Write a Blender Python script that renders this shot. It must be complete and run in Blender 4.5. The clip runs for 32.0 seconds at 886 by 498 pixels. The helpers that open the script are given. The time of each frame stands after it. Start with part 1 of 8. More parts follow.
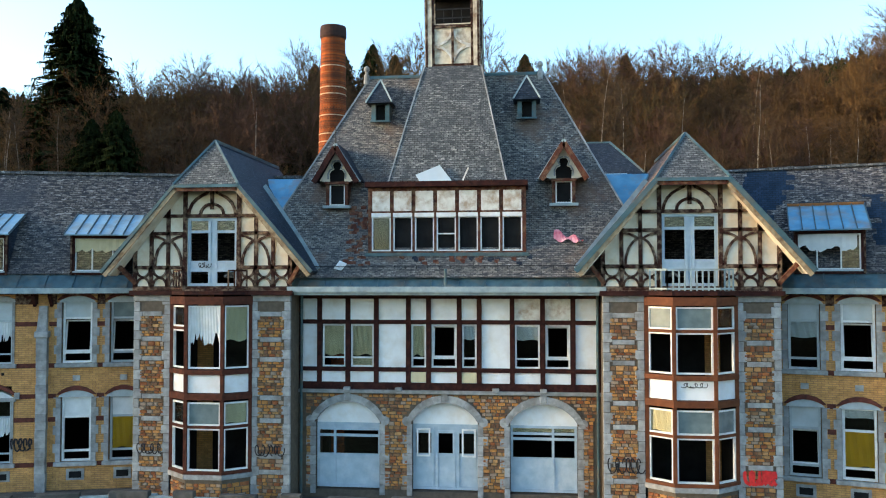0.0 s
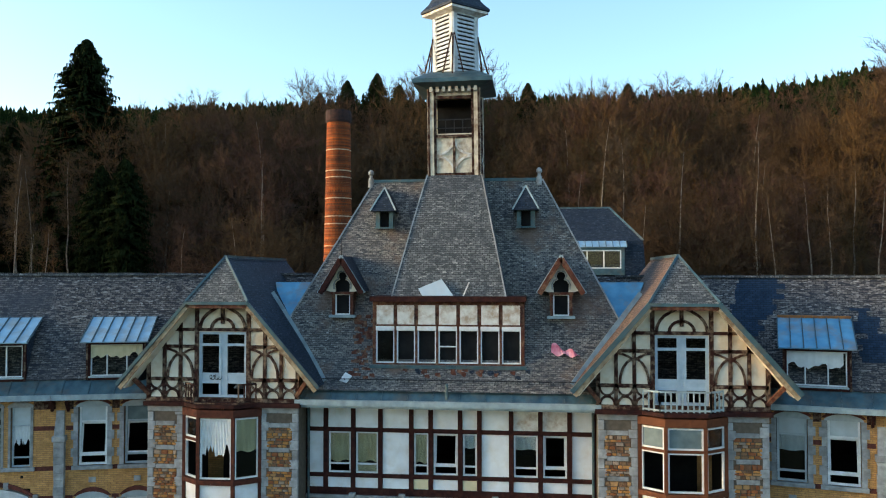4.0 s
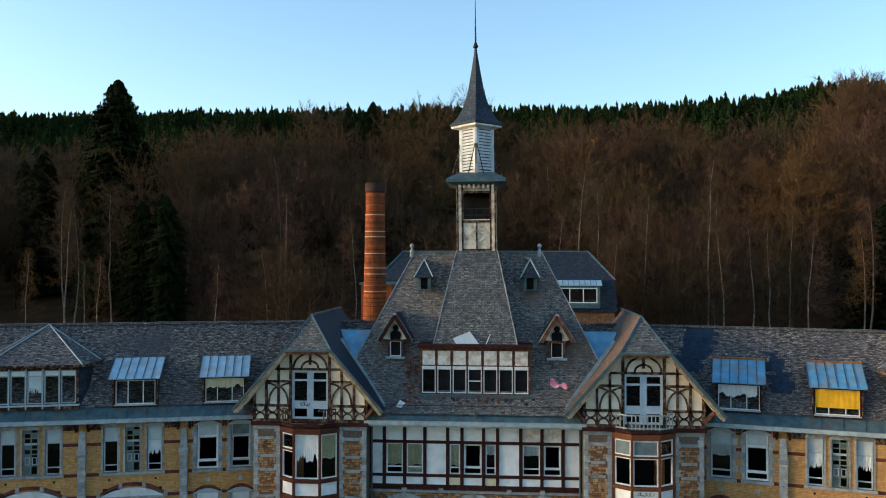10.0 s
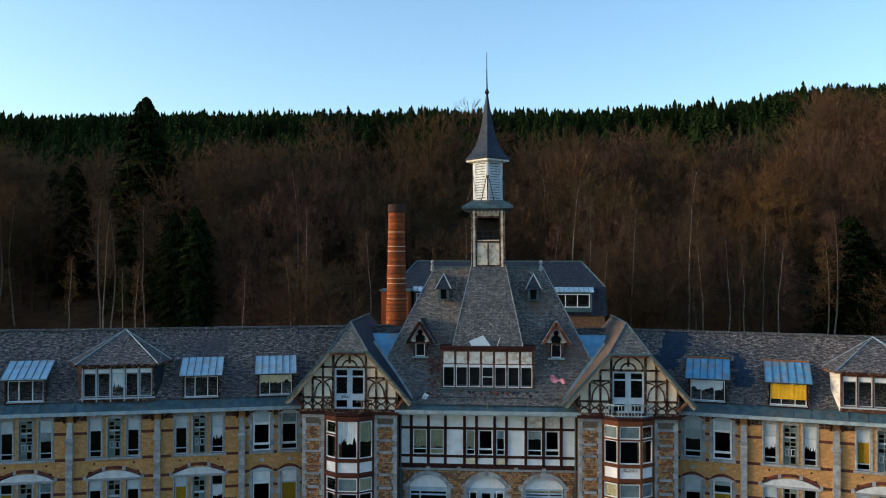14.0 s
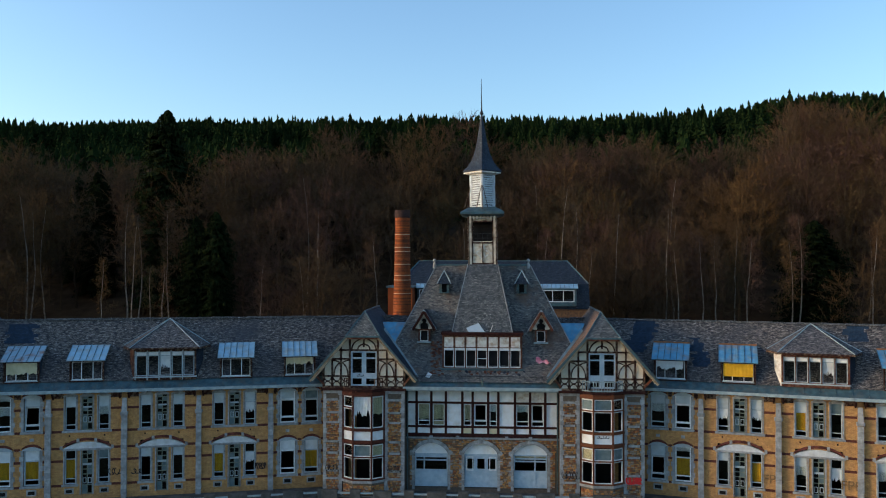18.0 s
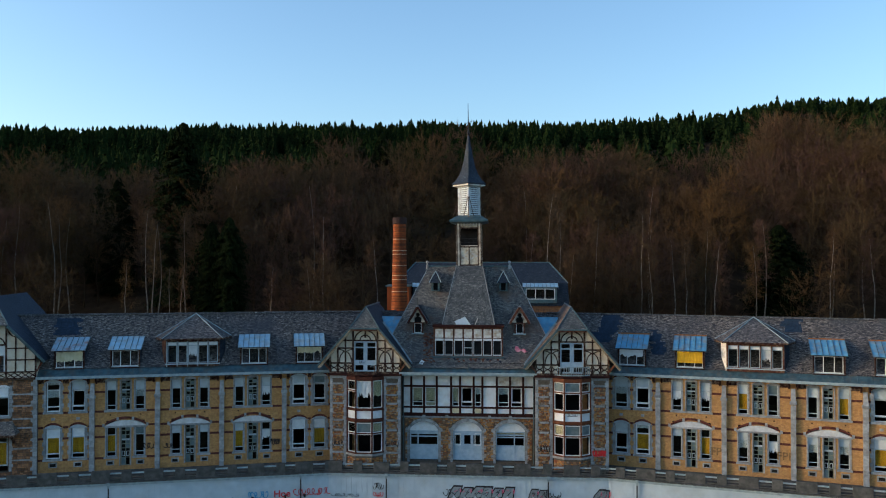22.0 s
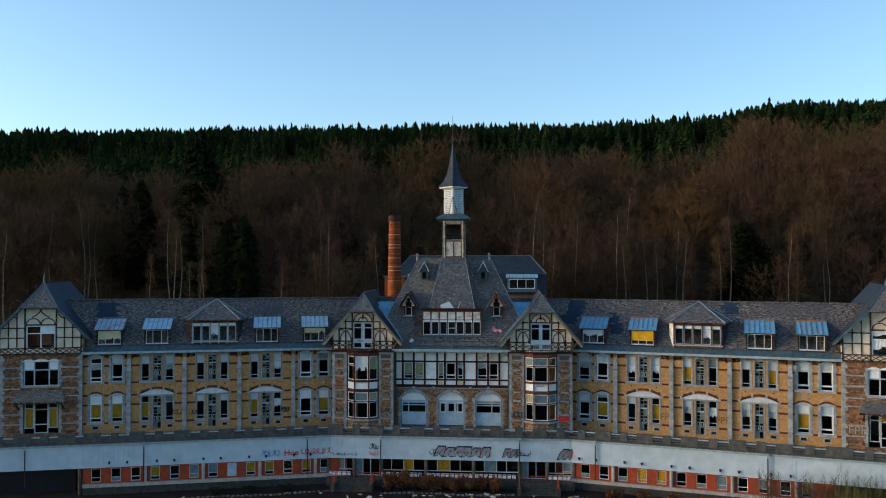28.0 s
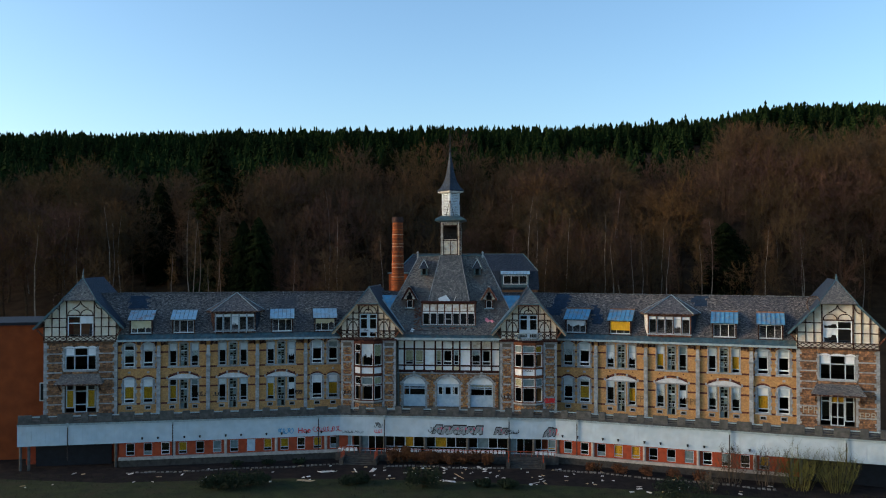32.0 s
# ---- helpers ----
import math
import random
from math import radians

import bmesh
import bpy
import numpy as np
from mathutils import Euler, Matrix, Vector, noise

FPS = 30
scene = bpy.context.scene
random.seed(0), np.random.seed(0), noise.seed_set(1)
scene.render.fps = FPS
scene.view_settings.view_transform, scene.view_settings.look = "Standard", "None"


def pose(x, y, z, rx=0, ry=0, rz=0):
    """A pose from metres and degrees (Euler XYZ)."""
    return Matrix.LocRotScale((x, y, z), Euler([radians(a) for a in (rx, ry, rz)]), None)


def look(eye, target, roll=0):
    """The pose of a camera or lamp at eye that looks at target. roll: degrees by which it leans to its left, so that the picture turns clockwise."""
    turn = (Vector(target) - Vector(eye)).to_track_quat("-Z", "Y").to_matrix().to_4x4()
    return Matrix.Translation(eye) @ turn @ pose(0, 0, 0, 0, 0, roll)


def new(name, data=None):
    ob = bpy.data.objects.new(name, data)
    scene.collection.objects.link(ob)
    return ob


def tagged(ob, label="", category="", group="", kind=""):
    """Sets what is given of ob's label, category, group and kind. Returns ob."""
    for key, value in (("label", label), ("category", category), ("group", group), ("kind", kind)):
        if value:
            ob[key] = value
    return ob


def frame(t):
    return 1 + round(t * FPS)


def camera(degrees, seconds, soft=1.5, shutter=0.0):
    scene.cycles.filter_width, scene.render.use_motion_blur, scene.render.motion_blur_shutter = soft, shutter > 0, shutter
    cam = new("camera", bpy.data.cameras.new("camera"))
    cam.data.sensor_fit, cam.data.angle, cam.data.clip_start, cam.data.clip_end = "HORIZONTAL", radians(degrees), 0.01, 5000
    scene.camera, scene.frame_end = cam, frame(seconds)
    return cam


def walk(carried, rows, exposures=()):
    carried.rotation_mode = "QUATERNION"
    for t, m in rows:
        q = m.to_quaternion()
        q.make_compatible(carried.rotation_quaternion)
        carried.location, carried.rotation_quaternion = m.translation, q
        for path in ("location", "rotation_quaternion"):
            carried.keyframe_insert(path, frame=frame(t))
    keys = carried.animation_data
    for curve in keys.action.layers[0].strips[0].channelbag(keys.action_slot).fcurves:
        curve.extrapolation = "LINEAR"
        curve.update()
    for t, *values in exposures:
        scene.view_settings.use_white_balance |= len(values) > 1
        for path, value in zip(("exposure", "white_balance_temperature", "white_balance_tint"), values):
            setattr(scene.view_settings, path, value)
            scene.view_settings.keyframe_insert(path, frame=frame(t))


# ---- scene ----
cam = camera(57.1, 32.0, soft=1.1)
# seconds, x, y, z, yaw, pitch, roll
ROWS = [
    (0, 3.135, -29.259, 12.619, 6.391, 1.962, 0.070),
    (0.5, 3.154, -29.250, 13.051, 6.474, 1.936, 0.050),
    (1, 3.185, -29.283, 13.775, 6.551, 1.894, 0.031),
    (1.5, 3.202, -29.286, 14.619, 6.576, 1.867, 0.032),
    (2, 3.238, -29.260, 15.498, 6.640, 1.894, 0.012),
    (2.5, 3.256, -29.247, 16.344, 6.654, 1.916, -0.007),
    (3, 3.259, -29.275, 16.738, 6.671, 2.061, 0.014),
    (3.5, 3.315, -29.719, 16.814, 6.690, 1.891, 0.026),
    (5.5, 3.472, -33.407, 17.806, 6.714, 1.424, 0.042),
    (6, 3.417, -34.342, 18.255, 6.687, 1.351, 0.004),
    (6.5, 3.291, -35.315, 18.709, 6.679, 1.311, 0.007),
    (7, 3.135, -36.285, 19.187, 6.641, 1.254, -0.041),
    (7.5, 2.967, -37.250, 19.700, 6.593, 1.189, -0.029),
    (8, 2.778, -38.236, 19.908, 5.807, 1.087, -0.006),
    (8.5, 2.513, -39.173, 19.968, 5.433, 1.097, -0.083),
    (9, 2.273, -40.101, 19.992, 5.260, 1.080, -0.070),
    (9.5, 1.998, -41.032, 20.057, 5.090, 1.026, -0.077),
    (10, 1.724, -42.005, 20.213, 4.612, 1.003, -0.094),
    (10.5, 1.446, -42.971, 20.381, 4.477, 0.953, -0.090),
    (11, 1.191, -43.964, 20.798, 4.415, 0.864, -0.107),
    (11.5, 1.025, -44.966, 21.124, 4.336, 0.768, -0.123),
    (12, 0.899, -45.969, 21.241, 4.270, 0.733, -0.119),
    (12.5, 0.773, -47.007, 21.302, 4.196, 0.710, -0.125),
    (13, 0.738, -48.066, 21.357, 4.146, 0.679, -0.131),
    (13.5, 0.764, -49.099, 21.411, 4.089, 0.649, -0.126),
    (14, 0.784, -50.112, 21.477, 4.044, 0.600, -0.132),
    (14.5, 0.828, -51.098, 21.487, 4.032, 0.553, -0.127),
    (16.5, 0.925, -55.094, 21.117, 3.946, 0.847, -0.116),
    (17, 0.987, -56.163, 21.130, 3.924, 0.846, -0.141),
    (17.5, 1.089, -57.270, 21.118, 3.923, 0.845, -0.115),
    (18, 1.189, -58.395, 21.123, 3.923, 0.856, -0.100),
    (18.5, 1.299, -59.499, 21.121, 3.924, 0.857, -0.084),
    (19, 1.408, -60.579, 21.131, 3.936, 0.859, -0.077),
    (19.5, 1.531, -61.675, 21.146, 3.948, 0.861, -0.071),
    (20, 1.668, -62.781, 21.161, 3.959, 0.874, -0.055),
    (20.5, 1.838, -63.853, 21.163, 3.971, 0.888, -0.058),
    (21, 2.074, -64.907, 21.201, 3.992, 0.892, -0.071),
    (21.5, 2.351, -65.938, 21.238, 4.023, 0.877, -0.035),
    (22, 2.651, -66.961, 21.233, 4.043, 0.892, -0.028),
    (22.5, 2.979, -67.952, 21.172, 4.083, 0.887, -0.030),
    (23, 3.247, -68.888, 21.098, 4.131, 0.863, -0.023),
    (23.5, 3.560, -69.789, 21.061, 4.199, 0.829, -0.015),
    (24, 3.917, -70.706, 21.018, 4.256, 0.675, -0.028),
    (24.5, 4.168, -71.156, 21.048, 4.271, 0.801, -0.030),
    (25, 4.454, -71.635, 20.968, 4.306, 0.877, -0.062),
    (25.5, 4.692, -72.446, 20.932, 4.381, 0.783, -0.034),
    (27.5, 5.418, -76.215, 20.687, 4.677, 0.775, 0.030),
    (28, 5.546, -77.189, 20.611, 4.733, 0.790, 0.019),
    (28.5, 5.667, -78.191, 20.562, 4.790, 0.785, 0.018),
    (29, 5.805, -79.207, 20.513, 4.850, 0.789, 0.008),
    (29.5, 5.966, -80.218, 20.473, 4.902, 0.793, -0.003),
    (30, 6.177, -81.241, 20.447, 4.948, 0.786, -0.004),
    (30.5, 6.389, -82.280, 20.435, 5.028, 0.769, 0.006),
    (31, 6.641, -83.325, 20.384, 5.095, 0.770, 0.006),
    (31.5, 6.948, -84.357, 20.390, 5.187, 0.772, -0.004),
    (32, 7.275, -85.416, 20.406, 5.268, 0.752, 0.006),
]
walk(cam, [(t, pose(x, y, z, 90 + pitch, roll, yaw)) for t, x, y, z, yaw, pitch, roll in ROWS],
     exposures=[(0.0, 2.5, 6750, 6), (3.0, 2.2, 6750, 5), (6.0, 1.95, 6700, 4), (9.0, 1.75, 6650, 5), (13.0, 1.6, 6400, 7), (19.0, 1.38, 6150, 8), (25.0, 1.38, 6150, 8), (32.0, 1.38, 6150, 8)])

# ---- world and sun ----
world = bpy.data.worlds.new("sky")
scene.world = world
world.use_nodes = True
wn, wl = world.node_tree.nodes, world.node_tree.links
sky = wn.new("ShaderNodeTexSky")
sky.sky_type, sky.sun_disc = "NISHITA", False
sky.sun_elevation, sky.sun_rotation = radians(10), radians(-98.5)
sky.air_density, sky.dust_density, sky.ozone_density = 1.0, 1.2, 2.5
wn["Background"].inputs[1].default_value = 0.125
wl.new(sky.outputs[0], wn["Background"].inputs[0])
sun_data = bpy.data.lights.new("sun", "SUN")
sun_data.energy, sun_data.angle, sun_data.color = 1.15, radians(20), (1.0, 0.74, 0.48)
sun_ob = new("sun", sun_data)
sun_ob.matrix_world = look((-60, -9.0, 11.5), (0, 0, 0))


# ---- materials ----
def material(name, color, color2=None, rough=0.8, metal=0.0, scale=3.0, bump=0.15, bump_scale=None, stain=None, stain_amount=0.5,
             stain_scale=0.6, spec=0.22, island=0.0, obj_rand=0.0):
    """Two-scale noise colour with bump; an optional second stain colour with a shape of its own."""
    m = bpy.data.materials.new(name)
    m.use_nodes = True
    n, l = m.node_tree.nodes, m.node_tree.links
    b = n["Principled BSDF"]
    b.inputs["Roughness"].default_value, b.inputs["Metallic"].default_value = rough, metal
    b.inputs["Specular IOR Level"].default_value = spec
    tc = n.new("ShaderNodeTexCoord")
    geo = n.new("ShaderNodeNewGeometry")
    pos = geo.outputs["Position"]
    nz = n.new("ShaderNodeTexNoise")
    nz.inputs["Scale"].default_value, nz.inputs["Detail"].default_value = scale, 6
    l.new(pos, nz.inputs["Vector"])
    ramp = n.new("ShaderNodeValToRGB")
    c2 = color2 or tuple(v * 0.65 for v in color)
    ramp.color_ramp.elements[0].position, ramp.color_ramp.elements[0].color = 0.32, (*c2, 1)
    ramp.color_ramp.elements[1].position, ramp.color_ramp.elements[1].color = 0.68, (*color, 1)
    l.new(nz.outputs["Fac"], ramp.inputs[0])
    out = ramp.outputs[0]
    if island or obj_rand:
        src = geo.outputs["Random Per Island"]
        if obj_rand:
            src = n.new("ShaderNodeObjectInfo").outputs["Random"]
        hsv = n.new("ShaderNodeHueSaturation")
        mp = n.new("ShaderNodeMapRange")
        amount = island or obj_rand
        mp.inputs["To Min"].default_value, mp.inputs["To Max"].default_value = 1 - amount, 1 + amount
        l.new(src, mp.inputs[0])
        l.new(mp.outputs[0], hsv.inputs["Value"])
        l.new(out, hsv.inputs["Color"])
        out = hsv.outputs[0]
    if stain:
        ns = n.new("ShaderNodeTexNoise")
        ns.inputs["Scale"].default_value, ns.inputs["Detail"].default_value = stain_scale, 8
        ns.inputs["Roughness"].default_value = 0.65
        l.new(pos, ns.inputs["Vector"])
        r2 = n.new("ShaderNodeValToRGB")
        r2.color_ramp.elements[0].position, r2.color_ramp.elements[1].position = 0.47, 0.66
        r2.color_ramp.elements[1].color = (stain_amount,) * 3 + (1,)
        l.new(ns.outputs["Fac"], r2.inputs[0])
        mix = n.new("ShaderNodeMixRGB")
        l.new(r2.outputs[0], mix.inputs[0])
        l.new(out, mix.inputs[1])
        mix.inputs[2].default_value = (*stain, 1)
        out = mix.outputs[0]
    l.new(out, b.inputs["Base Color"])
    if bump:
        nb = n.new("ShaderNodeTexNoise")
        nb.inputs["Scale"].default_value, nb.inputs["Detail"].default_value = bump_scale or scale * 5, 5
        l.new(pos, nb.inputs["Vector"])
        bp = n.new("ShaderNodeBump")
        bp.inputs["Strength"].default_value, bp.inputs["Distance"].default_value = bump, 0.04
        l.new(nb.outputs["Fac"], bp.inputs["Height"])
        l.new(bp.outputs[0], b.inputs["Normal"])
    return m


def coursed(name, c1, c2, joint, width, height, gap=0.012, rough=0.8, bump=0.5, stain=None, stain_amount=0.6, stain_scale=0.5, spec=0.4, rust=None, streak=None, fleck=None):
    """Courses of bricks or slates, laid along each face's own level line by the UVs, which are in metres."""
    m = bpy.data.materials.new(name)
    m.use_nodes = True
    n, l = m.node_tree.nodes, m.node_tree.links
    b = n["Principled BSDF"]
    b.inputs["Roughness"].default_value = rough
    b.inputs["Specular IOR Level"].default_value = spec
    uv = n.new("ShaderNodeUVMap")
    wob = n.new("ShaderNodeTexNoise")
    wob.inputs["Scale"].default_value = 9
    l.new(uv.outputs[0], wob.inputs["Vector"])
    add = n.new("ShaderNodeMixRGB")
    add.blend_type, add.inputs[0].default_value = "ADD", 0.03
    l.new(uv.outputs[0], add.inputs[1])
    l.new(wob.outputs["Color"], add.inputs[2])
    bt = n.new("ShaderNodeTexBrick")
    bt.inputs["Scale"].default_value = 1.0
    bt.inputs["Brick Width"].default_value, bt.inputs["Row Height"].default_value = width, height
    bt.inputs["Mortar Size"].default_value, bt.inputs["Mortar Smooth"].default_value = gap, 0.3
    bt.inputs["Color1"].default_value, bt.inputs["Color2"].default_value, bt.inputs["Mortar"].default_value = (*c1, 1), (*c2, 1), (*joint, 1)
    bt.inputs["Bias"].default_value = 0.0
    l.new(add.outputs[0], bt.inputs["Vector"])
    geo = n.new("ShaderNodeNewGeometry")
    out = bt.outputs["Color"]
    fine = n.new("ShaderNodeTexNoise")
    fine.inputs["Scale"].default_value, fine.inputs["Detail"].default_value = 5.0, 6
    l.new(geo.outputs["Position"], fine.inputs["Vector"])
    mul = n.new("ShaderNodeMixRGB")
    mul.blend_type, mul.inputs[0].default_value = "OVERLAY", 0.55
    l.new(out, mul.inputs[1])
    l.new(fine.outputs["Fac"], mul.inputs[2])
    out = mul.outputs[0]
    if streak:
        # odd slates, paler or darker, in short level runs
        mp = n.new("ShaderNodeMapping")
        mp.inputs["Scale"].default_value = (2.4, 7.5, 1.0)
        l.new(uv.outputs[0], mp.inputs["Vector"])
        for k, (colour, lo, hi) in enumerate(streak):
            sn = n.new("ShaderNodeTexNoise")
            sn.noise_dimensions = "4D"
            sn.inputs["W"].default_value = 3.7 * k
            sn.inputs["Scale"].default_value, sn.inputs["Detail"].default_value = 1.3, 3
            l.new(mp.outputs[0], sn.inputs["Vector"])
            sr = n.new("ShaderNodeValToRGB")
            sr.color_ramp.elements[0].position, sr.color_ramp.elements[1].position = lo, hi
            l.new(sn.outputs["Fac"], sr.inputs[0])
            smix = n.new("ShaderNodeMixRGB")
            l.new(sr.outputs[0], smix.inputs[0])
            l.new(out, smix.inputs[1])
            smix.inputs[2].default_value = (*colour, 1)
            out = smix.outputs[0]
    if fleck:
        # chipped edges and lichen spots, a hand wide
        fm = n.new("ShaderNodeMapping")
        fm.inputs["Scale"].default_value = (6.0, 13.0, 1.0)
        l.new(uv.outputs[0], fm.inputs["Vector"])
        fn = n.new("ShaderNodeTexNoise")
        fn.inputs["Scale"].default_value, fn.inputs["Detail"].default_value = 1.0, 4
        l.new(fm.outputs[0], fn.inputs["Vector"])
        fr = n.new("ShaderNodeValToRGB")
        fr.color_ramp.elements[0].position, fr.color_ramp.elements[1].position = 0.60, 0.70
        fr.color_ramp.elements[1].color = (0.8, 0.8, 0.8, 1)
        l.new(fn.outputs["Fac"], fr.inputs[0])
        fx = n.new("ShaderNodeMixRGB")
        l.new(fr.outputs[0], fx.inputs[0])
        l.new(out, fx.inputs[1])
        fx.inputs[2].default_value = (*fleck, 1)
        out = fx.outputs[0]
    for colour, amount, sc, lo, hi in ((stain, stain_amount, stain_scale, 0.48, 0.68), (rust, 0.75, 0.55, 0.53, 0.66)):
        if not colour:
            continue
        ns = n.new("ShaderNodeTexNoise")
        ns.inputs["Scale"].default_value, ns.inputs["Detail"].default_value, ns.inputs["Roughness"].default_value = sc, 9, 0.7
        l.new(geo.outputs["Position"], ns.inputs["Vector"])
        r2 = n.new("ShaderNodeValToRGB")
        r2.color_ramp.elements[0].position, r2.color_ramp.elements[1].position = lo, hi
        r2.color_ramp.elements[1].color = (amount,) * 3 + (1,)
        l.new(ns.outputs["Fac"], r2.inputs[0])
        mix = n.new("ShaderNodeMixRGB")
        l.new(r2.outputs[0], mix.inputs[0])
        l.new(out, mix.inputs[1])
        mix.inputs[2].default_value = (*colour, 1)
        out = mix.outputs[0]
    l.new(out, b.inputs["Base Color"])
    bp = n.new("ShaderNodeBump")
    bp.inputs["Strength"].default_value, bp.inputs["Distance"].default_value = bump, 0.02
    inv = n.new("ShaderNodeMath")
    inv.operation, inv.inputs[0].default_value = "SUBTRACT", 1.0
    l.new(bt.outputs["Fac"], inv.inputs[1])
    sm = n.new("ShaderNodeMath")
    sm.operation = "MULTIPLY_ADD"
    sm.inputs[1].default_value = 0.5
    l.new(fine.outputs["Fac"], sm.inputs[0])
    l.new(inv.outputs[0], sm.inputs[2])
    l.new(sm.outputs[0], bp.inputs["Height"])
    l.new(bp.outputs[0], b.inputs["Normal"])
    return m


SLATE = coursed("slate", (0.090, 0.086, 0.084), (0.235, 0.215, 0.190), (0.020, 0.020, 0.021), 0.17, 0.088, 0.010, rough=0.66,
                stain=(0.040, 0.046, 0.056), stain_amount=0.72, stain_scale=0.33, spec=0.3, fleck=(0.42, 0.41, 0.38), rust=(0.13, 0.082, 0.058),
                streak=[((0.034, 0.036, 0.042), 0.54, 0.60), ((0.33, 0.31, 0.27), 0.63, 0.69)])
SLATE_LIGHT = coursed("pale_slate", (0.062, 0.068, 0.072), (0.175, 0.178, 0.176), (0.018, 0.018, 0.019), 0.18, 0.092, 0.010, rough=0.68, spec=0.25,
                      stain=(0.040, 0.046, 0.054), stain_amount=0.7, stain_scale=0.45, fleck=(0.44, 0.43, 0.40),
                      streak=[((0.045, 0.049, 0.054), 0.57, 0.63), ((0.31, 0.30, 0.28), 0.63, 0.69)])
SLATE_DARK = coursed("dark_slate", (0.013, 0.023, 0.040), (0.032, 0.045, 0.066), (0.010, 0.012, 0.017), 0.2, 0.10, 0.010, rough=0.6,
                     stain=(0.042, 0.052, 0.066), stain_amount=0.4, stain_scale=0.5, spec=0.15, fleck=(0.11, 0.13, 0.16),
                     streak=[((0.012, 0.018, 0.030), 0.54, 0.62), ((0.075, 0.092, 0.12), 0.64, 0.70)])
SLATE_BLUE = coursed("blue_slate", (0.010, 0.026, 0.052), (0.022, 0.042, 0.074), (0.008, 0.012, 0.02), 0.2, 0.10, 0.010, rough=0.6, spec=0.2,
                     streak=[((0.05, 0.06, 0.08), 0.66, 0.72)])
SLATE_WING = coursed("wing_slate", (0.074, 0.066, 0.065), (0.205, 0.178, 0.160), (0.014, 0.013, 0.014), 0.2, 0.095, 0.012, rough=0.68, spec=0.25,
                     stain=(0.036, 0.043, 0.058), stain_amount=0.75, stain_scale=0.2, fleck=(0.40, 0.38, 0.36),
                     streak=[((0.024, 0.025, 0.031), 0.50, 0.57), ((0.29, 0.265, 0.245), 0.60, 0.66)])
YELLOW = coursed("yellow_brick", (0.55, 0.285, 0.095), (0.43, 0.215, 0.070), (0.27, 0.15, 0.07), 0.23, 0.075, 0.009, rough=0.75, bump=0.5,
                 stain=(0.45, 0.28, 0.09), stain_amount=0.3, stain_scale=1.5)
CHIMNEY = coursed("chimney_brick", (0.34, 0.070, 0.014), (0.11, 0.026, 0.011), (0.15, 0.07, 0.035), 0.24, 0.085, 0.012, rough=0.88,
                  stain=(0.055, 0.026, 0.018), stain_amount=0.8, stain_scale=0.9, spec=0.1, fleck=(0.42, 0.16, 0.05))
RED_BRICK = material("dark_red_brick", (0.15, 0.042, 0.03), (0.07, 0.024, 0.02), scale=8, island=0.3)
STONE = material("rubble_stone", (0.42, 0.19, 0.065), (0.15, 0.075, 0.04), scale=4, bump=0.6, bump_scale=14, obj_rand=0.45)


def stone_hues(m):
    """Mixes ochre, grey, umber and russet stones by each object's random number."""
    n, l = m.node_tree.nodes, m.node_tree.links
    b = n["Principled BSDF"]
    src = b.inputs["Base Color"].links[0].from_socket
    info = n.new("ShaderNodeObjectInfo")
    mul = n.new("ShaderNodeMath")
    mul.operation, mul.inputs[1].default_value = "MULTIPLY", 7.13
    fr = n.new("ShaderNodeMath")
    fr.operation = "FRACT"
    l.new(info.outputs["Random"], mul.inputs[0])
    l.new(mul.outputs[0], fr.inputs[0])
    ramp = n.new("ShaderNodeValToRGB")
    ramp.color_ramp.interpolation = "CONSTANT"
    stops = ((0.0, (0.52, 0.24, 0.07)), (0.22, (0.14, 0.085, 0.06)), (0.38, (0.34, 0.30, 0.25)), (0.52, (0.28, 0.085, 0.035)), (0.70, (0.44, 0.27, 0.12)), (0.86, (0.20, 0.13, 0.08)))
    for k, (p, c) in enumerate(stops):
        e = ramp.color_ramp.elements[k] if k < 2 else ramp.color_ramp.elements.new(p)
        e.position, e.color = p, (*c, 1)
    l.new(fr.outputs[0], ramp.inputs[0])
    mix = n.new("ShaderNodeMixRGB")
    mix.inputs[0].default_value = 0.65
    l.new(src, mix.inputs[1])
    l.new(ramp.outputs[0], mix.inputs[2])
    l.new(mix.outputs[0], b.inputs["Base Color"])


stone_hues(STONE)
STONE_FAR = material("rubble_stone_rest", (0.33, 0.16, 0.07), (0.13, 0.07, 0.045), scale=5, bump=0.5, bump_scale=14, island=0.5)
MORTAR = material("mortar", (0.13, 0.105, 0.08), scale=6)
ASHLAR = material("grey_ashlar", (0.365, 0.375, 0.38), (0.235, 0.245, 0.25), scale=5, bump=0.35, bump_scale=20, stain=(0.14, 0.13, 0.115), stain_amount=0.6, stain_scale=1.8, obj_rand=0.2)
TIMBER = material("dark_red_timber", (0.042, 0.012, 0.010), (0.020, 0.008, 0.008), rough=0.75, spec=0.12, scale=6, stain=(0.11, 0.045, 0.03), stain_amount=0.3, stain_scale=3)
TIMBER_OLD = material("weathered_timber", (0.046, 0.016, 0.012), (0.020, 0.009, 0.008), rough=0.85, spec=0.12, scale=7, stain=(0.36, 0.27, 0.19), stain_amount=0.6, stain_scale=5.0)
RUSTY = material("peeling_brown_paint", (0.12, 0.036, 0.020), (0.045, 0.016, 0.012), rough=0.8, scale=6, stain=(0.36, 0.24, 0.15), stain_amount=0.4, stain_scale=4)
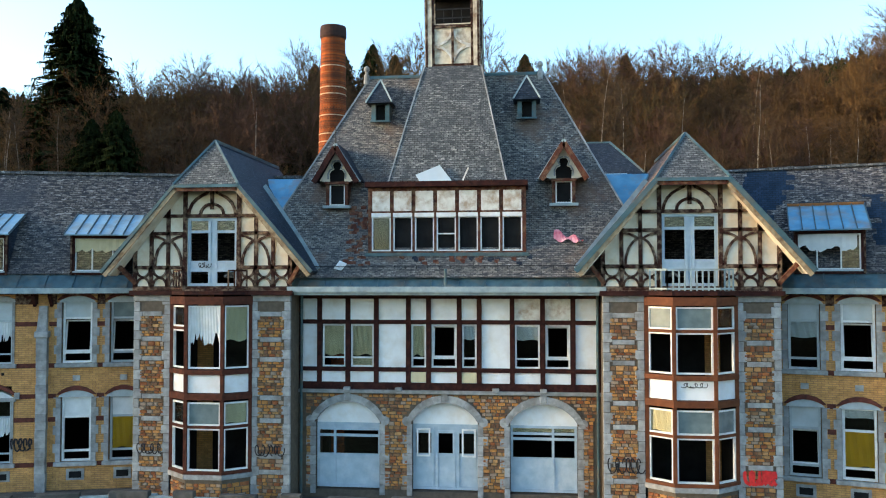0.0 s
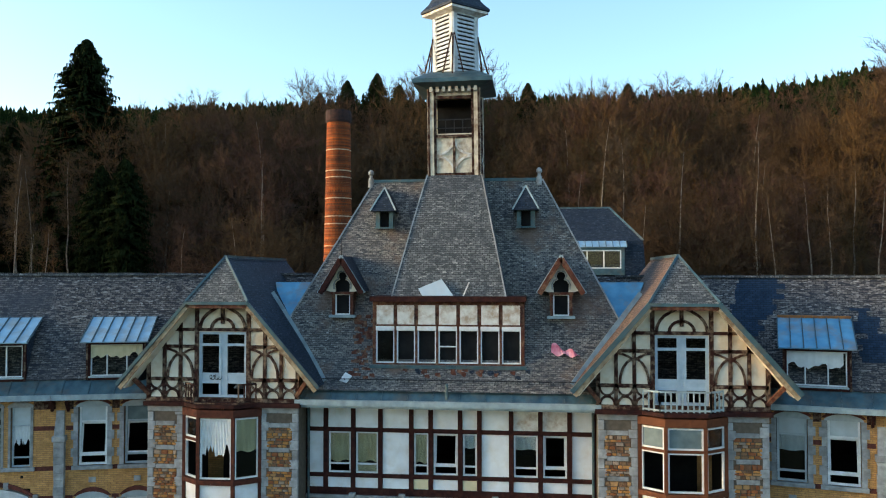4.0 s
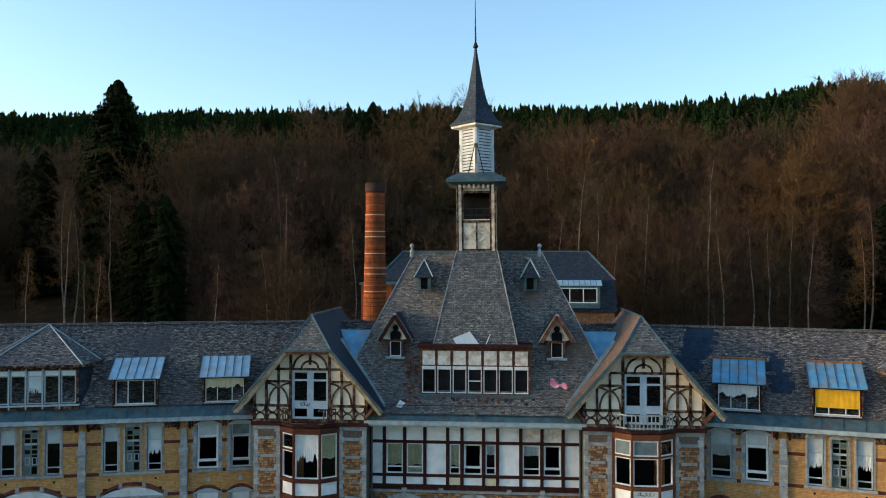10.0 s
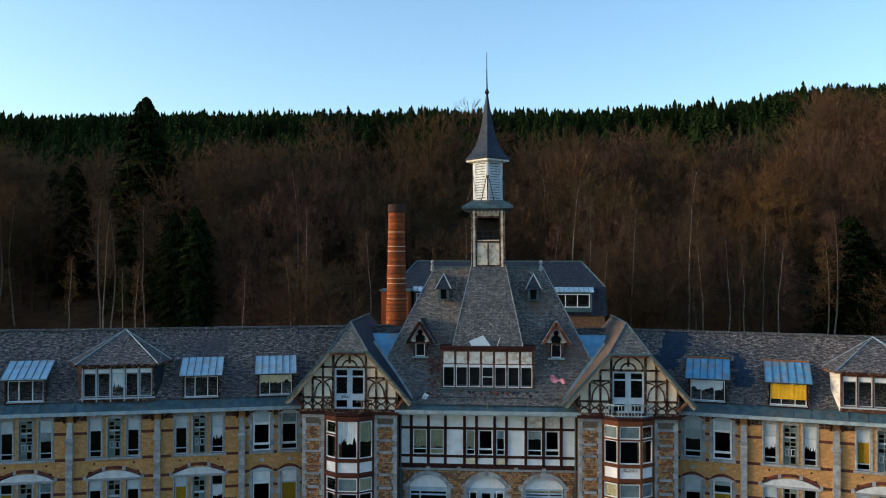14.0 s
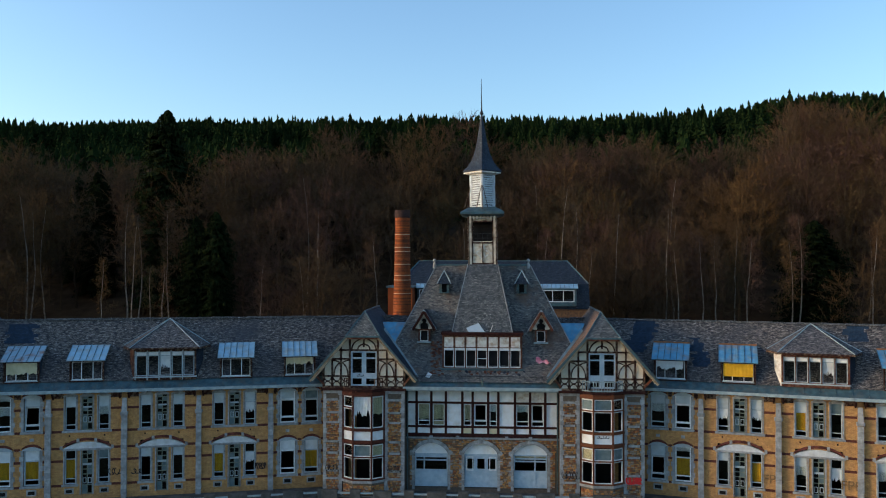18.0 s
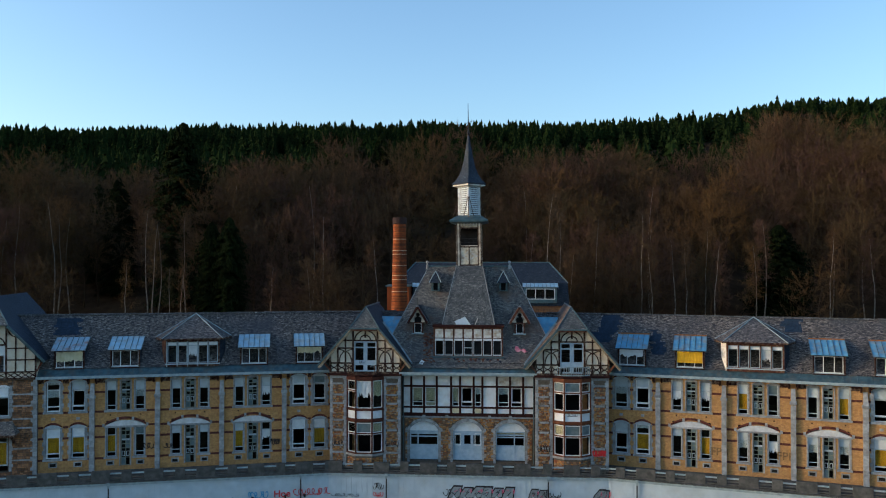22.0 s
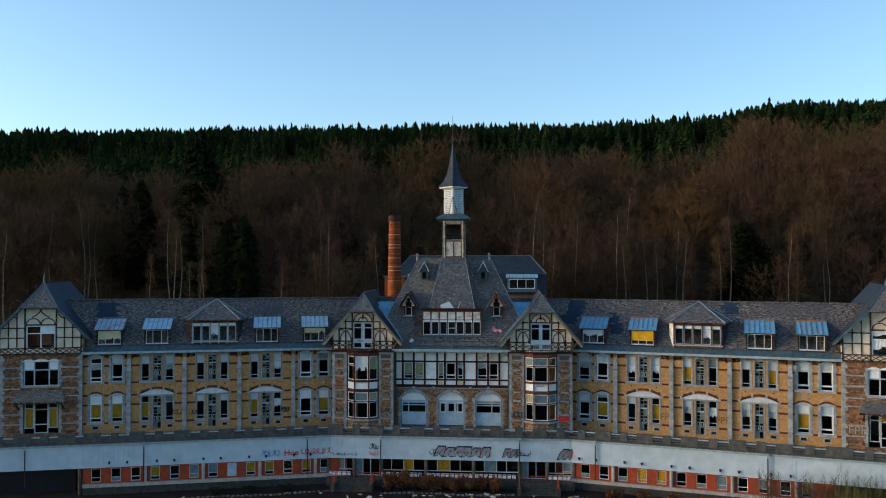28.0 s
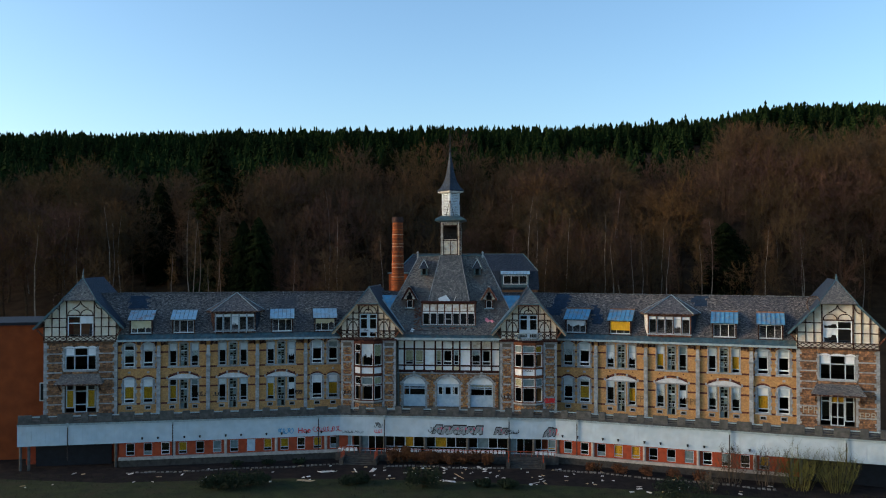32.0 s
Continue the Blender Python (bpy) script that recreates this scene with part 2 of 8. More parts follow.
CREAM = material("cream_render", (0.78, 0.71, 0.59), (0.66, 0.59, 0.48), scale=2, bump=0.08, stain=(0.55, 0.36, 0.17), stain_amount=0.5, stain_scale=1.3)
WHITE = material("white_panel", (0.80, 0.82, 0.84), (0.70, 0.72, 0.74), rough=0.55, scale=2, bump=0.04, stain=(0.55, 0.47, 0.36), stain_amount=0.35, stain_scale=1.4)
TOWER_PAINT = material("peeling_tower_paint", (0.78, 0.70, 0.57), (0.60, 0.50, 0.36), rough=0.8, scale=5, bump=0.25, stain=(0.16, 0.065, 0.03), stain_amount=0.75, stain_scale=1.7)
PEEL = material("peeling_white_paint", (0.74, 0.72, 0.68), (0.58, 0.55, 0.50), rough=0.7, scale=4, bump=0.2, stain=(0.33, 0.20, 0.11), stain_amount=0.75, stain_scale=2.5)
FRAME_W = material("white_window_paint", (0.78, 0.80, 0.80), (0.66, 0.68, 0.69), rough=0.45, scale=5, bump=0.02, stain=(0.4, 0.35, 0.28), stain_amount=0.3, stain_scale=3)
FRAME_D = material("green_grey_door_paint", (0.21, 0.235, 0.19), (0.14, 0.16, 0.13), rough=0.6, scale=5, bump=0.05)
RUST = material("orange_rust", (0.38, 0.15, 0.045), (0.20, 0.09, 0.04), rough=0.9, scale=4)
TYMPANUM = material("weathered_white_panel", (0.62, 0.64, 0.65), (0.46, 0.48, 0.50), rough=0.6, scale=3, bump=0.05, stain=(0.35, 0.31, 0.26), stain_amount=0.5, stain_scale=2)
FRAME_G = material("grey_blue_window_paint", (0.42, 0.48, 0.51), (0.33, 0.38, 0.41), rough=0.5, scale=5, bump=0.05)
DOOR_BLUE = material("pale_blue_door_paint", (0.40, 0.50, 0.58), (0.32, 0.41, 0.49), rough=0.5, scale=3, bump=0.05, stain=(0.7, 0.72, 0.72), stain_amount=0.3, stain_scale=2)
ZINC = material("blue_grey_zinc", (0.085, 0.15, 0.172), (0.045, 0.084, 0.102), rough=0.42, metal=0.35, scale=2.5, bump=0.06, stain=(0.17, 0.13, 0.09), stain_amount=0.45, stain_scale=1.6)
ZINC_PALE = material("pale_zinc_sheet", (0.42, 0.61, 0.71), (0.31, 0.49, 0.60), rough=0.42, metal=0.3, scale=2.0, bump=0.06, stain=(0.40, 0.25, 0.12), stain_amount=0.45, stain_scale=1.3)
ZINC_RUSTY = material("rusted_zinc_sheet", (0.36, 0.50, 0.58), (0.28, 0.40, 0.48), rough=0.5, metal=0.2, scale=2.0, bump=0.05, stain=(0.34, 0.13, 0.05), stain_amount=0.9, stain_scale=1.1)
ZINC_BLUE = material("blue_zinc_sheet", (0.17, 0.41, 0.57), (0.10, 0.29, 0.44), rough=0.45, metal=0.25, scale=2.0, bump=0.06, stain=(0.36, 0.22, 0.11), stain_amount=0.55, stain_scale=1.3)
GUTTER = material("pale_gutter_paint", (0.36, 0.44, 0.46), (0.22, 0.29, 0.32), rough=0.5, scale=3, bump=0.05, stain=(0.2, 0.2, 0.18), stain_amount=0.4, stain_scale=2)
# Near-black base colour stands for the shade inside rooms and openings.
INNER_SHADE = material("interior_shade_paint", (0.019, 0.019, 0.019), (0.010, 0.010, 0.011), scale=2, spec=0.05)
BLIND = material("white_blind", (0.72, 0.74, 0.75), (0.60, 0.62, 0.63), rough=0.8, scale=3, bump=0.1, bump_scale=8, stain=(0.5, 0.47, 0.4), stain_amount=0.4)
YELLOW_CLOTH = material("yellow_curtain", (0.80, 0.44, 0.025), (0.62, 0.33, 0.02), rough=0.9, scale=2, bump=0.3, bump_scale=6)
BEIGE_CLOTH = material("beige_blind", (0.70, 0.62, 0.42), (0.56, 0.49, 0.31), rough=0.9, scale=2, bump=0.2)
CONCRETE = material("weathered_concrete", (0.112, 0.108, 0.10), (0.052, 0.052, 0.05), rough=0.9, scale=2.5, bump=0.3, stain=(0.05, 0.055, 0.05), stain_amount=0.7, stain_scale=1.5)
SHEET = material("white_corrugated_sheet", (0.50, 0.58, 0.63), (0.40, 0.48, 0.54), rough=0.5, scale=1.2, bump=0.03, stain=(0.42, 0.42, 0.40), stain_amount=0.3, stain_scale=0.8)
RED_PANEL = material("red_brown_panel", (0.36, 0.064, 0.024), (0.24, 0.044, 0.018), rough=0.7, scale=2, bump=0.05, spec=0.12, stain=(0.16, 0.05, 0.03), stain_amount=0.5, stain_scale=1.2)
ORANGE_WALL = material("orange_rendered_wall", (0.24, 0.055, 0.014), (0.17, 0.038, 0.010), rough=0.9, scale=0.8, bump=0.1)
SHADE_BLUE = material("deep_blue_roller_door", (0.012, 0.014, 0.020), (0.008, 0.009, 0.013), rough=0.6, scale=2)
ASPHALT = material("asphalt", (0.024, 0.020, 0.019), (0.014, 0.012, 0.012), rough=0.9, scale=1.5, bump=0.3, stain=(0.045, 0.032, 0.025), stain_amount=0.5, spec=0.03)
GROUND = material("grass_and_leaf_litter", (0.017, 0.021, 0.007), (0.009, 0.011, 0.005), rough=1.0, scale=0.6, bump=0.6, bump_scale=6, stain=(0.045, 0.028, 0.014), stain_amount=0.7, stain_scale=0.15, spec=0.03)
LITTER = material("leaf_litter", (0.065, 0.040, 0.022), (0.034, 0.021, 0.013), rough=1.0, scale=0.5, bump=0.6, bump_scale=4, spec=0.03)
BARK = material("brown_bark", (0.070, 0.046, 0.027), (0.040, 0.026, 0.016), rough=0.95, scale=5, obj_rand=0.35, spec=0.03)
TWIG = material("brown_twigs", (0.095, 0.055, 0.030), (0.050, 0.030, 0.018), rough=1.0, scale=0.25, bump=0, obj_rand=0.3, spec=0.03)
TWIG_FAR = material("brown_twigs_rest", (0.080, 0.050, 0.028), (0.044, 0.029, 0.019), rough=1.0, scale=0.06, bump=0, island=0.3, spec=0.03)
BIRCH = material("pale_birch_bark", (0.24, 0.208, 0.17), (0.10, 0.082, 0.066), rough=0.9, scale=3, bump=0.1, spec=0.03)
NEEDLE = material("spruce_needles", (0.015, 0.022, 0.007), (0.008, 0.013, 0.005), rough=1.0, scale=0.5, bump=0, obj_rand=0.3, spec=0.03)
NEEDLE_FAR = material("spruce_needles_rest", (0.013, 0.024, 0.007), (0.007, 0.012, 0.004), rough=1.0, scale=0.1, bump=0, island=0.15, spec=0.02)
BLACK = material("black_iron", (0.025, 0.025, 0.027), rough=0.6, scale=5)
RED_SPRAY = material("red_spray_paint", (0.75, 0.04, 0.04), rough=0.6, scale=9)
BLACK_SPRAY = material("black_spray_paint", (0.02, 0.02, 0.025), rough=0.6, scale=9)
WHITE_SPRAY = material("pale_spray_paint", (0.42, 0.38, 0.30), rough=0.6, scale=9)
GREY_SPRAY = material("grey_spray_paint", (0.22, 0.25, 0.27), rough=0.6, scale=9)
BLUE_SPRAY = material("blue_spray_paint", (0.08, 0.35, 0.62), rough=0.6, scale=9)
PINK = material("faded_red_white_cloth", (0.72, 0.40, 0.45), (0.55, 0.12, 0.18), rough=0.9, scale=2.5, bump=0.3)
PANEL_G = material("grey_shutter_panel", (0.50, 0.56, 0.59), (0.40, 0.46, 0.49), rough=0.55, scale=2, bump=0.04, stain=(0.36, 0.34, 0.30), stain_amount=0.35, stain_scale=1.4)
# Opaque pane colour holds the sky's reflection and a grey-blue blind behind.
SKY_PANE = material("sky_tinted_pane", (0.17, 0.22, 0.23), (0.10, 0.14, 0.15), rough=0.22, scale=2.5, bump=0.0, spec=0.5)
TIMBER_BAY = material("red_brown_bay_timber", (0.11, 0.036, 0.022), (0.05, 0.018, 0.013), rough=0.75, spec=0.12, scale=6, stain=(0.05, 0.018, 0.013), stain_amount=0.5, stain_scale=3)
TIMBER_BROWN = material("orange_brown_timber", (0.17, 0.060, 0.026), (0.10, 0.034, 0.016), rough=0.7, spec=0.15, scale=6, stain=(0.06, 0.022, 0.014), stain_amount=0.6, stain_scale=3)
VERGE = material("weathered_verge_board", (0.44, 0.35, 0.23), (0.28, 0.20, 0.12), rough=0.85, scale=5, bump=0.2, stain=(0.13, 0.06, 0.03), stain_amount=0.8, stain_scale=3)
LOUVRE = material("grey_white_louvre_paint", (0.62, 0.66, 0.68), (0.48, 0.52, 0.55), rough=0.6, scale=5, bump=0.1, stain=(0.34, 0.30, 0.24), stain_amount=0.5, stain_scale=3)
WOOD = material("raw_wood", (0.50, 0.36, 0.20), (0.36, 0.25, 0.14), rough=0.8, scale=6)


def twig_hues(m, stops, amount):
    """Gives each tree its own shade: mauve, russet, grey-brown or olive."""
    n, l = m.node_tree.nodes, m.node_tree.links
    b = n["Principled BSDF"]
    src = b.inputs["Base Color"].links[0].from_socket
    info = n.new("ShaderNodeObjectInfo")
    mul = n.new("ShaderNodeMath")
    mul.operation, mul.inputs[1].default_value = "MULTIPLY", 5.37
    fr = n.new("ShaderNodeMath")
    fr.operation = "FRACT"
    l.new(info.outputs["Random"], mul.inputs[0])
    l.new(mul.outputs[0], fr.inputs[0])
    ramp = n.new("ShaderNodeValToRGB")
    for k, (p, c) in enumerate(stops):
        e = ramp.color_ramp.elements[k] if k < 2 else ramp.color_ramp.elements.new(p)
        e.position, e.color = p, (*c, 1)
    l.new(fr.outputs[0], ramp.inputs[0])
    mix = n.new("ShaderNodeMixRGB")
    mix.inputs[0].default_value = amount
    l.new(src, mix.inputs[1])
    l.new(ramp.outputs[0], mix.inputs[2])
    l.new(mix.outputs[0], b.inputs["Base Color"])


twig_hues(TWIG, ((0.0, (0.088, 0.048, 0.037)), (0.2, (0.104, 0.059, 0.023)), (0.45, (0.052, 0.040, 0.030)), (0.65, (0.092, 0.058, 0.024)), (0.8, (0.074, 0.040, 0.033)), (1.0, (0.058, 0.048, 0.020))), 0.85)


def glass_material():
    m = bpy.data.materials.new("window_glass")
    m.use_nodes = True
    n, l = m.node_tree.nodes, m.node_tree.links
    n.remove(n["Principled BSDF"])
    tr, gl, mix, fr = (n.new("ShaderNodeBsdfTransparent"), n.new("ShaderNodeBsdfGlossy"), n.new("ShaderNodeMixShader"), n.new("ShaderNodeFresnel"))
    tr.inputs[0].default_value = (0.86, 0.89, 0.89, 1)
    gl.inputs["Roughness"].default_value = 0.04
    fr.inputs["IOR"].default_value = 1.52
    l.new(fr.outputs[0], mix.inputs[0])
    l.new(tr.outputs[0], mix.inputs[1])
    l.new(gl.outputs[0], mix.inputs[2])
    l.new(mix.outputs[0], n["Material Output"].inputs[0])
    return m


GLASS = glass_material()


# ---- building helpers ----
def thing(name, m, label, category, group="", kind=""):
    ob = new(name)
    ob.empty_display_size = 0.2
    ob.matrix_world = m
    return tagged(ob, label, category, group, kind)


def mesh_of(name, bm, mat):
    if len(bm.faces) < 20000:
        bmesh.ops.recalc_face_normals(bm, faces=bm.faces)
    me = bpy.data.meshes.new(name)
    bm.to_mesh(me)
    bm.free()
    me.materials.append(mat)
    lay_uv(me)
    return me


def lay_uv(me):
    """UVs in metres: u along the level line of each face, v up its slope."""
    uvl = me.uv_layers.new(name="UVMap")
    nl = len(me.loops)
    if not nl:
        return
    co = np.empty(len(me.vertices) * 3)
    me.vertices.foreach_get("co", co)
    co = co.reshape(-1, 3)
    vi = np.empty(nl, dtype=np.int32)
    me.loops.foreach_get("vertex_index", vi)
    nrm = np.empty(len(me.polygons) * 3)
    me.polygons.foreach_get("normal", nrm)
    nrm = nrm.reshape(-1, 3)
    tot = np.empty(len(me.polygons), dtype=np.int32)
    me.polygons.foreach_get("loop_total", tot)
    nn = np.repeat(nrm, tot, axis=0)
    h = np.stack([-nn[:, 1], nn[:, 0], np.zeros(nl)], axis=1)
    flat = np.hypot(h[:, 0], h[:, 1]) < 1e-3
    h[flat] = (1, 0, 0)
    h /= np.linalg.norm(h, axis=1)[:, None]
    v = np.cross(nn, h)
    p = co[vi]
    uv = np.stack([(p * h).sum(1), (p * v).sum(1)], axis=1).astype(np.float32)
    uvl.data.foreach_set("uv", uv.ravel())


def part(name, bm, mat, parent, label="", kind=""):
    ob = new(name, mesh_of(name, bm, mat))
    ob.parent = parent
    return tagged(ob, label, "", "", kind)


def box(bm, x0, x1, y0, y1, z0, z1):
    vs = [bm.verts.new((x, y, z)) for z in (z0, z1) for y in (y0, y1) for x in (x0, x1)]
    for f in ((0, 2, 3, 1), (4, 5, 7, 6), (0, 1, 5, 4), (2, 6, 7, 3), (0, 4, 6, 2), (1, 3, 7, 5)):
        bm.faces.new([vs[i] for i in f])


def prism(bm, pts, y0, y1):
    """A plate of the outline pts (x, z), anticlockwise seen from the front, from y0 (front) to y1."""
    a = [bm.verts.new((x, y0, z)) for x, z in pts]
    b = [bm.verts.new((x, y1, z)) for x, z in pts]
    bm.faces.new(a)
    bm.faces.new(b[::-1])
    for i in range(len(pts)):
        j = (i + 1) % len(pts)
        bm.faces.new((a[j], a[i], b[i], b[j]))


def slab(bm, pts, thick):
    """A plate of the corners pts in 3D, anticlockwise seen from outside, with thickness inwards."""
    ps = [Vector(p) for p in pts]
    n = (ps[1] - ps[0]).cross(ps[2] - ps[0]).normalized() * thick
    a = [bm.verts.new(p) for p in ps]
    b = [bm.verts.new(p - n) for p in ps]
    bm.faces.new(a)
    bm.faces.new(b[::-1])
    for i in range(len(ps)):
        j = (i + 1) % len(ps)
        bm.faces.new((a[j], a[i], b[i], b[j]))


def bar(bm, p, q, w, d):
    """A square bar from p to q in 3D: w wide across the picture plane, d deep."""
    p, q = Vector(p), Vector(q)
    t = (q - p).normalized()
    s = t.cross(Vector((0, 1, 0)))
    s = s.normalized() if s.length > 1e-4 else Vector((1, 0, 0))
    o = s.cross(t).normalized()
    vs = [bm.verts.new(e + s * a * w / 2 + o * b * d / 2) for e in (p, q) for a, b in ((-1, -1), (1, -1), (1, 1), (-1, 1))]
    for f in ((0, 1, 2, 3), (7, 6, 5, 4), (0, 4, 5, 1), (1, 5, 6, 2), (2, 6, 7, 3), (3, 7, 4, 0)):
        bm.faces.new([vs[i] for i in f])


def lathe(bm, rings, n=12, cx=0.0, cy=0.0, turn=0.0, cap=True):
    """Rings of (radius, z), joined."""
    loops = []
    for r, z in rings:
        loops.append([bm.verts.new((cx + r * math.cos(2 * math.pi * k / n + turn), cy + r * math.sin(2 * math.pi * k / n + turn), z)) for k in range(n)])
    for a, b in zip(loops, loops[1:]):
        for k in range(n):
            bm.faces.new((a[k], a[(k + 1) % n], b[(k + 1) % n], b[k]))
    if cap:
        bm.faces.new(loops[0][::-1])
        bm.faces.new(loops[-1])


def wall_cells(bm, x0, x1, z0, z1, y0, y1, holes):
    """A wall from y0 (front) to y1 with rectangular holes (a, b, c, d) through it."""
    xs = sorted({x0, x1, *[v for h in holes for v in h[:2] if x0 < v < x1]})
    for a, b in zip(xs, xs[1:]):
        mid = (a + b) / 2
        cut = sorted((h[2], h[3]) for h in holes if h[0] < mid < h[1])
        z = z0
        for c, d in cut:
            if c > z:
                box(bm, a, b, y0, y1, z, c)
            z = max(z, d)
        if z < z1:
            box(bm, a, b, y0, y1, z, z1)


def ring(bm, x0, x1, z0, z1, y0, y1, w):
    """A rectangular frame of four bars."""
    rims = [[bm.verts.new((x, y, z)) for x, z in ((x0 + e, z0 + e), (x1 - e, z0 + e), (x1 - e, z1 - e), (x0 + e, z1 - e))] for y, e in ((y0, 0), (y0, w), (y1, w), (y1, 0))]
    for a, b in zip(rims, rims[1:] + rims[:1]):
        for k in range(4):
            j = (k + 1) % 4
            bm.faces.new((a[k], a[j], b[j], b[k]))


def arch(cx, half, z0, rise, n=10, t0=0.0):
    """Points of a low arch from right to left above the springing z0."""
    r = (half * half + rise * rise) / (2 * rise)
    a = math.asin(min(1.0, half / r))
    return [(cx + r * math.sin(a - 2 * a * k / n), z0 + rise - r + r * math.cos(a - 2 * a * k / n)) for k in range(n + 1)]


def arch_band(bm, cx, half, z0, rise, w, y0, y1, n=10):
    """A curved band of width w over an arch, in n blocks."""
    lo, hi = arch(cx, half, z0, rise, n), arch(cx, half + w * 0.7, z0, rise + w, n)
    for i in range(n):
        prism(bm, [lo[i], hi[i], hi[i + 1], lo[i + 1]][::1], y0, y1)


rng = random.Random(7)


# ---- ground and hill ----
def smooth(a, b, v):
    t = min(1.0, max(0.0, (v - a) / (b - a)))
    return t * t * (3 - 2 * t)


def hill(x, y):
    """Height of the ground: flat before the house, a wooded slope behind it."""
    z = 4.0 * smooth(9, 17, y)
    z += 0.33 * max(0.0, min(y, 86) - 20)
    z += 0.242 * max(0.0, min(y, 205) - 86) + 5.2 * smooth(150, 195, y) - 0.05 * max(0.0, y - 215)
    z += 6 * smooth(38, 105, x) * smooth(38, 105, y)
    if y > 25:
        z += 2.2 * noise.noise((x * 0.02, y * 0.02, 0)) + 1.2 * noise.noise((x * 0.06, y * 0.06, 3))
    return z


def ground_sheet():
    xs = [-3000, -1500, -800, -500, -350] + [-270 + 9 * i for i in range(61)] + [350, 500, 800, 1500, 3000]
    ys = [-3000, -1200, -500, -250, -150] + [-100 + 10 * i for i in range(11)] + [4 + 6 * i for i in range(40)] + [260, 300, 400, 700, 1500, 3000]
    verts = [(x, y, hill(x, y)) for y in ys for x in xs]
    nx = len(xs)
    faces = [(j * nx + i, j * nx + i + 1, (j + 1) * nx + i + 1, (j + 1) * nx + i) for j in range(len(ys) - 1) for i in range(nx - 1)]
    me = bpy.data.meshes.new("ground")
    me.from_pydata(verts, [], faces)
    me.materials.append(GROUND)
    me.materials.append(LITTER)
    for p in me.polygons:
        p.material_index = 1 if p.center.y > 12 else 0
        p.use_smooth = True
    tagged(new("ground", me), "grass and brown leaf litter rising to a wooded hill", "ground", kind="structure")


ground_sheet()


# ---- parts of the house ----
def window(parent, x0, x1, z0, z1, y, mat=None, w=0.07, mull=(), trans=(), cells="", sill="", depth=0.09, name="window", label=""):
    """A window: frame with mullions and transoms at fractions of its size; cells, row by row from the top:
    g glass, o empty, c casement tilted inwards, w white blind, y yellow curtain, b beige blind, v half-drawn beige
    blind, p pale panel, h half-drawn white blind, d blue door panel, t torn curtain, s pane with sky reflection in its
    colour, q grey shutter."""
    mat = mat or FRAME_W
    bm = bmesh.new()
    ring(bm, x0, x1, z0, z1, y, y + depth, w)
    xs = [x0] + [x0 + (x1 - x0) * f for f in mull] + [x1]
    zs = [z1] + [z1 - (z1 - z0) * f for f in trans] + [z0]
    single = parent.parent is None
    win = part(name, bm, mat, parent, label)
    host = win if single else parent
    for v in xs[1:-1]:
        bm = bmesh.new()
        box(bm, v - w / 2, v + w / 2, y + 0.005, y + depth, z0 + w, z1 - w)
        part("mullion", bm, mat, host)
    for v in zs[1:-1]:
        bm = bmesh.new()
        box(bm, x0 + w, x1 - w, y + 0.01, y + depth + 0.004, v - w / 2, v + w / 2)
        part("transom", bm, mat, host)
    k = 0
    for za, zb in zip(zs, zs[1:]):
        for a, b in zip(xs, xs[1:]):
            c = cells[k % len(cells)] if cells else "g"
            k += 1
            l, r, lo, hi = a + w / 2, b - w / 2, zb + w / 2, za - w / 2
            if c == "c":
                hinge = Matrix.Translation((0, y + 0.03, lo)) @ Matrix.Rotation(radians(-11), 4, "X") @ Matrix.Translation((0, -y - 0.03, -lo))
                bm = bmesh.new()
                ring(bm, l + 0.01, r - 0.01, lo, hi - 0.02, y + 0.01, y + 0.05, 0.06)
                bm.transform(hinge)
                part("casement", bm, FRAME_W, host, "tilted white casement, its glass gone")
            if c in "gyhbv":
                bm = bmesh.new()
                box(bm, l, r, y + 0.05, y + 0.056, lo, hi)
                p = part("pane", bm, GLASS, host)
                p.visible_shadow = False
            if c in "wpdsq":
                bm = bmesh.new()
                box(bm, l, r, y + 0.04, y + 0.065, lo, hi)
                part({"w": "blind", "s": "pane"}.get(c, "panel"), bm, {"w": BLIND, "p": WHITE, "d": DOOR_BLUE, "s": SKY_PANE, "q": PANEL_G}[c], host)
            if c in "ybhtv":
                bm = bmesh.new()
                n = 22 if c == "t" else 8
                cr = random.Random(int(x0 * 37 + z0 * 11))
                drop = {"y": 1.0, "b": 0.95, "h": 0.45, "t": 0.75, "v": 0.56}[c] * (hi - lo)
                top = [bm.verts.new((l + (r - l) * i / n, y + 0.066 + 0.02 * (i % 2), hi)) for i in range(n + 1)]
                low = [bm.verts.new((l + (r - l) * i / n, y + 0.066 + 0.025 * ((i + 1) % 2), hi - drop * (1 - ((0.32 * cr.random() ** 2 + 0.45 * max(0.0, noise.noise((i * 0.22, x0, z0))) + 0.12) if c == "t" else 0.04 * math.sin(i + x0))))) for i in range(n + 1)]
                for i in range(n):
                    bm.faces.new((top[i], low[i], low[i + 1], top[i + 1]))
                part("curtain" if c in "yt" else "blind", bm, {"y": YELLOW_CLOTH, "b": BEIGE_CLOTH, "v": BEIGE_CLOTH, "h": BLIND, "t": BLIND}[c], host)
    if sill:
        bm = bmesh.new()
        box(bm, x0 - 0.12, x1 + 0.12, y - 0.16, y + depth, z0 - 0.12, z0)
        part("sill", bm, ASHLAR if sill == "s" else FRAME_W, host)
    return win


STONES = []


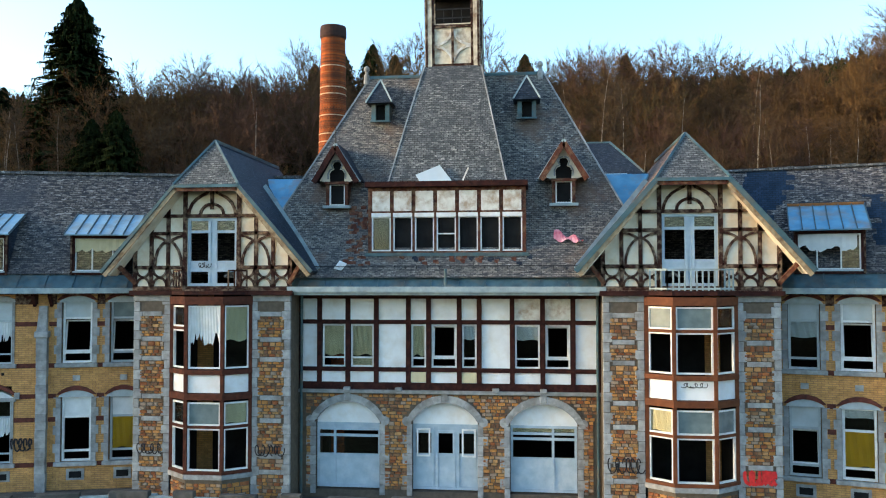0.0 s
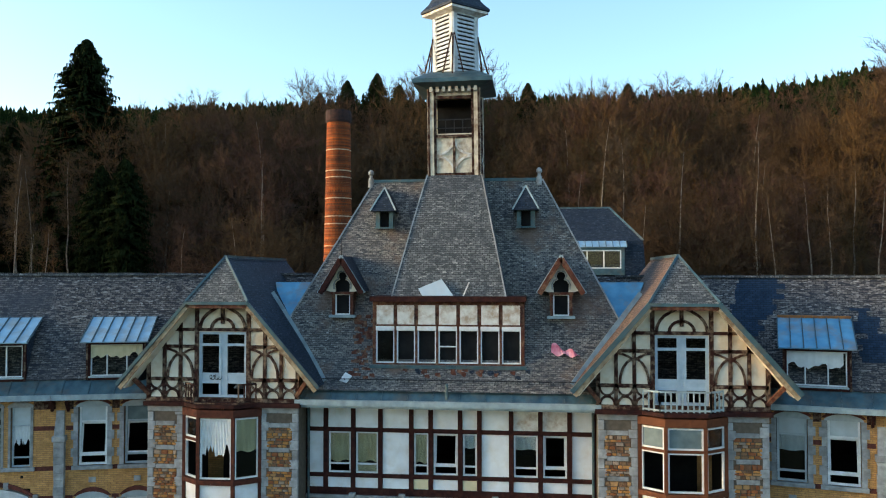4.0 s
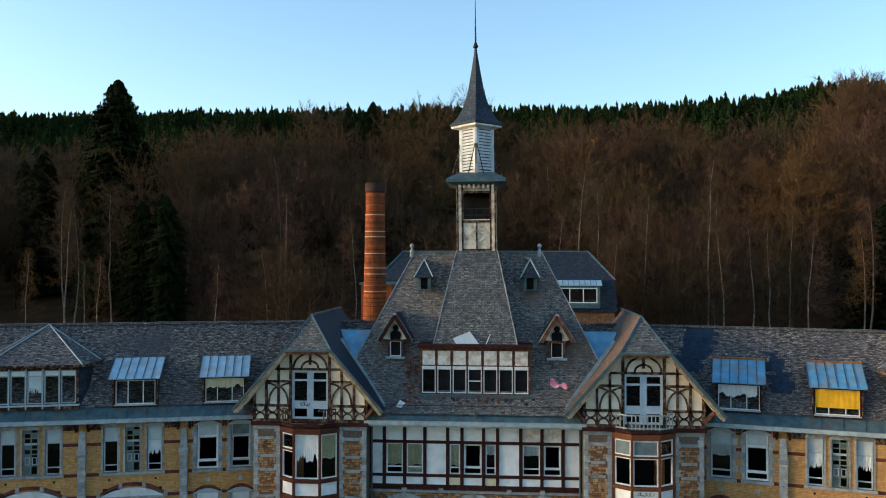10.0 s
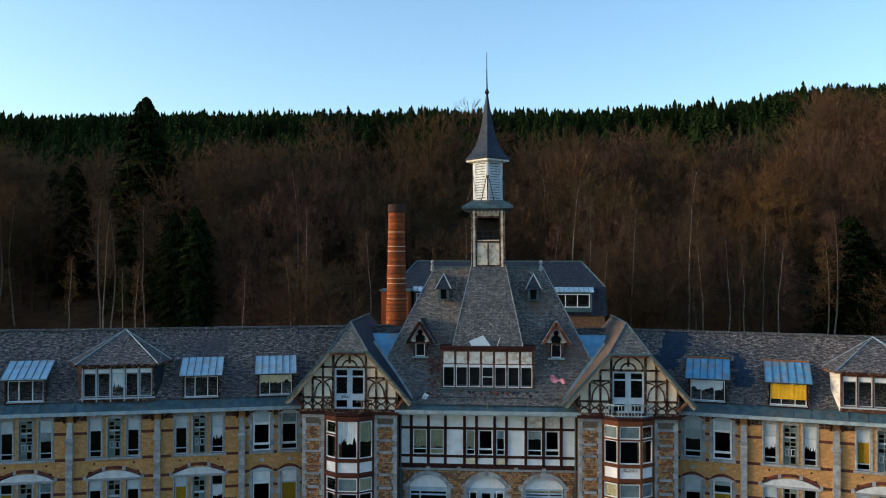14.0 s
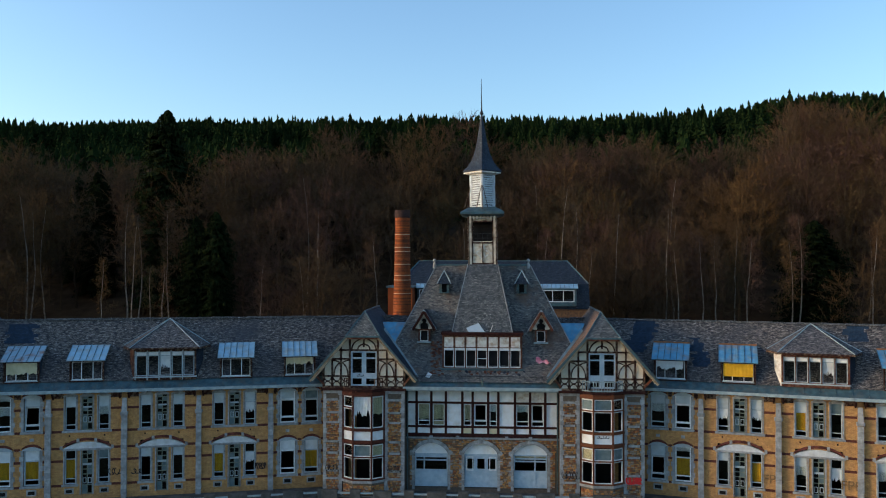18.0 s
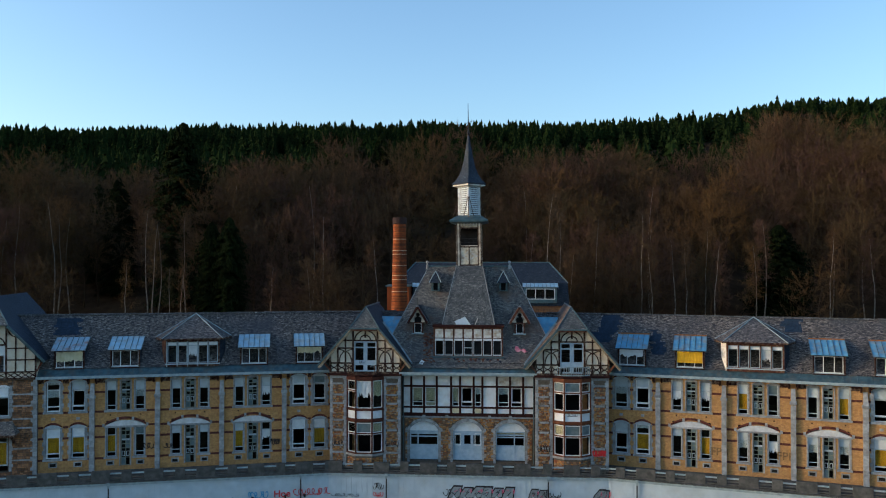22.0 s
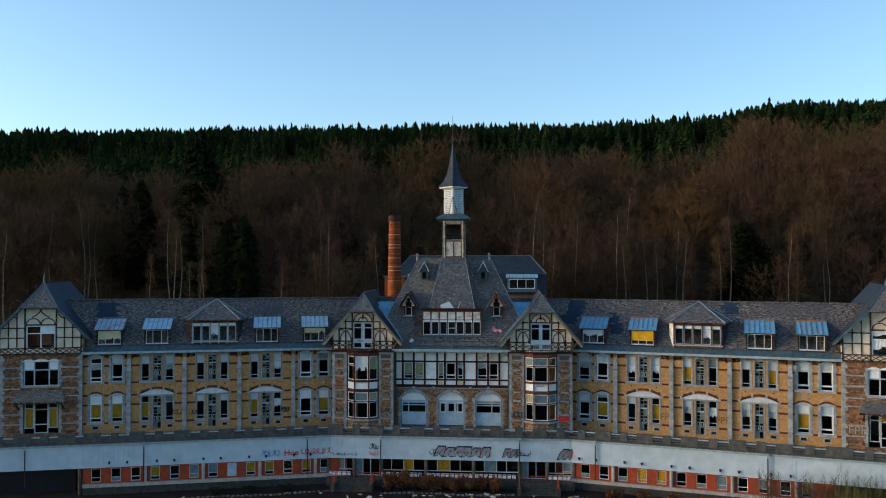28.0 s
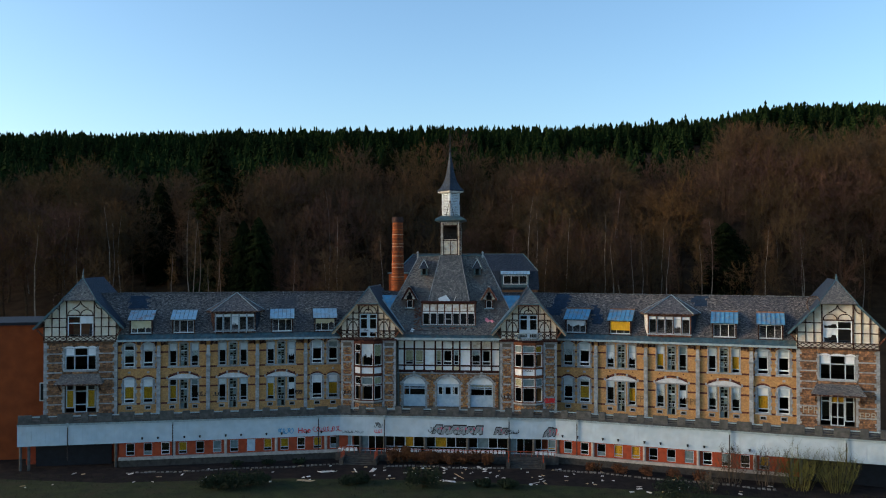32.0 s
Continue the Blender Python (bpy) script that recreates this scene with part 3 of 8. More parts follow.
def stone_meshes():
    """A few uneven stones of one metre's size, to be scaled."""
    for k in range(7):
        bm = bmesh.new()
        r = random.Random(k)
        front = [(0.03 + r.uniform(0, 0.05), 0.04 + r.uniform(0, 0.1)), (0.5, r.uniform(0.02, 0.06)), (0.97 - r.uniform(0, 0.05), 0.04 + r.uniform(0, 0.1)),
                 (0.97 - r.uniform(0, 0.06), 0.96 - r.uniform(0, 0.1)), (0.5, 0.98 - r.uniform(0, 0.06)), (0.03 + r.uniform(0, 0.06), 0.96 - r.uniform(0, 0.1))]
        a = [bm.verts.new((x, 0, z)) for x, z in front]
        b = [bm.verts.new((0.5 + (x - 0.5) * 0.8, -0.35 - r.uniform(0, 0.4), 0.5 + (z - 0.5) * 0.75)) for x, z in front]
        bm.faces.new(b)
        for i in range(6):
            j = (i + 1) % 6
            bm.faces.new((a[i], a[j], b[j], b[i]))
        STONES.append(mesh_of("stone", bm, STONE))


stone_meshes()


def rubble(parent, x0, x1, z0, z1, y, r, far=None, big=1.0):
    """Courses of uneven stones before the mortar at y: objects of their own, or joined into the bmesh far."""
    z = z0
    while z < z1 - 0.05:
        h = min(r.uniform(0.08, 0.14) * big, z1 - z)
        if z1 - z - h < 0.08:
            h = z1 - z
        x = x0
        while x < x1 - 0.04:
            w = min(r.uniform(0.12, 0.30) * big, x1 - x)
            if x1 - x - w < 0.1:
                w = x1 - x
            if far is None:
                ob = new("stone", r.choice(STONES))
                ob.parent = parent
                ob.location, ob.scale = (x, y, z), (w, r.uniform(0.05, 0.1), h)
            else:
                d = r.uniform(0.015, 0.05)
                vs = [far.verts.new(p) for p in ((x + 0.01, y, z + 0.01), (x + w - 0.01, y, z + 0.01), (x + w - 0.01, y, z + h - 0.01), (x + 0.01, y, z + h - 0.01),
                                                 (x + 0.03, y - d, z + 0.03), (x + w - 0.03, y - d, z + 0.03), (x + w - 0.03, y - d, z + h - 0.03), (x + 0.03, y - d, z + h - 0.03))]
                for f in ((4, 5, 6, 7), (0, 1, 5, 4), (1, 2, 6, 5), (2, 3, 7, 6), (3, 0, 4, 7)):
                    far.faces.new([vs[i] for i in f])
            x += w
        z += h


def block(name, parent, x0, x1, y0, y1, z0, z1, mat, label="", bevel=0.0):
    bm = bmesh.new()
    box(bm, x0, x1, y0, y1, z0, z1)
    if bevel:
        bmesh.ops.bevel(bm, geom=bm.edges[:], offset=bevel, segments=1, affect="EDGES")
    return part(name, bm, mat, parent, label)


def quoins(parent, x0, x1, z0, z1, y, r, inward=0, wide=0.14, step=0.36):
    """Grey corner stones up a strip; every other one reaches further to the side given by inward."""
    z, k = z0, 0
    while z < z1 - 0.05:
        h = min(step * r.uniform(0.9, 1.1), z1 - z)
        a, b = x0, x1
        if k % 2:
            if inward > 0:
                b += wide
            elif inward < 0:
                a -= wide
        block("quoin", parent, a, b, y - r.uniform(0.03, 0.045), y + 0.1, z + 0.006, z + h - 0.006, ASHLAR, bevel=0.012)
        z += h
        k += 1


def beams(parent, rows, y, mat, depth=0.07):
    """Straight timbers (x0, z0, x1, z1, width), each a part."""
    for x0, z0, x1, z1, w in rows:
        bm = bmesh.new()
        bar(bm, (x0, y, z0), (x1, y, z1), w, depth)
        part("beam", bm, mat, parent)


def brace(parent, pts, w, y, mat, depth=0.06):
    """A curved timber along pts (x, z)."""
    bm = bmesh.new()
    ps = [Vector((x, 0, z)) for x, z in pts]
    left, right = [], []
    for i, p in enumerate(ps):
        t = (ps[min(i + 1, len(ps) - 1)] - ps[max(i - 1, 0)]).normalized()
        s = Vector((-t.z, 0, t.x)) * w / 2
        left.append(p + s)
        right.append(p - s)
    for i in range(len(ps) - 1):
        prism(bm, [(v.x, v.z) for v in (right[i], right[i + 1], left[i + 1], left[i])], y - depth / 2, y + depth / 2)
    bmesh.ops.remove_doubles(bm, verts=bm.verts, dist=0.002)
    part("brace", bm, mat, parent)


def arc(cx, cz, r, a0, a1, n=10, rz=None):
    return [(cx + r * math.cos(radians(a0 + (a1 - a0) * k / n)), cz + (rz or r) * math.sin(radians(a0 + (a1 - a0) * k / n))) for k in range(n + 1)]


def seam_roof(name, parent, x0, x1, ya, za, yb, zb, mat, seams=6, label=""):
    """A sloping sheet-metal roof with standing seams, from its low edge (ya, za) to its high one (yb, zb)."""
    bm = bmesh.new()
    slab(bm, [(x0, ya, za), (x1, ya, za), (x1, yb, zb), (x0, yb, zb)], 0.05)
    o = part(name, bm, mat, parent, label)
    for k in range(seams + 1):
        x = x0 + (x1 - x0) * k / seams
        bm = bmesh.new()
        bar(bm, (x, ya, za + 0.02), (x, yb, zb + 0.02), 0.035, 0.05)
        part("seam", bm, ZINC, o if o.parent.parent is None else o.parent)
    return o


def hip_ridge(parent, p, q, mat=None, w=0.12):
    bm = bmesh.new()
    bar(bm, p, q, w, w)
    part("ridge_capping", bm, mat or ASHLAR, parent)


SLATE_PAV = coursed("pavilion_slate", (0.085, 0.058, 0.046), (0.19, 0.130, 0.098), (0.02, 0.018, 0.018), 0.19, 0.095, 0.010, rough=0.7, spec=0.2, fleck=(0.34, 0.29, 0.25), stain=(0.11, 0.048, 0.028), stain_amount=0.6,
                    streak=[((0.045, 0.035, 0.032), 0.54, 0.62), ((0.27, 0.22, 0.18), 0.63, 0.69)])

# ---- central block ----
CB = thing("central_block", Matrix(), "stone and half-timbered central block under a steep slate roof", "building")
G0, T0 = 4.65, 4.95        # terrace floor, threshold
bm = bmesh.new()
ARCHES = ((-3.64, 1.18), (-0.08, 1.18), (3.44, 1.19))
wall_cells(bm, -5.6, 5.6, 4.4, 8.5, 0.0, 0.45, [(c - h, c + h, 4.9, 8.2) for c, h in ARCHES])
for c, h in ARCHES:
    pts = arch(c, h, 7.42, 0.68, 12)
    for p, q in zip(pts, pts[1:]):
        prism(bm, [q, p, (p[0], 8.21), (q[0], 8.21)], 0.002, 0.44)
part("wall", bm, MORTAR, CB, "rubble stone ground floor")
# Rear walls and floors near-black: the rooms' shade is in their colour.
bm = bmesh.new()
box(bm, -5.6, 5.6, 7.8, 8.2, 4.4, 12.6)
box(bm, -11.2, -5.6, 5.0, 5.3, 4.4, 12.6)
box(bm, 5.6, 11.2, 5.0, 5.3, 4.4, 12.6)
part("rear_wall", bm, INNER_SHADE, CB)
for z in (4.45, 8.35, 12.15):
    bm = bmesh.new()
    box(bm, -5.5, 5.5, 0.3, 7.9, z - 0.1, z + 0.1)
    part("floor_slab", bm, INNER_SHADE, CB)
r1 = random.Random(3)
for a, b in ((-5.2, -4.98), (-2.3, -1.42), (1.26, 2.1), (4.82, 5.2)):
    rubble(CB, a + 0.02, b - 0.02, 4.95, 7.4, 0.0, r1)
z = 7.4
while z < 8.36:
    x = -5.2
    while x < 5.15:
        w = r1.uniform(0.13, 0.30)
        clear = all(((x + w / 2 - c) / (h + 0.32)) ** 2 + ((z + 0.07 - 7.3) / 1.02) ** 2 > 1.0 for c, h in ARCHES)
        if clear:
            ob = new("stone", r1.choice(STONES))
            ob.parent = CB
            ob.location, ob.scale = (x, 0.0, z), (w, 0.07, 0.118)
        x += w
    z += 0.122
for c, h in ARCHES:
    quoins(CB, c - h - 0.2, c - h, 4.75, 7.35, 0.0, r1, inward=-1, wide=0.16)
    quoins(CB, c + h, c + h + 0.2, 4.75, 7.35, 0.0, r1, inward=1, wide=0.16)
    for k in range(11):
        lo, hi = arch(c, h, 7.42, 0.68, 11), arch(c, h + 0.24, 7.42, 0.95, 11)
        bm = bmesh.new()
        prism(bm, [lo[k], hi[k], hi[k + 1], lo[k + 1]], -0.06, 0.1)
        part("voussoir", bm, ASHLAR, CB)
    for s in (-1, 1):
        bm = bmesh.new()
        lathe(bm, [(0.02, -0.1), (0.17, -0.1), (0.17, 0.05), (0.02, 0.05)], 10)
        bmesh.ops.rotate(bm, verts=bm.verts, matrix=Matrix.Rotation(radians(90), 3, "X"))
        bmesh.ops.translate(bm, verts=bm.verts, vec=(c + s * (h + 0.2), 0, 7.42))
        part("label_stop", bm, ASHLAR, CB)
    block("keystone", CB, c - 0.12, c + 0.12, -0.09, 0.05, 8.15, 8.5, ASHLAR, bevel=0.015)
    bm = bmesh.new()
    prism(bm, [(c - h, 7.3), (c + h, 7.3)] + arch(c, h, 7.42, 0.66, 12), 0.22, 0.28)
    part("tympanum", bm, WHITE, CB, "white painted arched panel")
# ground floor doors
h = 1.18
w1 = window(CB, -3.64 - h, -3.64 + h, 4.95, 7.3, 0.2, DOOR_BLUE, 0.09, (0.28,), (0.10, 0.20, 0.5), "ddgoggdd", name="door", label="pale blue door with a wide window")
w2 = window(CB, -0.08 - h, -0.08 + h, 4.95, 7.3, 0.2, DOOR_BLUE, 0.09, (0.30, 0.37, 0.63, 0.69), (0.12, 0.47), "dddddgdodgddddd", name="door", label="pale blue double door between open casements")
w3 = window(CB, 3.44 - h, 3.44 + h, 4.95, 7.3, 0.2, DOOR_BLUE, 0.09, (0.64,), (0.12, 0.20, 0.50), "bbogoodd", name="door", label="pale blue door with a broken window")
for a, b in ((-1.12, -0.62), (0.52, 1.02)):
    bm = bmesh.new()
    ring(bm, a, b, 6.15, 7.15, 0.08, 0.13, 0.06)
    part("casement", bm, FRAME_W, CB)
block("sill_course", CB, -5.55, 5.55, -0.14, 0.05, 8.42, 8.54, ASHLAR)
for x in (-3.64, -1.75, 1.75, 3.44):
    block("corbel", CB, x - 0.12, x + 0.12, -0.2, 0.0, 8.5, 8.64, ASHLAR, bevel=0.02)
# half-timbered storey
VX = [-5.44, -4.70, -3.64, -2.59, -1.41, -0.67, 0.44, 1.16, 2.34, 3.42, 4.49, 5.40]
TW = {1: "wb", 2: "wb", 4: "yy", 5: "wo", 6: "wy", 8: "ph", 9: "ph"}
for i, (a, b) in enumerate(zip(VX, VX[1:])):
    for z0, z1 in ((11.06, 11.85), (9.34, 10.92), (8.78, 9.2)):
        if z0 == 9.34 and i in TW:
            continue
        block("panel", CB, a + 0.07, b - 0.07, 0.04, 0.16, z0, z1, PEEL if (i in (8, 9) and z0 > 11) else WHITE, "white panel, its paint peeling" if i in (7, 8, 9) else "")
for i, x in enumerate(VX):
    beams(CB, [(x, 8.5, x, 12.0, 0.17)], 0.02, TIMBER, 0.12)
for z, w in ((11.93, 0.2), (10.99, 0.15), (9.27, 0.15), (8.66, 0.28)):
    for a, b in zip(VX, VX[1:]):
        beams(CB, [(a + 0.085, z, b - 0.085, z, w)], 0.02, TIMBER, 0.1)
for i, c in TW.items():
    a, b = VX[i] + 0.1, VX[i + 1] - 0.1
    window(CB, a, b, 9.34, 10.9, 0.08, FRAME_W, 0.06, (), (0.78,), {1: "bo", 2: "bb", 4: "bo", 5: "co", 6: "ho", 8: "ho", 9: "co"}[i], label="white window with torn curtains" if i != 5 else "open white window")
    if i in (4, 6):
        block("panel", CB, VX[i] + 0.1, VX[i + 1] - 0.1, 0.0, 0.05, 8.82, 9.18, BEIGE_CLOTH, "yellowed paper panel")
# cornice, gutter and zinc strip
block("cornice", CB, -5.5, 5.5, -1.15, 0.1, 11.98, 12.12, GUTTER, "pale painted box gutter")
block("gutter", CB, -5.55, 5.55, -1.28, -1.12, 12.08, 12.28, GUTTER)
bm = bmesh.new()
slab(bm, [(-5.6, -1.12, 12.25), (5.6, -1.12, 12.25), (5.6, -0.75, 12.66), (-5.6, -0.75, 12.66)], 0.05)
for k in range(12):
    x = -5.2 + k * 0.95
    bar(bm, (x, -1.13, 12.27), (x, -0.76, 12.68), 0.03, 0.04)
part("flashing", bm, ZINC, CB, "blue-grey zinc strip above the gutter")
bm = bmesh.new()
lathe(bm, [(0.06, 12.3), (0.05, 12.9)], 8, 0.05, -1.0)
part("vent_pipe", bm, ZINC, CB)

for s in (-1, 1):
    bm = bmesh.new()
    lathe(bm, [(0.055, 4.7), (0.055, 11.95)], 8, s * 5.34, -0.12)
    part("downpipe", bm, ZINC, CB)
# main roof
RZ, RY = 20.82, 3.6


def roof_profile(z):
    """Front depth and half width of the main roof at height z, with its flared foot."""
    f = 0.35 * max(0.0, (14.6 - z) / 1.8) ** 2
    return -0.45 + (z - 12.75) * 0.50 - f, 7.55 - (z - 12.75) * 0.495 + f * 0.8


bm = bmesh.new()
LV = [12.6, 13.1, 13.7, 14.4, 15.5, 17, 19, RZ]
front = []
for z in LV:
    y, hw = roof_profile(z)
    front.append([bm.verts.new(p) for p in ((-hw, y, z), (hw, y, z), (hw, 2 * RY - y, z), (-hw, 2 * RY - y, z))])
for a, b in zip(front, front[1:]):
    for k in range(4):
        bm.faces.new((a[k], a[(k + 1) % 4], b[(k + 1) % 4], b[k]))
bm.faces.new(front[-1])
bm.faces.new(front[0][::-1])
part("roof", bm, SLATE, CB, "steep hipped slate roof, patched and weathered")
for s in (-1, 1):
    for za, zb in zip(LV, LV[1:]):
        ya, ha = roof_profile(za)
        yb, hb = roof_profile(zb)
        hip_ridge(CB, (s * ha, ya, za + 0.02), (s * hb, yb, zb + 0.02), ASHLAR, 0.06)
    bm = bmesh.new()
    x_fin = -3.70 if s < 0 else 3.42
    lathe(bm, [(0.13, RZ - 0.25), (0.11, RZ + 0.12), (0.07, RZ + 0.16), (0.07, RZ + 0.26), (0.125, RZ + 0.32), (0.12, RZ + 0.42), (0.04, RZ + 0.5)], 10, x_fin, RY - 0.05)
    part("finial", bm, ASHLAR, CB)
hip_ridge(CB, (-3.7, RY, RZ + 0.02), (3.42, RY, RZ + 0.02), ZINC, 0.12)
# apron of slate below the bell tower
bm = bmesh.new()
AP = []
for k in range(9):
    t = k / 8
    z = 20.9 - 5.0 * t
    y = 2.35 - 2.35 * (t ** 0.85) - 0.05
    hw = 1.11 + 1.08 * t
    AP.append((z, y, hw))
rows = []
for z, y, hw in AP:
    rows.append([bm.verts.new(p) for p in ((-hw, y, z), (hw, y, z), (hw + 0.1, y + 2.0, z - 0.2), (-hw - 0.1, y + 2.0, z - 0.2))])
for a, b in zip(rows, rows[1:]):
    for k in (0, 1, 3):
        bm.faces.new((b[k], b[(k + 1) % 4], a[(k + 1) % 4], a[k]))
part("roof_apron", bm, SLATE_LIGHT, CB, "pale flared slate apron below the bell tower")
for s in (-1, 1):
    for (za, ya, ha), (zb, yb, hb) in zip(AP, AP[1:]):
        hip_ridge(CB, (s * ha, ya, za + 0.01), (s * hb, yb, zb + 0.01), ASHLAR, 0.05)
bm = bmesh.new()
bar(bm, (-5.0, -0.78, 13.0), (5.0, -0.78, 13.0), 0.025, 0.025)
part("snow_guard", bm, BLACK, CB)
for k in range(26):
    x = -5.0 + k * 0.4
    bm = bmesh.new()
    bar(bm, (x, -0.62, 12.85), (x, -0.78, 13.02), 0.02, 0.02)
    part("guard_bracket", bm, BLACK, CB)
r9 = random.Random(91)
for k in range(26):
    x, z = r9.gauss(0.2, 1.2), r9.uniform(13.05, 13.35)
    y = roof_profile(z)[0] - 0.03
    bm = bmesh.new()
    slab(bm, [(x, y - 0.02, z - 0.08), (x + r9.uniform(0.1, 0.22), y - 0.04, z - 0.06), (x + 0.16, y + 0.03, z + 0.07), (x - 0.02, y + 0.03, z + 0.06)], 0.015)
    part("broken_slate", bm, RUSTY if k % 3 else SLATE_DARK, CB)
# rusty slates beside the long dormer
for k in range(46):
    x, z = r9.uniform(-3.75, -3.0) - 0.1 * r9.random(), r9.uniform(12.95, 15.3)
    y = roof_profile(z)[0] - 0.015
    bm = bmesh.new()
    slab(bm, [(x, y - 0.03, z - 0.07), (x + 0.22, y - 0.03, z - 0.07), (x + 0.21, y + 0.02, z + 0.07), (x + 0.01, y + 0.02, z + 0.07)], 0.012)
    part("rusty_slate", bm, RUSTY, CB)
# long dormer
LD = part("long_dormer", (lambda b: (wall_cells(b, -2.85, 2.85, 13.35, 15.85, -0.22, -0.1, [(-2.72 + k * 0.79, -2.02 + k * 0.79, 13.55, 14.82) for k in range(7)]), box(b, -2.85, -2.7, -0.1, 1.6, 13.2, 15.8), box(b, 2.7, 2.85, -0.1, 1.6, 13.2, 15.8), b)[-1])(bmesh.new()), RUSTY, CB, "long flat-roofed dormer with peeling paint")
for k in range(7):
    a = -2.72 + k * 0.79
    block("panel", LD, a + 0.03, a + 0.67, -0.26, -0.2, 15.0, 15.72, PEEL)
    block("lintel", LD, a, a + 0.7, -0.27, -0.2, 14.78, 14.93, FRAME_W)
    window(LD, a, a + 0.7, 13.55, 14.8, -0.2, FRAME_W, 0.045, (), (0.5,) if k == 3 else (), "oo" if k == 3 else "goooooo"[k], name="window")
# Added near-black sheet paints the shade behind the long dormer's windows.
block("shade_back", LD, -2.75, 2.75, -0.08, -0.06, 13.4, 15.0, INNER_SHADE)
block("dormer_roof", CB, -2.92, 2.92, -0.5, 1.4, 15.86, 16.05, TIMBER, "rusted flat roof edge")
block("dormer_sill", CB, -2.95, 2.95, -0.36, -0.1, 13.36, 13.48, ZINC)
# pointed dormers with trefoil openings
for s in (-1, 1):
    D = part("pointed_dormer", (lambda b: (prism(b, [(-0.42, 15.3), (-0.3, 15.3), (-0.3, 16.2), (-0.42, 16.2)], 0, 1.3), prism(b, [(0.3, 15.3), (0.42, 15.3), (0.42, 16.2), (0.3, 16.2)], 0, 1.3), b)[-1])(bmesh.new()), RUSTY, CB, "small pointed dormer with a trefoil opening")
    D.location = (s * 4.22, 0.62, 0)
    bm = bmesh.new()
    for a in (-1, 1):
        prism(bm, [(a * 0.27, 16.15), (a * 0.66, 16.25), (0, 17.4), (0, 16.97), (a * 0.12, 16.93), (a * 0.17, 16.82), (a * 0.11, 16.66), (a * 0.22, 16.62), (a * 0.30, 16.5), (a * 0.29, 16.36)][::a], 0.0, 0.06)
    part("gable_board", bm, CREAM, D)
    bm = bmesh.new()
    for a in (-1, 1):
        slab(bm, [(0, -0.25, 17.55), (a * 0.86, -0.25, 16.2), (a * 0.86, 1.5, 16.2), (0, 1.9, 17.55)][::-a], 0.08)
    part("roof", bm, SLATE_DARK, D)
    for a in (-1, 1):
        bm = bmesh.new()
        bar(bm, (a * 0.01, -0.30, 17.46), (a * 0.82, -0.30, 16.14), 0.2, 0.08)
        part("bargeboard", bm, TIMBER if s < 0 else RUSTY, D)
        bm = bmesh.new()
        bar(bm, (a * 0.01, -0.2, 17.6), (a * 0.92, -0.2, 16.17), 0.07, 0.16)
        part("verge_strip", bm, GUTTER, D)
        brace(D, [(a * 0.02, 17.0), (a * 0.15, 16.96), (a * 0.21, 16.82), (a * 0.15, 16.69), (a * 0.26, 16.65), (a * 0.34, 16.5), (a * 0.33, 16.3)], 0.05, -0.01, ASHLAR, 0.05)
    bm = bmesh.new()
    ring(bm, -0.3, 0.3, 15.3, 16.12, 0.06, 0.12, 0.05)
    part("window_frame", bm, FRAME_W, D)
    block("transom", D, -0.46, 0.46, -0.06, 0.06, 16.1, 16.2, RUSTY)
    block("sill", D, -0.52, 0.52, -0.12, 0.2, 15.2, 15.3, GUTTER)
    bm = bmesh.new()
    lathe(bm, [(0.025, 17.4), (0.012, 18.3 if s < 0 else 17.8)], 5, 0, -0.2)
    part("rod", bm, BLACK, D)
    # Added sheet, coloured as the shade within the trefoil opening.
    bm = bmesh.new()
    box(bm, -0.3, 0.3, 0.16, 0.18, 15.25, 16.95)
    part("shade_back", bm, INNER_SHADE, D)
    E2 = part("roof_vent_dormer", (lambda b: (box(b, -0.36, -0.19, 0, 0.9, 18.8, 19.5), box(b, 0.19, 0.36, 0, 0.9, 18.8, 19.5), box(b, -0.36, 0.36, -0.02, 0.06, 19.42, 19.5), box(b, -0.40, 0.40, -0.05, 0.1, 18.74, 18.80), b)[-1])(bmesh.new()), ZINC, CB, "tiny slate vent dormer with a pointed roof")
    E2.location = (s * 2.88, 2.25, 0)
    # Shade in the vent hole, painted as an added near-black sheet.
    block("shade_back", E2, -0.2, 0.2, 0.2, 0.23, 18.8, 19.45, INNER_SHADE)
    bm = bmesh.new()
    a = [bm.verts.new(p) for p in ((-0.52, -0.34, 19.44), (0.52, -0.34, 19.44), (0.52, 1.3, 19.44), (-0.52, 1.3, 19.44))]
    t1, t2 = bm.verts.new((0, 0.08, 20.42)), bm.verts.new((0, 1.3, 20.42))
    for f in ((a[0], a[1], t1), (a[1], a[2], t2, t1), (a[3], a[0], t1, t2), (a[3], a[2], a[1], a[0])):
        bm.faces.new(f)
    part("roof", bm, SLATE_DARK, E2)
    for a in (-1, 1):
        hip_ridge(E2, (a * 0.52, -0.34, 19.46), (0, 0.08, 20.44), GUTTER, 0.06)
    # pale flashing down the valley beside the pavilion
    zs = (16.1, 15.3, 14.6, 13.9, 13.3, 12.85)
    for za, zb in zip(zs, zs[1:]):
        bm = bmesh.new()
        bar(bm, *[(s * (8.33 - (17.42 - q) * 0.8217), roof_profile(q)[0] - 0.02, q + 0.05) for q in (za, zb)], 0.2, 0.05)
        part("valley_flashing", bm, GUTTER, CB)
    # zinc saddle between the main roof and the gabled pavilion
    bm = bmesh.new()
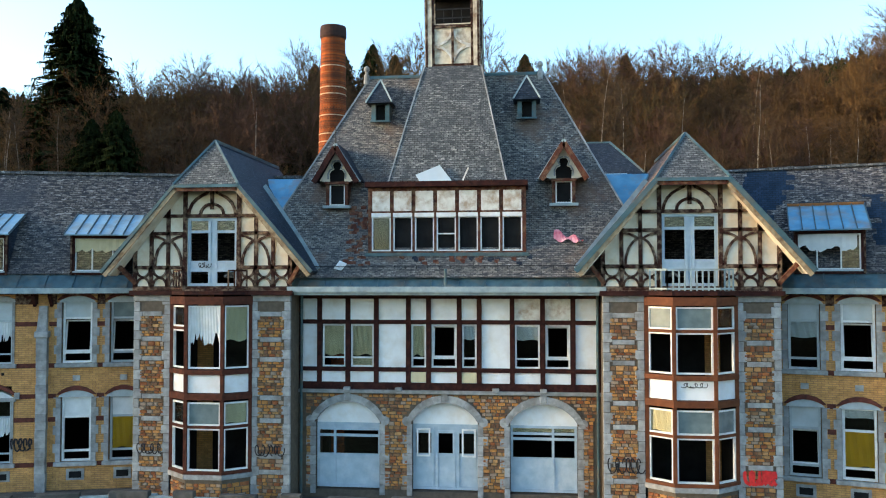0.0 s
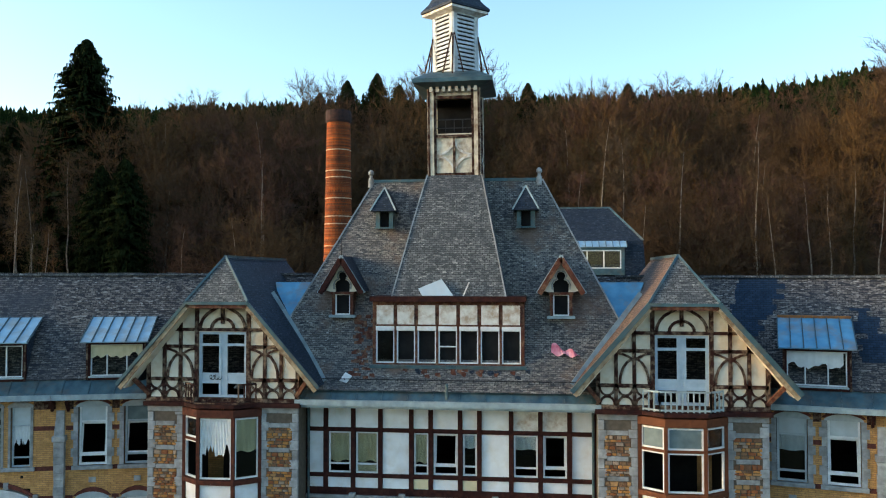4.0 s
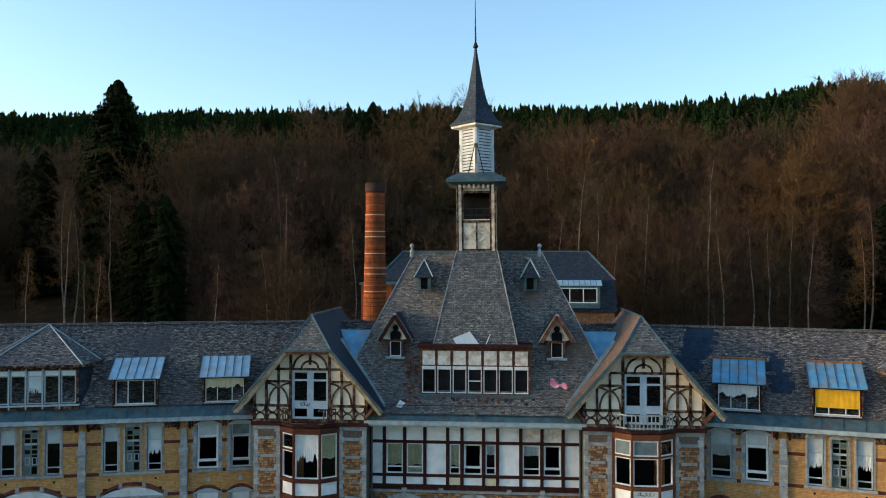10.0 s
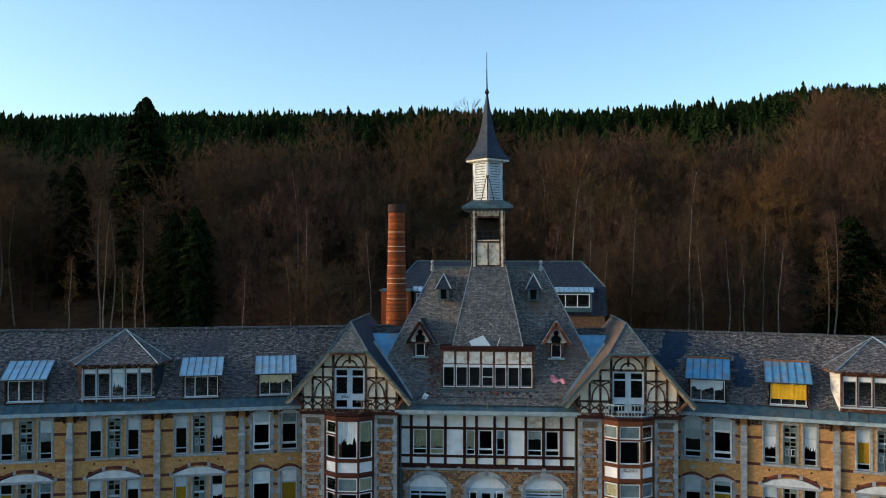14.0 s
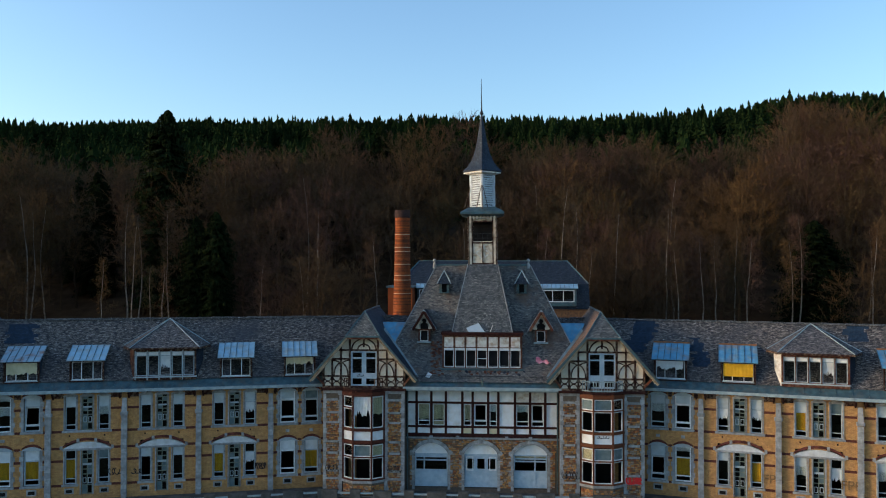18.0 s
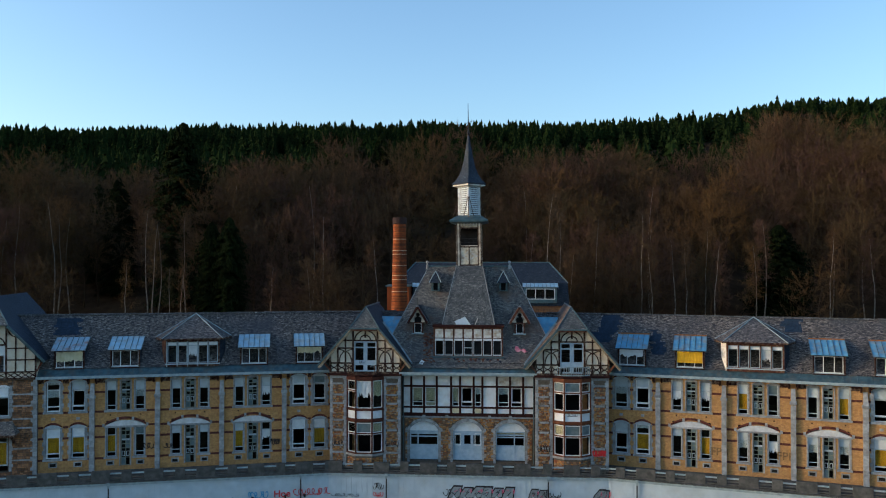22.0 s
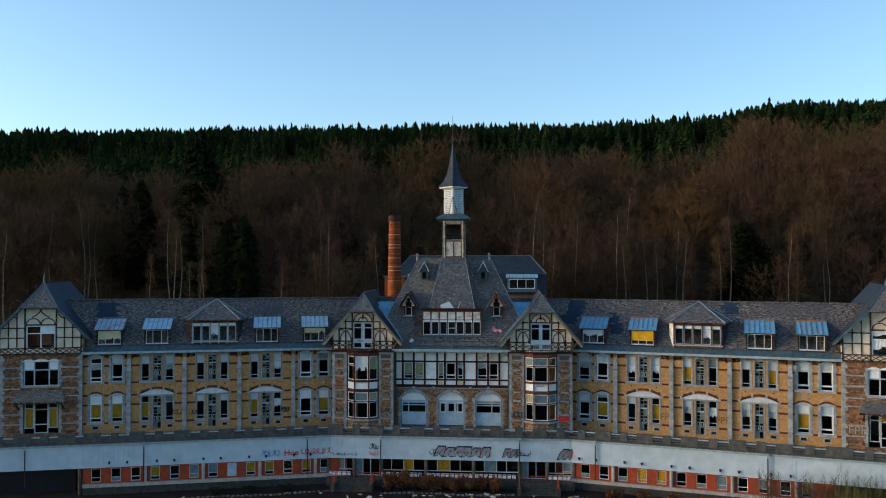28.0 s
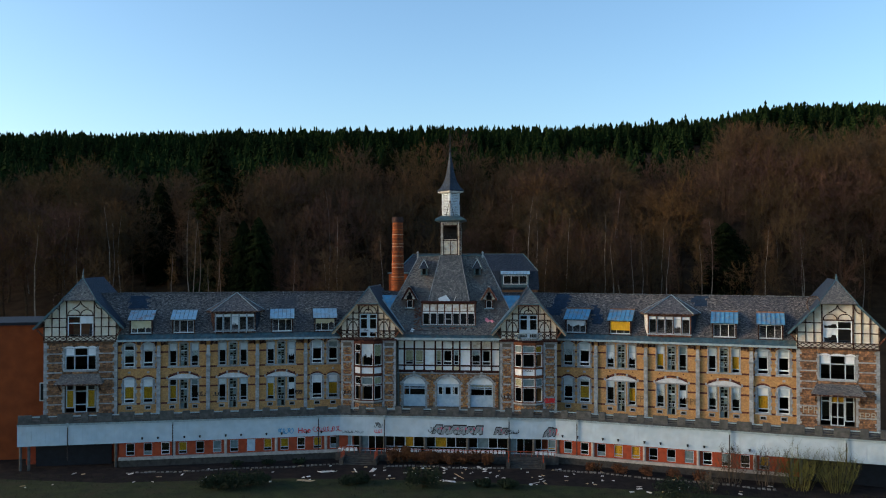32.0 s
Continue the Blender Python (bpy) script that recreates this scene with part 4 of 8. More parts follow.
    slab(bm, [(s * 6.25, 0.95, 15.0), (s * 6.75, 0.95, 15.0), (s * 7.5, 2.4, 16.55), (s * 5.6, 2.4, 16.55)][::s], 0.25)
    part("zinc_saddle", bm, ZINC_BLUE, CB, "pale zinc saddle roof between two slate roofs")

# ---- bell tower ----
BT = thing("bell_tower", pose(0, 3.38, 20.6, 0, -0.6, 0) @ pose(0, 0, -20.6), "peeling timber bell tower with a slate spire", "tower")
HW = 0.95
for sx in (-1, 1):
    for sy in (-1, 1):
        block("corner_post", BT, sx * HW - 0.13, sx * HW + 0.13, sy * HW - 0.13, sy * HW + 0.13, 20.6, 24.55, TOWER_PAINT)
for k in range(4):
    P = bmesh.new()
    wall_cells(P, -HW + 0.13, HW - 0.13, 20.7, 24.5, -HW - 0.04, -HW + 0.06, [(-0.72, 0.72, 22.62, 24.05)])
    o = part("side", P, TOWER_PAINT, BT, "weathered cream boarding with an open belfry")
    o.rotation_euler = (0, 0, k * math.pi / 2)
    for row in ((-HW + 0.2, 22.5, HW - 0.2, 22.5, 0.12), (-HW + 0.2, 24.1, HW - 0.2, 24.1, 0.12), (-HW + 0.2, 20.95, HW - 0.2, 20.95, 0.1), (-0.77, 20.9, -0.77, 24.4, 0.10), (0.77, 20.9, 0.77, 24.4, 0.10), (0, 20.95, 0, 22.45, 0.1)):
        bm = bmesh.new()
        bar(bm, (row[0], -HW - 0.06, row[1]), (row[2], -HW - 0.06, row[3]), row[4], 0.08)
        b = part("beam", bm, TIMBER_OLD, o)
    for x in (-HW - 0.07, HW + 0.07):
        bm = bmesh.new()
        bar(bm, (x, -HW - 0.135, 20.7), (x, -HW - 0.135, 24.45), 0.09, 0.03)
        part("edge_strip", bm, TIMBER_OLD, o)
    for sgn in (-1, 1):
        for up in (0, 1):
            cz = 20.98 if up == 0 else 22.46
            pts = [(sgn * 0.74 * math.cos(a), cz + (1 if up == 0 else -1) * 0.72 * math.sin(a)) for a in [radians(90 * i / 6) for i in range(7)]]
            pts = [(sgn * (0.74 - abs(x) + 0.0), z) for x, z in pts]
            brace(o, pts, 0.09, -HW - 0.065, PEEL, 0.05)
    bm = bmesh.new()
    for z in (22.85, 23.2):
        bar(bm, (-0.7, -HW, z), (0.7, -HW, z), 0.04, 0.04)
    for x in (-0.35, 0, 0.35):
        bar(bm, (x, -HW, 22.62), (x, -HW, 23.2), 0.03, 0.03)
    part("railing", bm, BLACK, o)
bm = bmesh.new()
box(bm, -HW, HW, -HW, HW, 22.4, 22.5)
# Near-black sheet behind the belfry opening, its shade put into colour.
box(bm, -HW + 0.1, HW - 0.1, 0.5, 0.56, 22.5, 24.3)
part("floor", bm, INNER_SHADE, BT)
bm = bmesh.new()
lathe(bm, [(1.51, 24.45), (1.62 * 1.414, 24.62), (1.62 * 1.414, 24.78), (1.2 * 1.414, 25.05), (0.9 * 1.414, 25.2)], 4, turn=math.pi / 4)
part("skirt_roof", bm, ZINC, BT, "blue-grey zinc skirt roof")
for k in range(8):
    x = -0.91 + k * 0.26
    block("bracket", BT, x - 0.06, x + 0.06, -HW - 0.3, -HW, 24.3, 24.5, PEEL)
bm = bmesh.new()
lathe(bm, [(0.84, 25.1), (0.84, 27.88)], 4, turn=0.0)
# Solid black core paints the shade between the louvres.
part("lantern", bm, BLACK, BT, "black core for the shade inside the white louvred lantern set cornerwise")
for k in range(4):
    o = part("corner_post", (lambda b: (box(b, -0.05, 0.05, -0.97, -0.87, 25.1, 27.88), b)[-1])(bmesh.new()), FRAME_W, BT)
    o.rotation_euler = (0, 0, k * math.pi / 2)
    bm = bmesh.new()
    for j in range(13):
        z = 25.40 + j * 0.17
        vs = [(-0.47, -0.73, z), (0.47, -0.73, z), (0.47, -0.63, z + 0.132), (-0.47, -0.63, z + 0.132)]
        slab(bm, vs, 0.03)
    for zz in (25.2, 27.74):
        box(bm, -0.6, 0.6, -0.70, -0.62, zz - 0.12, zz + 0.12)
    for xx in (-0.55, 0.55):
        box(bm, xx - 0.09, xx + 0.09, -0.70, -0.62, 25.1, 27.86)
    o2 = part("louvre_panel", bm, LOUVRE, BT)
    o2.rotation_euler = (0, 0, k * math.pi / 2 + math.pi / 4)
    bm = bmesh.new()
    bar(bm, (0, -0.95, 26.75), (0.0, -1.42, 25.0), 0.06, 0.06)
    for sgn in (-1, 1):
        bar(bm, (0.05 * sgn, -0.96, 26.8), (0.42 * sgn, -1.12, 25.1), 0.05, 0.05)
    o3 = part("strut", bm, TIMBER_OLD, BT)
    o3.rotation_euler = (0, 0, k * math.pi / 2)
bm = bmesh.new()
lathe(bm, [(1.05, 27.76), (1.47, 27.88), (1.47, 27.98), (1.14, 28.27), (0.84, 28.72), (0.61, 29.28), (0.43, 29.98), (0.27, 30.88), (0.12, 31.8), (0.05, 32.36)], 4, turn=0.0)
part("spire", bm, SLATE_DARK, BT, "flared dark slate spire")
bm = bmesh.new()
lathe(bm, [(1.0, 27.66), (1.40, 27.76), (1.40, 27.86), (1.0, 27.86)], 4)
part("eaves", bm, PEEL, BT)
bm = bmesh.new()
lathe(bm, [(0.04, 32.2), (0.16, 32.32), (0.12, 32.42), (0.05, 32.6), (0.035, 33.5), (0.015, 35.0)], 8)
part("lightning_rod", bm, BLACK, BT)



# ---- gabled pavilions ----
def gable_window(P, y):
    window(P, -0.92, 0.92, 12.3, 14.74, y, DOOR_BLUE, 0.10, (0.44, 0.56), (0.20, 0.65, 0.77), "gdgododddodo", name="french_window", label="pale blue french window, its panes gone")


def pavilion(s):
    P = thing("gabled_pavilion", pose(s * 8.33, -1.2, 0), "stone pavilion with a bay window under a half-timbered gable", "building", "pavilions beside the central block")
    r = random.Random(20 + s)
    # pillars
    for a, b in ((-2.88, -1.55), (1.5, 2.88)):
        bm = bmesh.new()
        box(bm, a, b, 0, 2.4, 4.4, 12.05)
        part("pillar", bm, MORTAR, P, "rubble stone pillar edged in grey ashlar")
        quoins(P, a - 0.02, a + 0.2, 4.65, 11.75, 0.0, r, 1, 0.09, 0.34)
        quoins(P, b - 0.2, b + 0.02, 4.65, 11.75, 0.0, r, -1, 0.09, 0.34)
        z = 4.85
        for h in (1.0, 0.55, 1.25, 0.8, 1.35, 0.7, 0.9):
            rubble(P, a + 0.21, b - 0.21, z, min(z + h - 0.18, 11.6), 0.0, r)
            block("band_course", P, a + 0.3, b - 0.3, -0.03, 0.05, min(z + h - 0.17, 11.6), min(z + h - 0.01, 11.74), ASHLAR, bevel=0.012)
            z += h
            if z > 11.5:
                break
        block("band_course", P, a - 0.03, b + 0.03, -0.05, 0.1, 11.76, 11.98, ASHLAR, bevel=0.015)
        block("plinth", P, a - 0.05, b + 0.05, -0.09, 0.1, 4.5, 4.85, ASHLAR, bevel=0.02)
    # Near-black linings added to paint the shade of the bay rooms.
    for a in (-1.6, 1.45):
        block("shade_wall", P, a, a + 0.1, 0.02, 2.6, 4.5, 12.0, INNER_SHADE)
    block("shade_wall", P, -2.6, 2.6, 2.6, 2.7, 4.5, 12.0, INNER_SHADE)
    bm = bmesh.new()
    for a in (-2.88, 2.5):
        box(bm, a, a + 0.38, 2.4, 4.5, 4.4, 12.05)
    part("side_wall", bm, MORTAR, P)
    for z in (4.4, 8.6, 12.05):
        bm = bmesh.new()
        box(bm, -2.7, 2.7, 0.2, 6.0, z - 0.1, z + 0.08)
        part("floor_slab", bm, INNER_SHADE, P)
    # bay window of three faces
    half, side, out = 0.66, 0.80, 0.62
    ang = math.degrees(math.atan2(out, side))
    length = math.hypot(side, out)
    faces = [((0, -out, 0), 0, half), ((-half - side / 2, -out / 2, 0), -ang, length / 2), ((half + side / 2, -out / 2, 0), ang, length / 2)]
    looks = {(-1, 0): ("wt", "so"), (-1, 1): ("bo", "bo"), (-1, 2): ("bh", "bo"), (1, 0): ("so", "so"), (1, 1): ("so", "bo"), (1, 2): ("yo", "so")}
    bay = TIMBER_BAY if s < 0 else TIMBER_BROWN
    for k, (at, turn, hw) in enumerate(faces):
        m = Matrix.Translation(at) @ Matrix.Rotation(radians(turn), 4, "Z")
        up, low = looks[(s, k)]
        for c, z0, z1 in ((up, 9.42, 11.62), (low, 5.88, 8.25)):
            if s < 0 and z0 > 9 and k != 1:
                o = window(P, -hw + 0.065, hw - 0.065, z0, z1, 0.0, FRAME_W, 0.055, (), (), "tv"[k > 0], name="bay_window", label="tall white bay window with a torn curtain")
                o.matrix_local = m
                continue
            zt = z1 - 0.36 * (z1 - z0)
            o = block("transom_beam", P, -hw + 0.06, hw - 0.06, -0.03, 0.1, zt - 0.05, zt + 0.05, bay)
            o.matrix_local = m
            for cell, za, zb in ((c[0], zt + 0.05, z1), (c[1], z0, zt - 0.05)):
                o = window(P, -hw + 0.065, hw - 0.065, za, zb, 0.0, FRAME_W, 0.055, (), (), cell, name="bay_window", label="white bay window, panes broken")
                o.matrix_local = m
        for z0, z1, mt, nm in ((8.58, 9.2, WHITE, "panel"), (4.6, 5.75, MORTAR, "bay_plinth")):
            o = block(nm, P, -hw, hw, 0.02 if nm == "panel" else 0.0, 0.3, z0, z1, mt)
            o.matrix_local = m
            if nm == "bay_plinth":
                rubble(o, -hw + 0.02, hw - 0.02, 4.65, 5.45, 0.0, r)
                block("bay_sill", o, -hw - 0.05, hw + 0.05, -0.1, 0.1, 5.6, 5.76, ASHLAR)
        for z, hgt in ((11.8, 0.28), (9.3, 0.16), (8.45, 0.22), (5.82, 0.10)):
            o = block("beam", P, -hw - 0.03, hw + 0.03, -0.09, 0.12, z - hgt / 2, z + hgt / 2, bay)
            o.matrix_local = m
    for x, y in ((-half, -out), (half, -out), (-half - side, 0), (half + side, 0)):
        for z0, z1 in ((5.8, 8.4), (8.5, 11.7)):
            block("post", P, x - 0.06, x + 0.06, y - 0.07, y + 0.06, z0, z1, bay)
    # cornice below the gable
    block("jetty", P, -3.0, 3.0, -0.22, 0.1, 11.98, 12.14, TIMBER)
    bm = bmesh.new()
    vs = [(-1.55, -0.1), (-0.72, -0.75), (0.72, -0.75), (1.55, -0.1), (1.55, 0.3), (-1.55, 0.3)]
    a = [bm.verts.new((x, y, 12.0)) for x, y in vs]
    b = [bm.verts.new((x, y, 12.13)) for x, y in vs]
    bm.faces.new(a[::-1])
    bm.faces.new(b)
    for i in range(6):
        bm.faces.new((a[i], a[(i + 1) % 6], b[(i + 1) % 6], b[i]))
    part("balcony_slab", bm, TIMBER, P)
    # railing of the little balcony
    bm = bmesh.new()
    edge = [(-1.35, -0.18), (-0.85, -0.62), (0.85, -0.62), (1.35, -0.18)]
    for (xa, ya), (xb, yb) in zip(edge, edge[1:]):
        if s < 0 and xa < -0.8 and xb > 0.8:
            bar(bm, (xa, ya, 12.17), (xb, yb, 12.17), 0.05, 0.05)
            continue
        for z in (12.22, 12.85):
            b2 = bmesh.new()
            bar(b2, (xa, ya, z), (xb, yb, z), 0.06, 0.06)
            part("rail", b2, GUTTER if s > 0 else TIMBER_OLD, P)
        n = max(3, int(math.hypot(xb - xa, yb - ya) / 0.17))
        for i in range(n + 1):
            f = i / n
            b2 = bmesh.new()
            bar(b2, (xa + (xb - xa) * f, ya + (yb - ya) * f, 12.15), (xa + (xb - xa) * f, ya + (yb - ya) * f, 12.85), 0.05, 0.05)
            part("baluster", b2, GUTTER if s > 0 else TIMBER_OLD, P)
    if s < 0:
        part("rail", bm, TIMBER_OLD, P)
    else:
        bm.free()
    # half-timbered gable
    bm = bmesh.new()
    prism(bm, [(-2.85, 12.1), (-0.92, 12.1), (-0.92, 15.8), (-1.2, 15.8), (-2.85, 13.9)], 0.0, 0.15)
    prism(bm, [(0.92, 12.1), (2.85, 12.1), (2.85, 13.9), (1.2, 15.8), (0.92, 15.8)], 0.0, 0.15)
    prism(bm, [(-0.92, 14.74), (0.92, 14.74), (0.92, 15.8), (-0.92, 15.8)], 0.0, 0.15)
    part("gable_wall", bm, CREAM, P, "cream rendered half-timbered gable")
    gable_window(P, 0.03)
    rows = [(-2.95, 12.22, 2.95, 12.22, 0.15), (-0.95, 14.82, 0.95, 14.82, 0.12), (0, 15.05, 0, 15.85, 0.13)]
    for q in (-1, 1):
        rows += [(q * 1.0, 12.28, q * 1.0, 15.8, 0.15), (q * 1.63, 12.28, q * 1.63, 15.3, 0.13), (q * 2.26, 12.28, q * 2.26, 14.5, 0.13), (q * 2.88, 12.28, q * 2.88, 13.75, 0.14),
                 (q * 1.05, 14.82, q * 2.0, 14.82, 0.12), (q * 1.05, 14.19, q * 2.55, 14.19, 0.12), (q * 1.05, 12.97, q * 2.9, 12.97, 0.13)]
    beams(P, rows, -0.03, TIMBER_OLD)
    brace(P, arc(0, 14.86, 0.43, 0, 180, 12, 0.38), 0.10, -0.035, TIMBER_OLD)
    for q in (-1, 1):
        # ogee over the window, a pointed arch across the side post, scallops in the lower band
        brace(P, [(q * x, z) for x, z in ((0.87, 14.86), (0.84, 15.05), (0.74, 15.26), (0.58, 15.43), (0.38, 15.55), (0.2, 15.64), (0.06, 15.8))], 0.10, -0.035, TIMBER_OLD)
        for e in (-1, 1):
            brace(P, [(q * 1.63 + e * x, z) for x, z in ((0.50, 13.03), (0.48, 13.3), (0.39, 13.58), (0.24, 13.8), (0.03, 13.95))], 0.085, -0.037, TIMBER_OLD)
            brace(P, [(q * 1.63 + e * x, z) for x, z in ((0.03, 13.86), (0.18, 13.98), (0.36, 14.06), (0.56, 14.1))], 0.08, -0.041, TIMBER_OLD)
        for cx in (1.32, 1.94, 2.57):
            brace(P, arc(q * cx, 12.93, 0.26, 180, 360, 8, 0.31), 0.075, -0.035, TIMBER_OLD)
            brace(P, arc(q * cx, 12.28, 0.26, 0, 180, 8, 0.31), 0.075, -0.035, TIMBER_OLD)
    # roof
    bm = bmesh.new()
    E0, H0, R0 = 12.82, 15.88, 17.52
    ap = 0.22 if s < 0 else 0.6
    for q in (-1, 1):
        slab(bm, [(q * 3.78, -0.62, E0), (q * 1.16, -0.62, H0), (0, ap, R0), (0, 7.5, R0), (q * 3.78, 7.5, E0)][::-q], 0.12)
    # Dark west and brown east slates also carry each slope's shade and sun.
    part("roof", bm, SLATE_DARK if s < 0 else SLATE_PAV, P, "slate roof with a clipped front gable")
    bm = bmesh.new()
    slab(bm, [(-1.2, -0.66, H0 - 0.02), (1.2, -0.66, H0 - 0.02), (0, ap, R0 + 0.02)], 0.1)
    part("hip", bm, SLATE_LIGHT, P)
    for q in (-1, 1):
        bm = bmesh.new()
        bar(bm, (q * 3.83, -0.66, E0 - 0.02), (q * 1.15, -0.66, H0 - 0.02), 0.17 if s > 0 else 0.12, 0.08)
        part("verge_strip", bm, ZINC, P, "blue-grey zinc verge strip")
        bm = bmesh.new()
        bar(bm, (q * 3.72, -0.63, E0 - 0.15), (q * 1.1, -0.63, H0 - 0.15), 0.15, 0.06)
        part("bargeboard", bm, VERGE, P, "weathered verge board")
        bm = bmesh.new()
        slab(bm, [(q * 3.6, -0.6, E0 - 0.12), (q * 1.1, -0.6, H0 - 0.16), (q * 1.1, 0.0, H0 - 0.16), (q * 3.6, 0.0, E0 - 0.12)], 0.05)
        part("soffit", bm, CREAM, P)
        hip_ridge(P, (q * 1.18, -0.66, H0 + 0.02), (0, ap, R0 + 0.04), ZINC, 0.08)
        bm = bmesh.new()
        bar(bm, (q * 2.85, -0.02, 12.4), (q * 3.35, -0.4, 13.05), 0.14, 0.14)
        part("bracket", bm, RUSTY, P)
    block("eaves_board", P, -1.15, 1.15, -0.66, -0.56, H0 - 0.24, H0 - 0.11, RUSTY)
    block("eaves_strip", P, -1.2, 1.2, -0.72, -0.58, H0 - 0.11, H0 - 0.0, ZINC)
    hip_ridge(P, (0, ap, R0 + 0.03), (0, 7.5, R0 + 0.03), ZINC, 0.1)
    return P


for s in (-1, 1):
    pavilion(s)


# ---- wings ----
WING_TURN = 15.1
EAVE, WBASE = 12.0, 4.6
UP = (9.38, 11.72)      # sill and head of the upper windows
LOW = (5.68, 8.05)


def wing(s):
    """s = 1: the wing to the east, s = -1: its mirror. Along the wall x runs from the pavilion outwards (times s)."""
    W = thing("wing", pose(s * 11.2, 0.75, 0, 0, 0, -s * WING_TURN), "yellow brick wing with grey stone trim and a slate mansard", "building", "wings of the sanatorium")
    r = random.Random(50 + s)

    def X(a, b):
        return (a, b) if s > 0 else (-b, -a)

    singles = [(1.3, 0.52), (3.0, 0.55), (20.2, 0.52), (22.05, 0.52)]
    trios = [6.75, 11.7, 16.65]
    holes = []
    for c, h in singles:
        for z0, z1 in (UP, LOW):
            holes.append((*X(c - h, c + h), z0, z1 + 0.1))
    for c in trios:
        for a, b in ((-1.45, -0.71), (-0.37, 0.37), (0.71, 1.45)):
            holes.append((*X(c + a, c + b), UP[0], UP[1] + 0.1))
            holes.append((*X(c + a, c + b), 4.95 if abs(a) < 0.5 else LOW[0], LOW[1]))
        holes.append((*X(c - 1.46, c + 1.46), LOW[1], 8.55))
    bm = bmesh.new()
    wall_cells(bm, *X(-2.0, 23.3), 4.4, EAVE, 0.0, 0.4, holes)
    part("wall", bm, YELLOW, W, "yellow brick wall banded in dark red")
    # Wing interior in near-black, the unlit rooms painted by colour; partitions unseen.
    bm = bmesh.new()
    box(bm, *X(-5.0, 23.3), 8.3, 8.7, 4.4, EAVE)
    part("rear_wall", bm, INNER_SHADE, W)
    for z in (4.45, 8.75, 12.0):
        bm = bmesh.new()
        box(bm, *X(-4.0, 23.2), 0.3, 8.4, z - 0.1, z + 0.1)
        part("floor_slab", bm, INNER_SHADE, W)
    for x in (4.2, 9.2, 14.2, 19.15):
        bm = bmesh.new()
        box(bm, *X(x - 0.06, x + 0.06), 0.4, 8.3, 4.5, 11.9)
        part("shade_wall", bm, INNER_SHADE, W)

    def surround(c, h, z0, z1, arched):
        for q, inn in ((-1, -1), (1, 1)):
            a, b = X(c + q * h - (0.17 if q < 0 else 0), c + q * h + (0.17 if q > 0 else 0))
            z, k = z0, 0
            while z < z1 - 0.02:
                hh = min(0.34, z1 - z)
                e = 0.09 if k % 2 else 0.0
                lo, hi = (a - e, b) if (q * s < 0) else (a, b + e)
                block("quoin", W, lo, hi, -0.05, 0.15, z + 0.004, z + hh - 0.004, ASHLAR)
                z += hh
                k += 1
        a, b = X(c - h - 0.22, c + h + 0.22)
        block("sill", W, a, b, -0.12, 0.15, z0 - 0.16, z0, ASHLAR, bevel=0.015)
        if arched:
            bm = bmesh.new()
            arch_band(bm, s * c, h + 0.05, z1 + 0.1, 0.16, 0.17, -0.07, 0.1, 7)
            part("brick_arch", bm, RED_BRICK, W)
            bm = bmesh.new()
            prism(bm, [(s * c - h - 0.1, z1), (s * c + h + 0.1, z1)] + arch(s * c, h + 0.05, z1 + 0.08, 0.17, 8), -0.03, 0.12)
            part("arch_head", bm, FRAME_G, W)

    def jambs(c, h, z0, z1):
        """A plain narrow stone frame with a sill."""
        for q in (-1, 1):
            a, b = sorted((s * c + q * h, s * c + q * (h + 0.085)))
            block("jamb", W, a, b, -0.04, 0.14, z0, z1, ASHLAR)
        block("sill", W, s * c - h - 0.17, s * c + h + 0.17, -0.12, 0.15, z0 - 0.15, z0, ASHLAR, bevel=0.015)

    known = {(-1, 0, 1): "sco", (-1, 0, 0): "wyo", (-1, 1, 1): "qco", (-1, 1, 0): "woo", (1, 0, 1): "qho", (1, 0, 0): "qco", (1, 1, 1): "qco", (1, 1, 0): "hyo", (-1, 2, 1): "qco", (-1, 3, 1): "hho", (-1, 2, 0): "wyo", (-1, 3, 0): "wyo", (1, 2, 1): "qco", (1, 3, 1): "qco", (1, 2, 0): "wyo", (1, 3, 0): "qco"}
    lower = ["who", "wyo", "wgo", "qgg", "wyo", "qho", "wgo"]
    upper = ["qgo", "who", "qho", "qgg", "qto"]
    for i, (c, h) in enumerate(singles):
        a, b = X(c - h + 0.02, c + h - 0.02)
        window(W, a, b, UP[0], UP[1] + 0.08, 0.10, FRAME_W if i % 2 else FRAME_G, 0.08, (), (0.30, 0.84), known.get((s, i, 1)) or r.choice(upper), label="sash window with a white shutter panel")
        window(W, a, b, LOW[0], LOW[1] + 0.08, 0.10, FRAME_W if i % 2 else FRAME_G, 0.08, (), (0.32, 0.84), known.get((s, i, 0)) or r.choice(lower), label="sash window with a torn blind")
        surround(c, h, UP[0], UP[1] - 0.05, True)
        surround(c, h, LOW[0], LOW[1] + 0.05, True)
    for c in trios:
        for a0, b0 in ((-1.45, -0.71), (0.71, 1.45)):
            a, b = X(c + a0 + 0.02, c + b0 - 0.02)
            window(W, a, b, UP[0], UP[1] + 0.05, 0.10, FRAME_G, 0.055, (), (0.33, 0.85), r.choice(["qgo", "qto", "qho", "qtg", "qyo", "qgg", "qgo", "sgo"]), label="narrow sash window with a pale upper panel")
            window(W, a, b, LOW[0], LOW[1], 0.10, FRAME_G, 0.055, (), (0.28, 0.85), r.choice(["qgo", "qyo", "qgg", "gyo", "qog", "gto", "qho", "sgo"]), label="narrow sash window with a pale upper panel")
        a, b = X(c - 0.35, c + 0.35)
